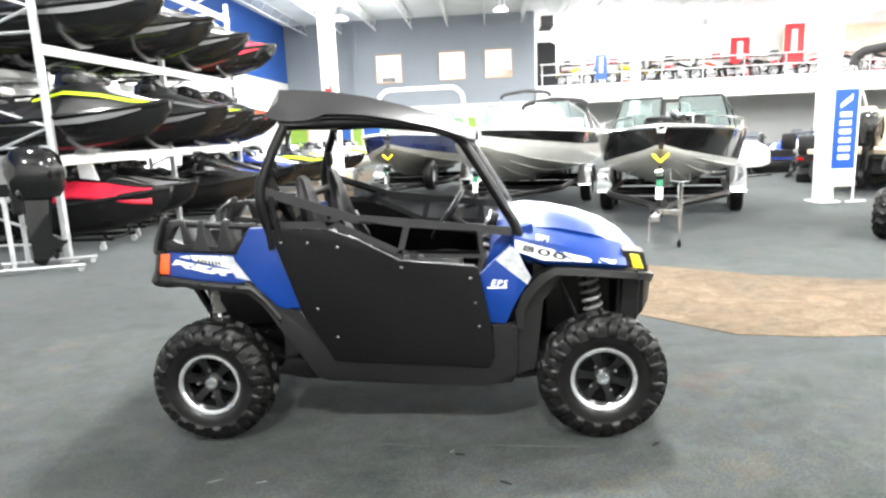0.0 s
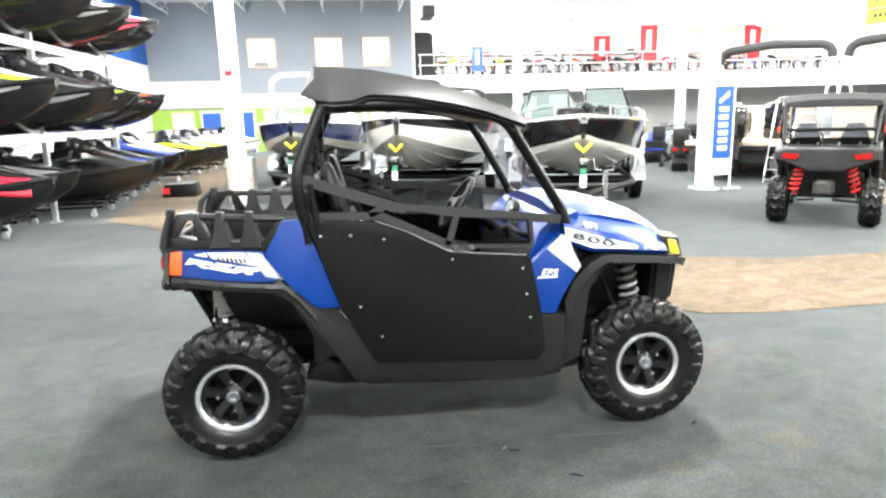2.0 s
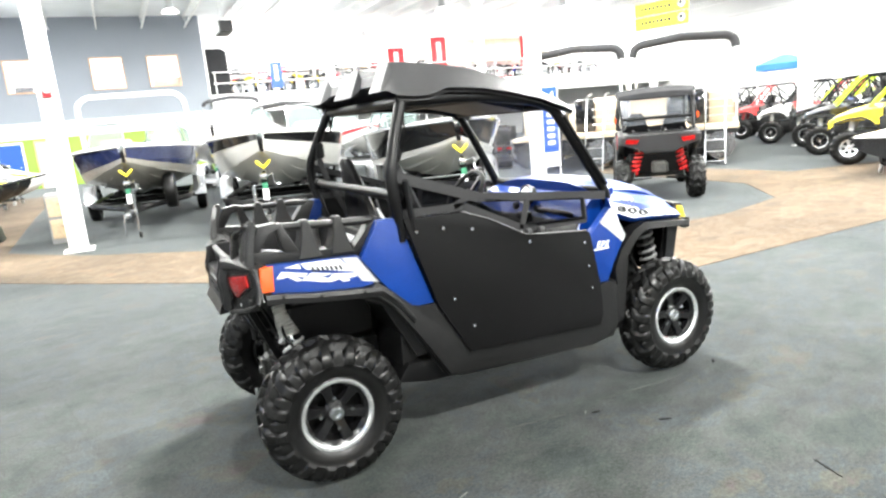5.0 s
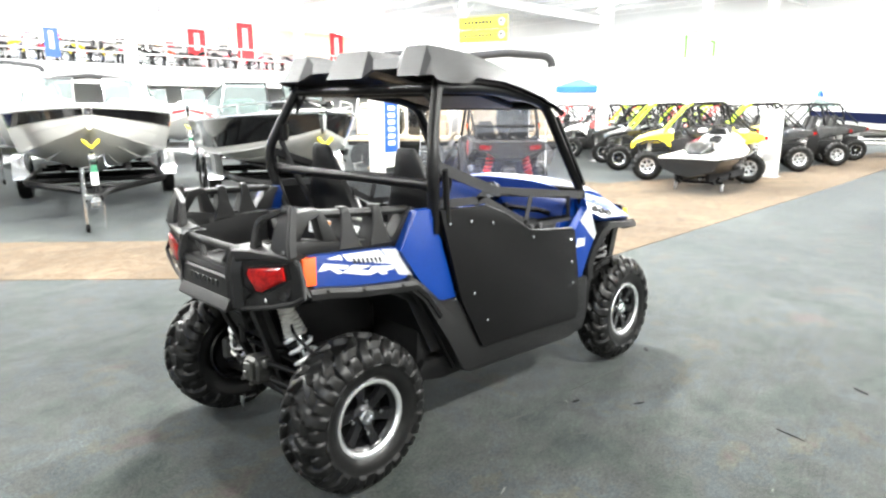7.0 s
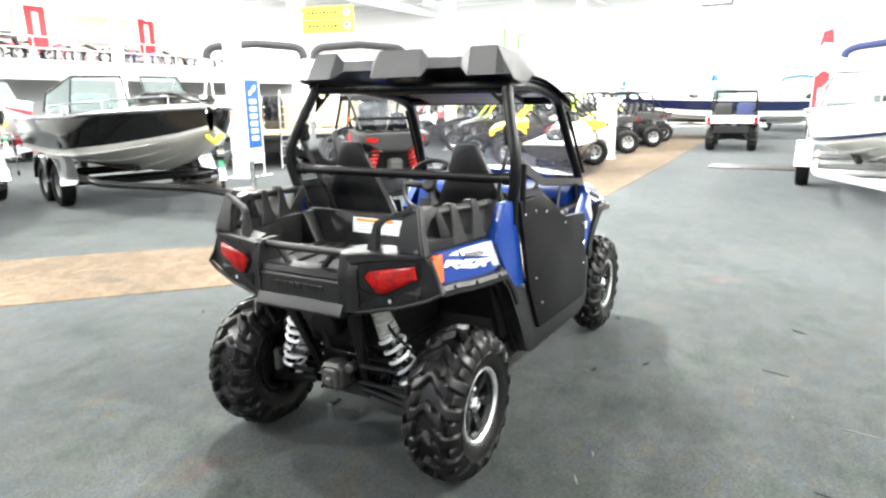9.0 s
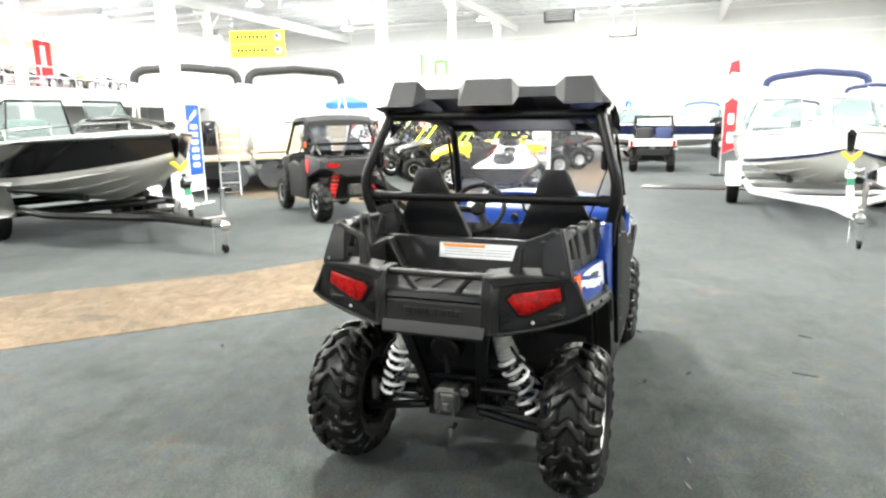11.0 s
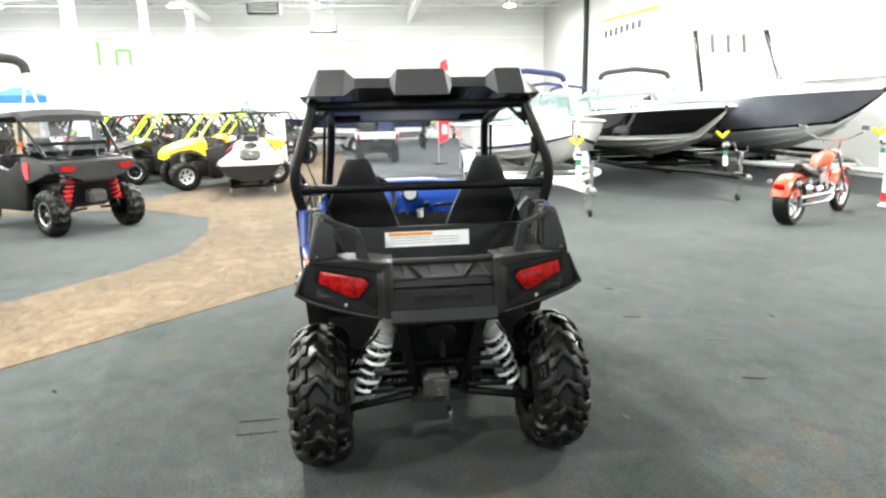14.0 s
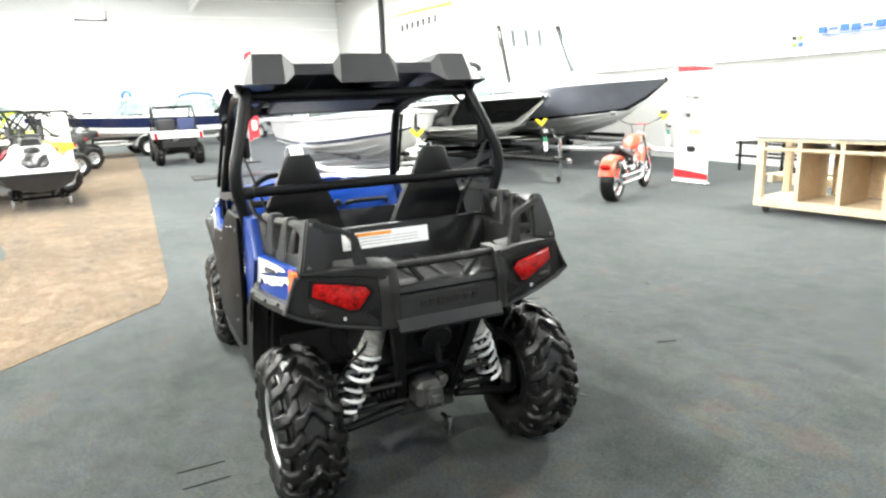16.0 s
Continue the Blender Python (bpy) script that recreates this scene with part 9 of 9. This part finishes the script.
# ramp plate on the carpet, pallets by the wall, small litter
bm = B()
prism(bm, [(11.6, -2.4), (12.5, -2.4), (12.5, -0.1), (11.6, -0.1)], 0.0, 0.02, "z", 0.006)
solid("floor_plate", bm, BLACK_PLASTIC, "flat dark cable ramp lying on the carpet", "ramp")
for i, (x, y) in enumerate(((3.4, -8.9), (1.9, -8.8))):
    pl = thing("pallet", "low wooden pallet by the white wall", "pallet", pose(x, y, 0, 0, 0, 4 * i), "pallets")
    for k in range(5):
        bm = B()
        box(bm, (0, -0.4 + k * 0.2, 0.13), (1.1, 0.12, 0.02), 0.003)
        part("slat", bm, PLYWOOD, pl)
    for sx in (-0.45, 0, 0.45):
        bm = B()
        box(bm, (sx, 0, 0.06), (0.09, 0.92, 0.12), 0.003)
        part("stringer", bm, PINE, pl)
    bx = thing("boxed_motor", "small trolley with metal parts on the pallet", "trolley", pose(x, y, 0.142))
    bm = B()
    box(bm, (-0.1, 0, 0.16), (0.6, 0.4, 0.30), 0.05, seg=2)
    part("body", bm, GALV, bx)
    bm = B()
    tube(bm, [(0.2, -0.2, 0.0), (0.35, -0.2, 0.45), (0.35, 0.2, 0.45), (0.2, 0.2, 0.0)], 0.02, 6, 0.05)
    part("handle", bm, FRAME_BLACK, bx)

fl = thing("feather_flag", "tall red feather flag with white marks on a pole", "flag", pose(15.4, -2.12, 0, 0, 0, -80) @ Matrix.Diagonal((0.85, 1, 1.28, 1)))
bm = B()
tube(bm, [(-0.22, 0, 0.03), (-0.22, 0, 1.9), (-0.12, 0, 2.35), (0.12, 0, 2.45)], 0.015, 6, 0.2)
part("pole", bm, GALV, fl)
bm = B()
prism(bm, [(-0.21, 0.45), (0.16, 0.55), (0.20, 2.1), (0.14, 2.38), (-0.10, 2.33), (-0.20, 1.9)], -0.004, 0.004, "y")
cl = part("cloth", bm, PAPER, fl, "white flag cloth with red ends")
for poly in ([(-0.19, 2.0), (-0.05, 2.12), (0.195, 2.10), (0.135, 2.37), (-0.095, 2.32)], [(-0.205, 0.46), (0.155, 0.56), (0.178, 1.55), (0.0, 1.62), (-0.203, 1.50)]):
    bm = B()
    prism(bm, poly, -0.0075, -0.0045, "y")
    rd = part("red_field", bm, SIGN_RED, cl)
for z in (0.80, 1.18):
    bm = B()
    box(bm, (0.0, -0.0095, z), (0.18, 0.003, 0.22), 0.03)
    part("white_mark", bm, PAPER, cl)
bm = B()
box(bm, (-0.22, 0, 0.015), (0.45, 0.45, 0.03), 0.006)
part("base", bm, FRAME_BLACK, fl)
tent = thing("canopy_tent", "small blue canopy on four white posts", "canopy", pose(18.4, 11.0, 0, 0, 0, 25))
bm = B()
loft(bm, [[(-0.75, -0.75, 2.08), (0.75, -0.75, 2.08), (0.75, 0.75, 2.08), (-0.75, 0.75, 2.08)], [(-0.75, -0.75, 2.28), (0.75, -0.75, 2.28), (0.75, 0.75, 2.28), (-0.75, 0.75, 2.28)], [(-0.1, -0.1, 2.55), (0.1, -0.1, 2.55), (0.1, 0.1, 2.55), (-0.1, 0.1, 2.55)]])
part("canopy", bm, CANVAS_BLUE, tent)
for sx in (-0.7, 0.7):
    for sy in (-0.7, 0.7):
        part("post", tube(B(), [(sx, sy, 0), (sx, sy, 2.1)], 0.02, 6), STEEL_WHITE, tent)


# scraps and cuts on the carpet
def scrap(x, y, long, wide, turn, mat, name, label, category):
    """Thin uneven sliver lying flat."""
    bm = B()
    r = random.Random(int(x * 100) * 7 + int(y * 100))
    n = 7
    up = [(long * (i / (n - 1) - 0.5), wide / 2 * (0.35 + 0.65 * math.sin(math.pi * i / (n - 1))) * r.uniform(0.6, 1.2)) for i in range(n)]
    dn = [(px, -py * r.uniform(0.5, 1.0)) for px, py in up[::-1]]
    prism(bm, up + dn, 0.0, 0.003, "z")
    solid(name, bm, mat, label, category, group="scraps on the carpet", m=pose(x, y, 0.0005, 0, 0, turn))


TEAR, DARK_TEAR = ("carpet_tear", "small dark tear in the carpet pile", "carpet tear"), ("carpet_tear", "thin dark slit in the carpet", "carpet tear")
CHIP = ("lint_scrap", "tiny pale lint scrap on the carpet", "scrap")
SLIT = ("carpet_seam", "thin grey seam in the carpet", "carpet seam")
LINT = material("pale_lint", (0.13, 0.13, 0.125), 0.9, var=0.3, fine=200, spec=0.0)
TORN = material("torn_carpet", (0.020, 0.020, 0.020), 0.95, var=0.3, fine=200, spec=0.0)
SEAM = material("grey_seam", (0.075, 0.078, 0.075), 0.9, var=0.3, fine=200, spec=0.0)
for x, y, lg, wd, tn, mt, tag in ((0.51, -2.69, 0.05, 0.014, 20, TORN, TEAR), (0.68, -1.67, 0.14, 0.010, 75, TORN, DARK_TEAR), (-0.50, -1.90, 0.13, 0.014, 75, TORN, DARK_TEAR), (0.0, 2.14, 0.07, 0.018, 40, TORN, TEAR),
                                  (0.49, -1.0, 0.06, 0.018, -30, TORN, TEAR), (1.46, -1.79, 0.09, 0.020, 60, TORN, TEAR), (0.28, -0.75, 0.05, 0.016, -10, TORN, TEAR), (1.22, -0.66, 0.05, 0.016, 40, TORN, TEAR), (-0.61, 0.49, 0.04, 0.010, 20, TORN, TEAR),
                                  (-0.705, 0.88, 0.20, 0.008, 92, TORN, DARK_TEAR), (-0.565, 0.89, 0.20, 0.007, 91, TORN, DARK_TEAR), (0.15, -1.76, 0.022, 0.008, 10, LINT, CHIP), (0.24, -0.72, 0.03, 0.010, 50, LINT, CHIP), (-0.61, -0.99, 0.05, 0.010, 20, LINT, CHIP),
                                  (-0.83, -0.98, 0.07, 0.010, 28, LINT, CHIP), (0.12, -2.05, 0.17, 0.010, 82, LINT, CHIP), (-0.03, -0.65, 0.36, 0.006, -9, SEAM, SLIT), (0.66, -0.675, 0.57, 0.007, -3, SEAM, SLIT), (-0.34, 0.82, 0.50, 0.004, 8, SEAM, SLIT)):
    scrap(x, y, lg, wd, tn, mt, *tag)
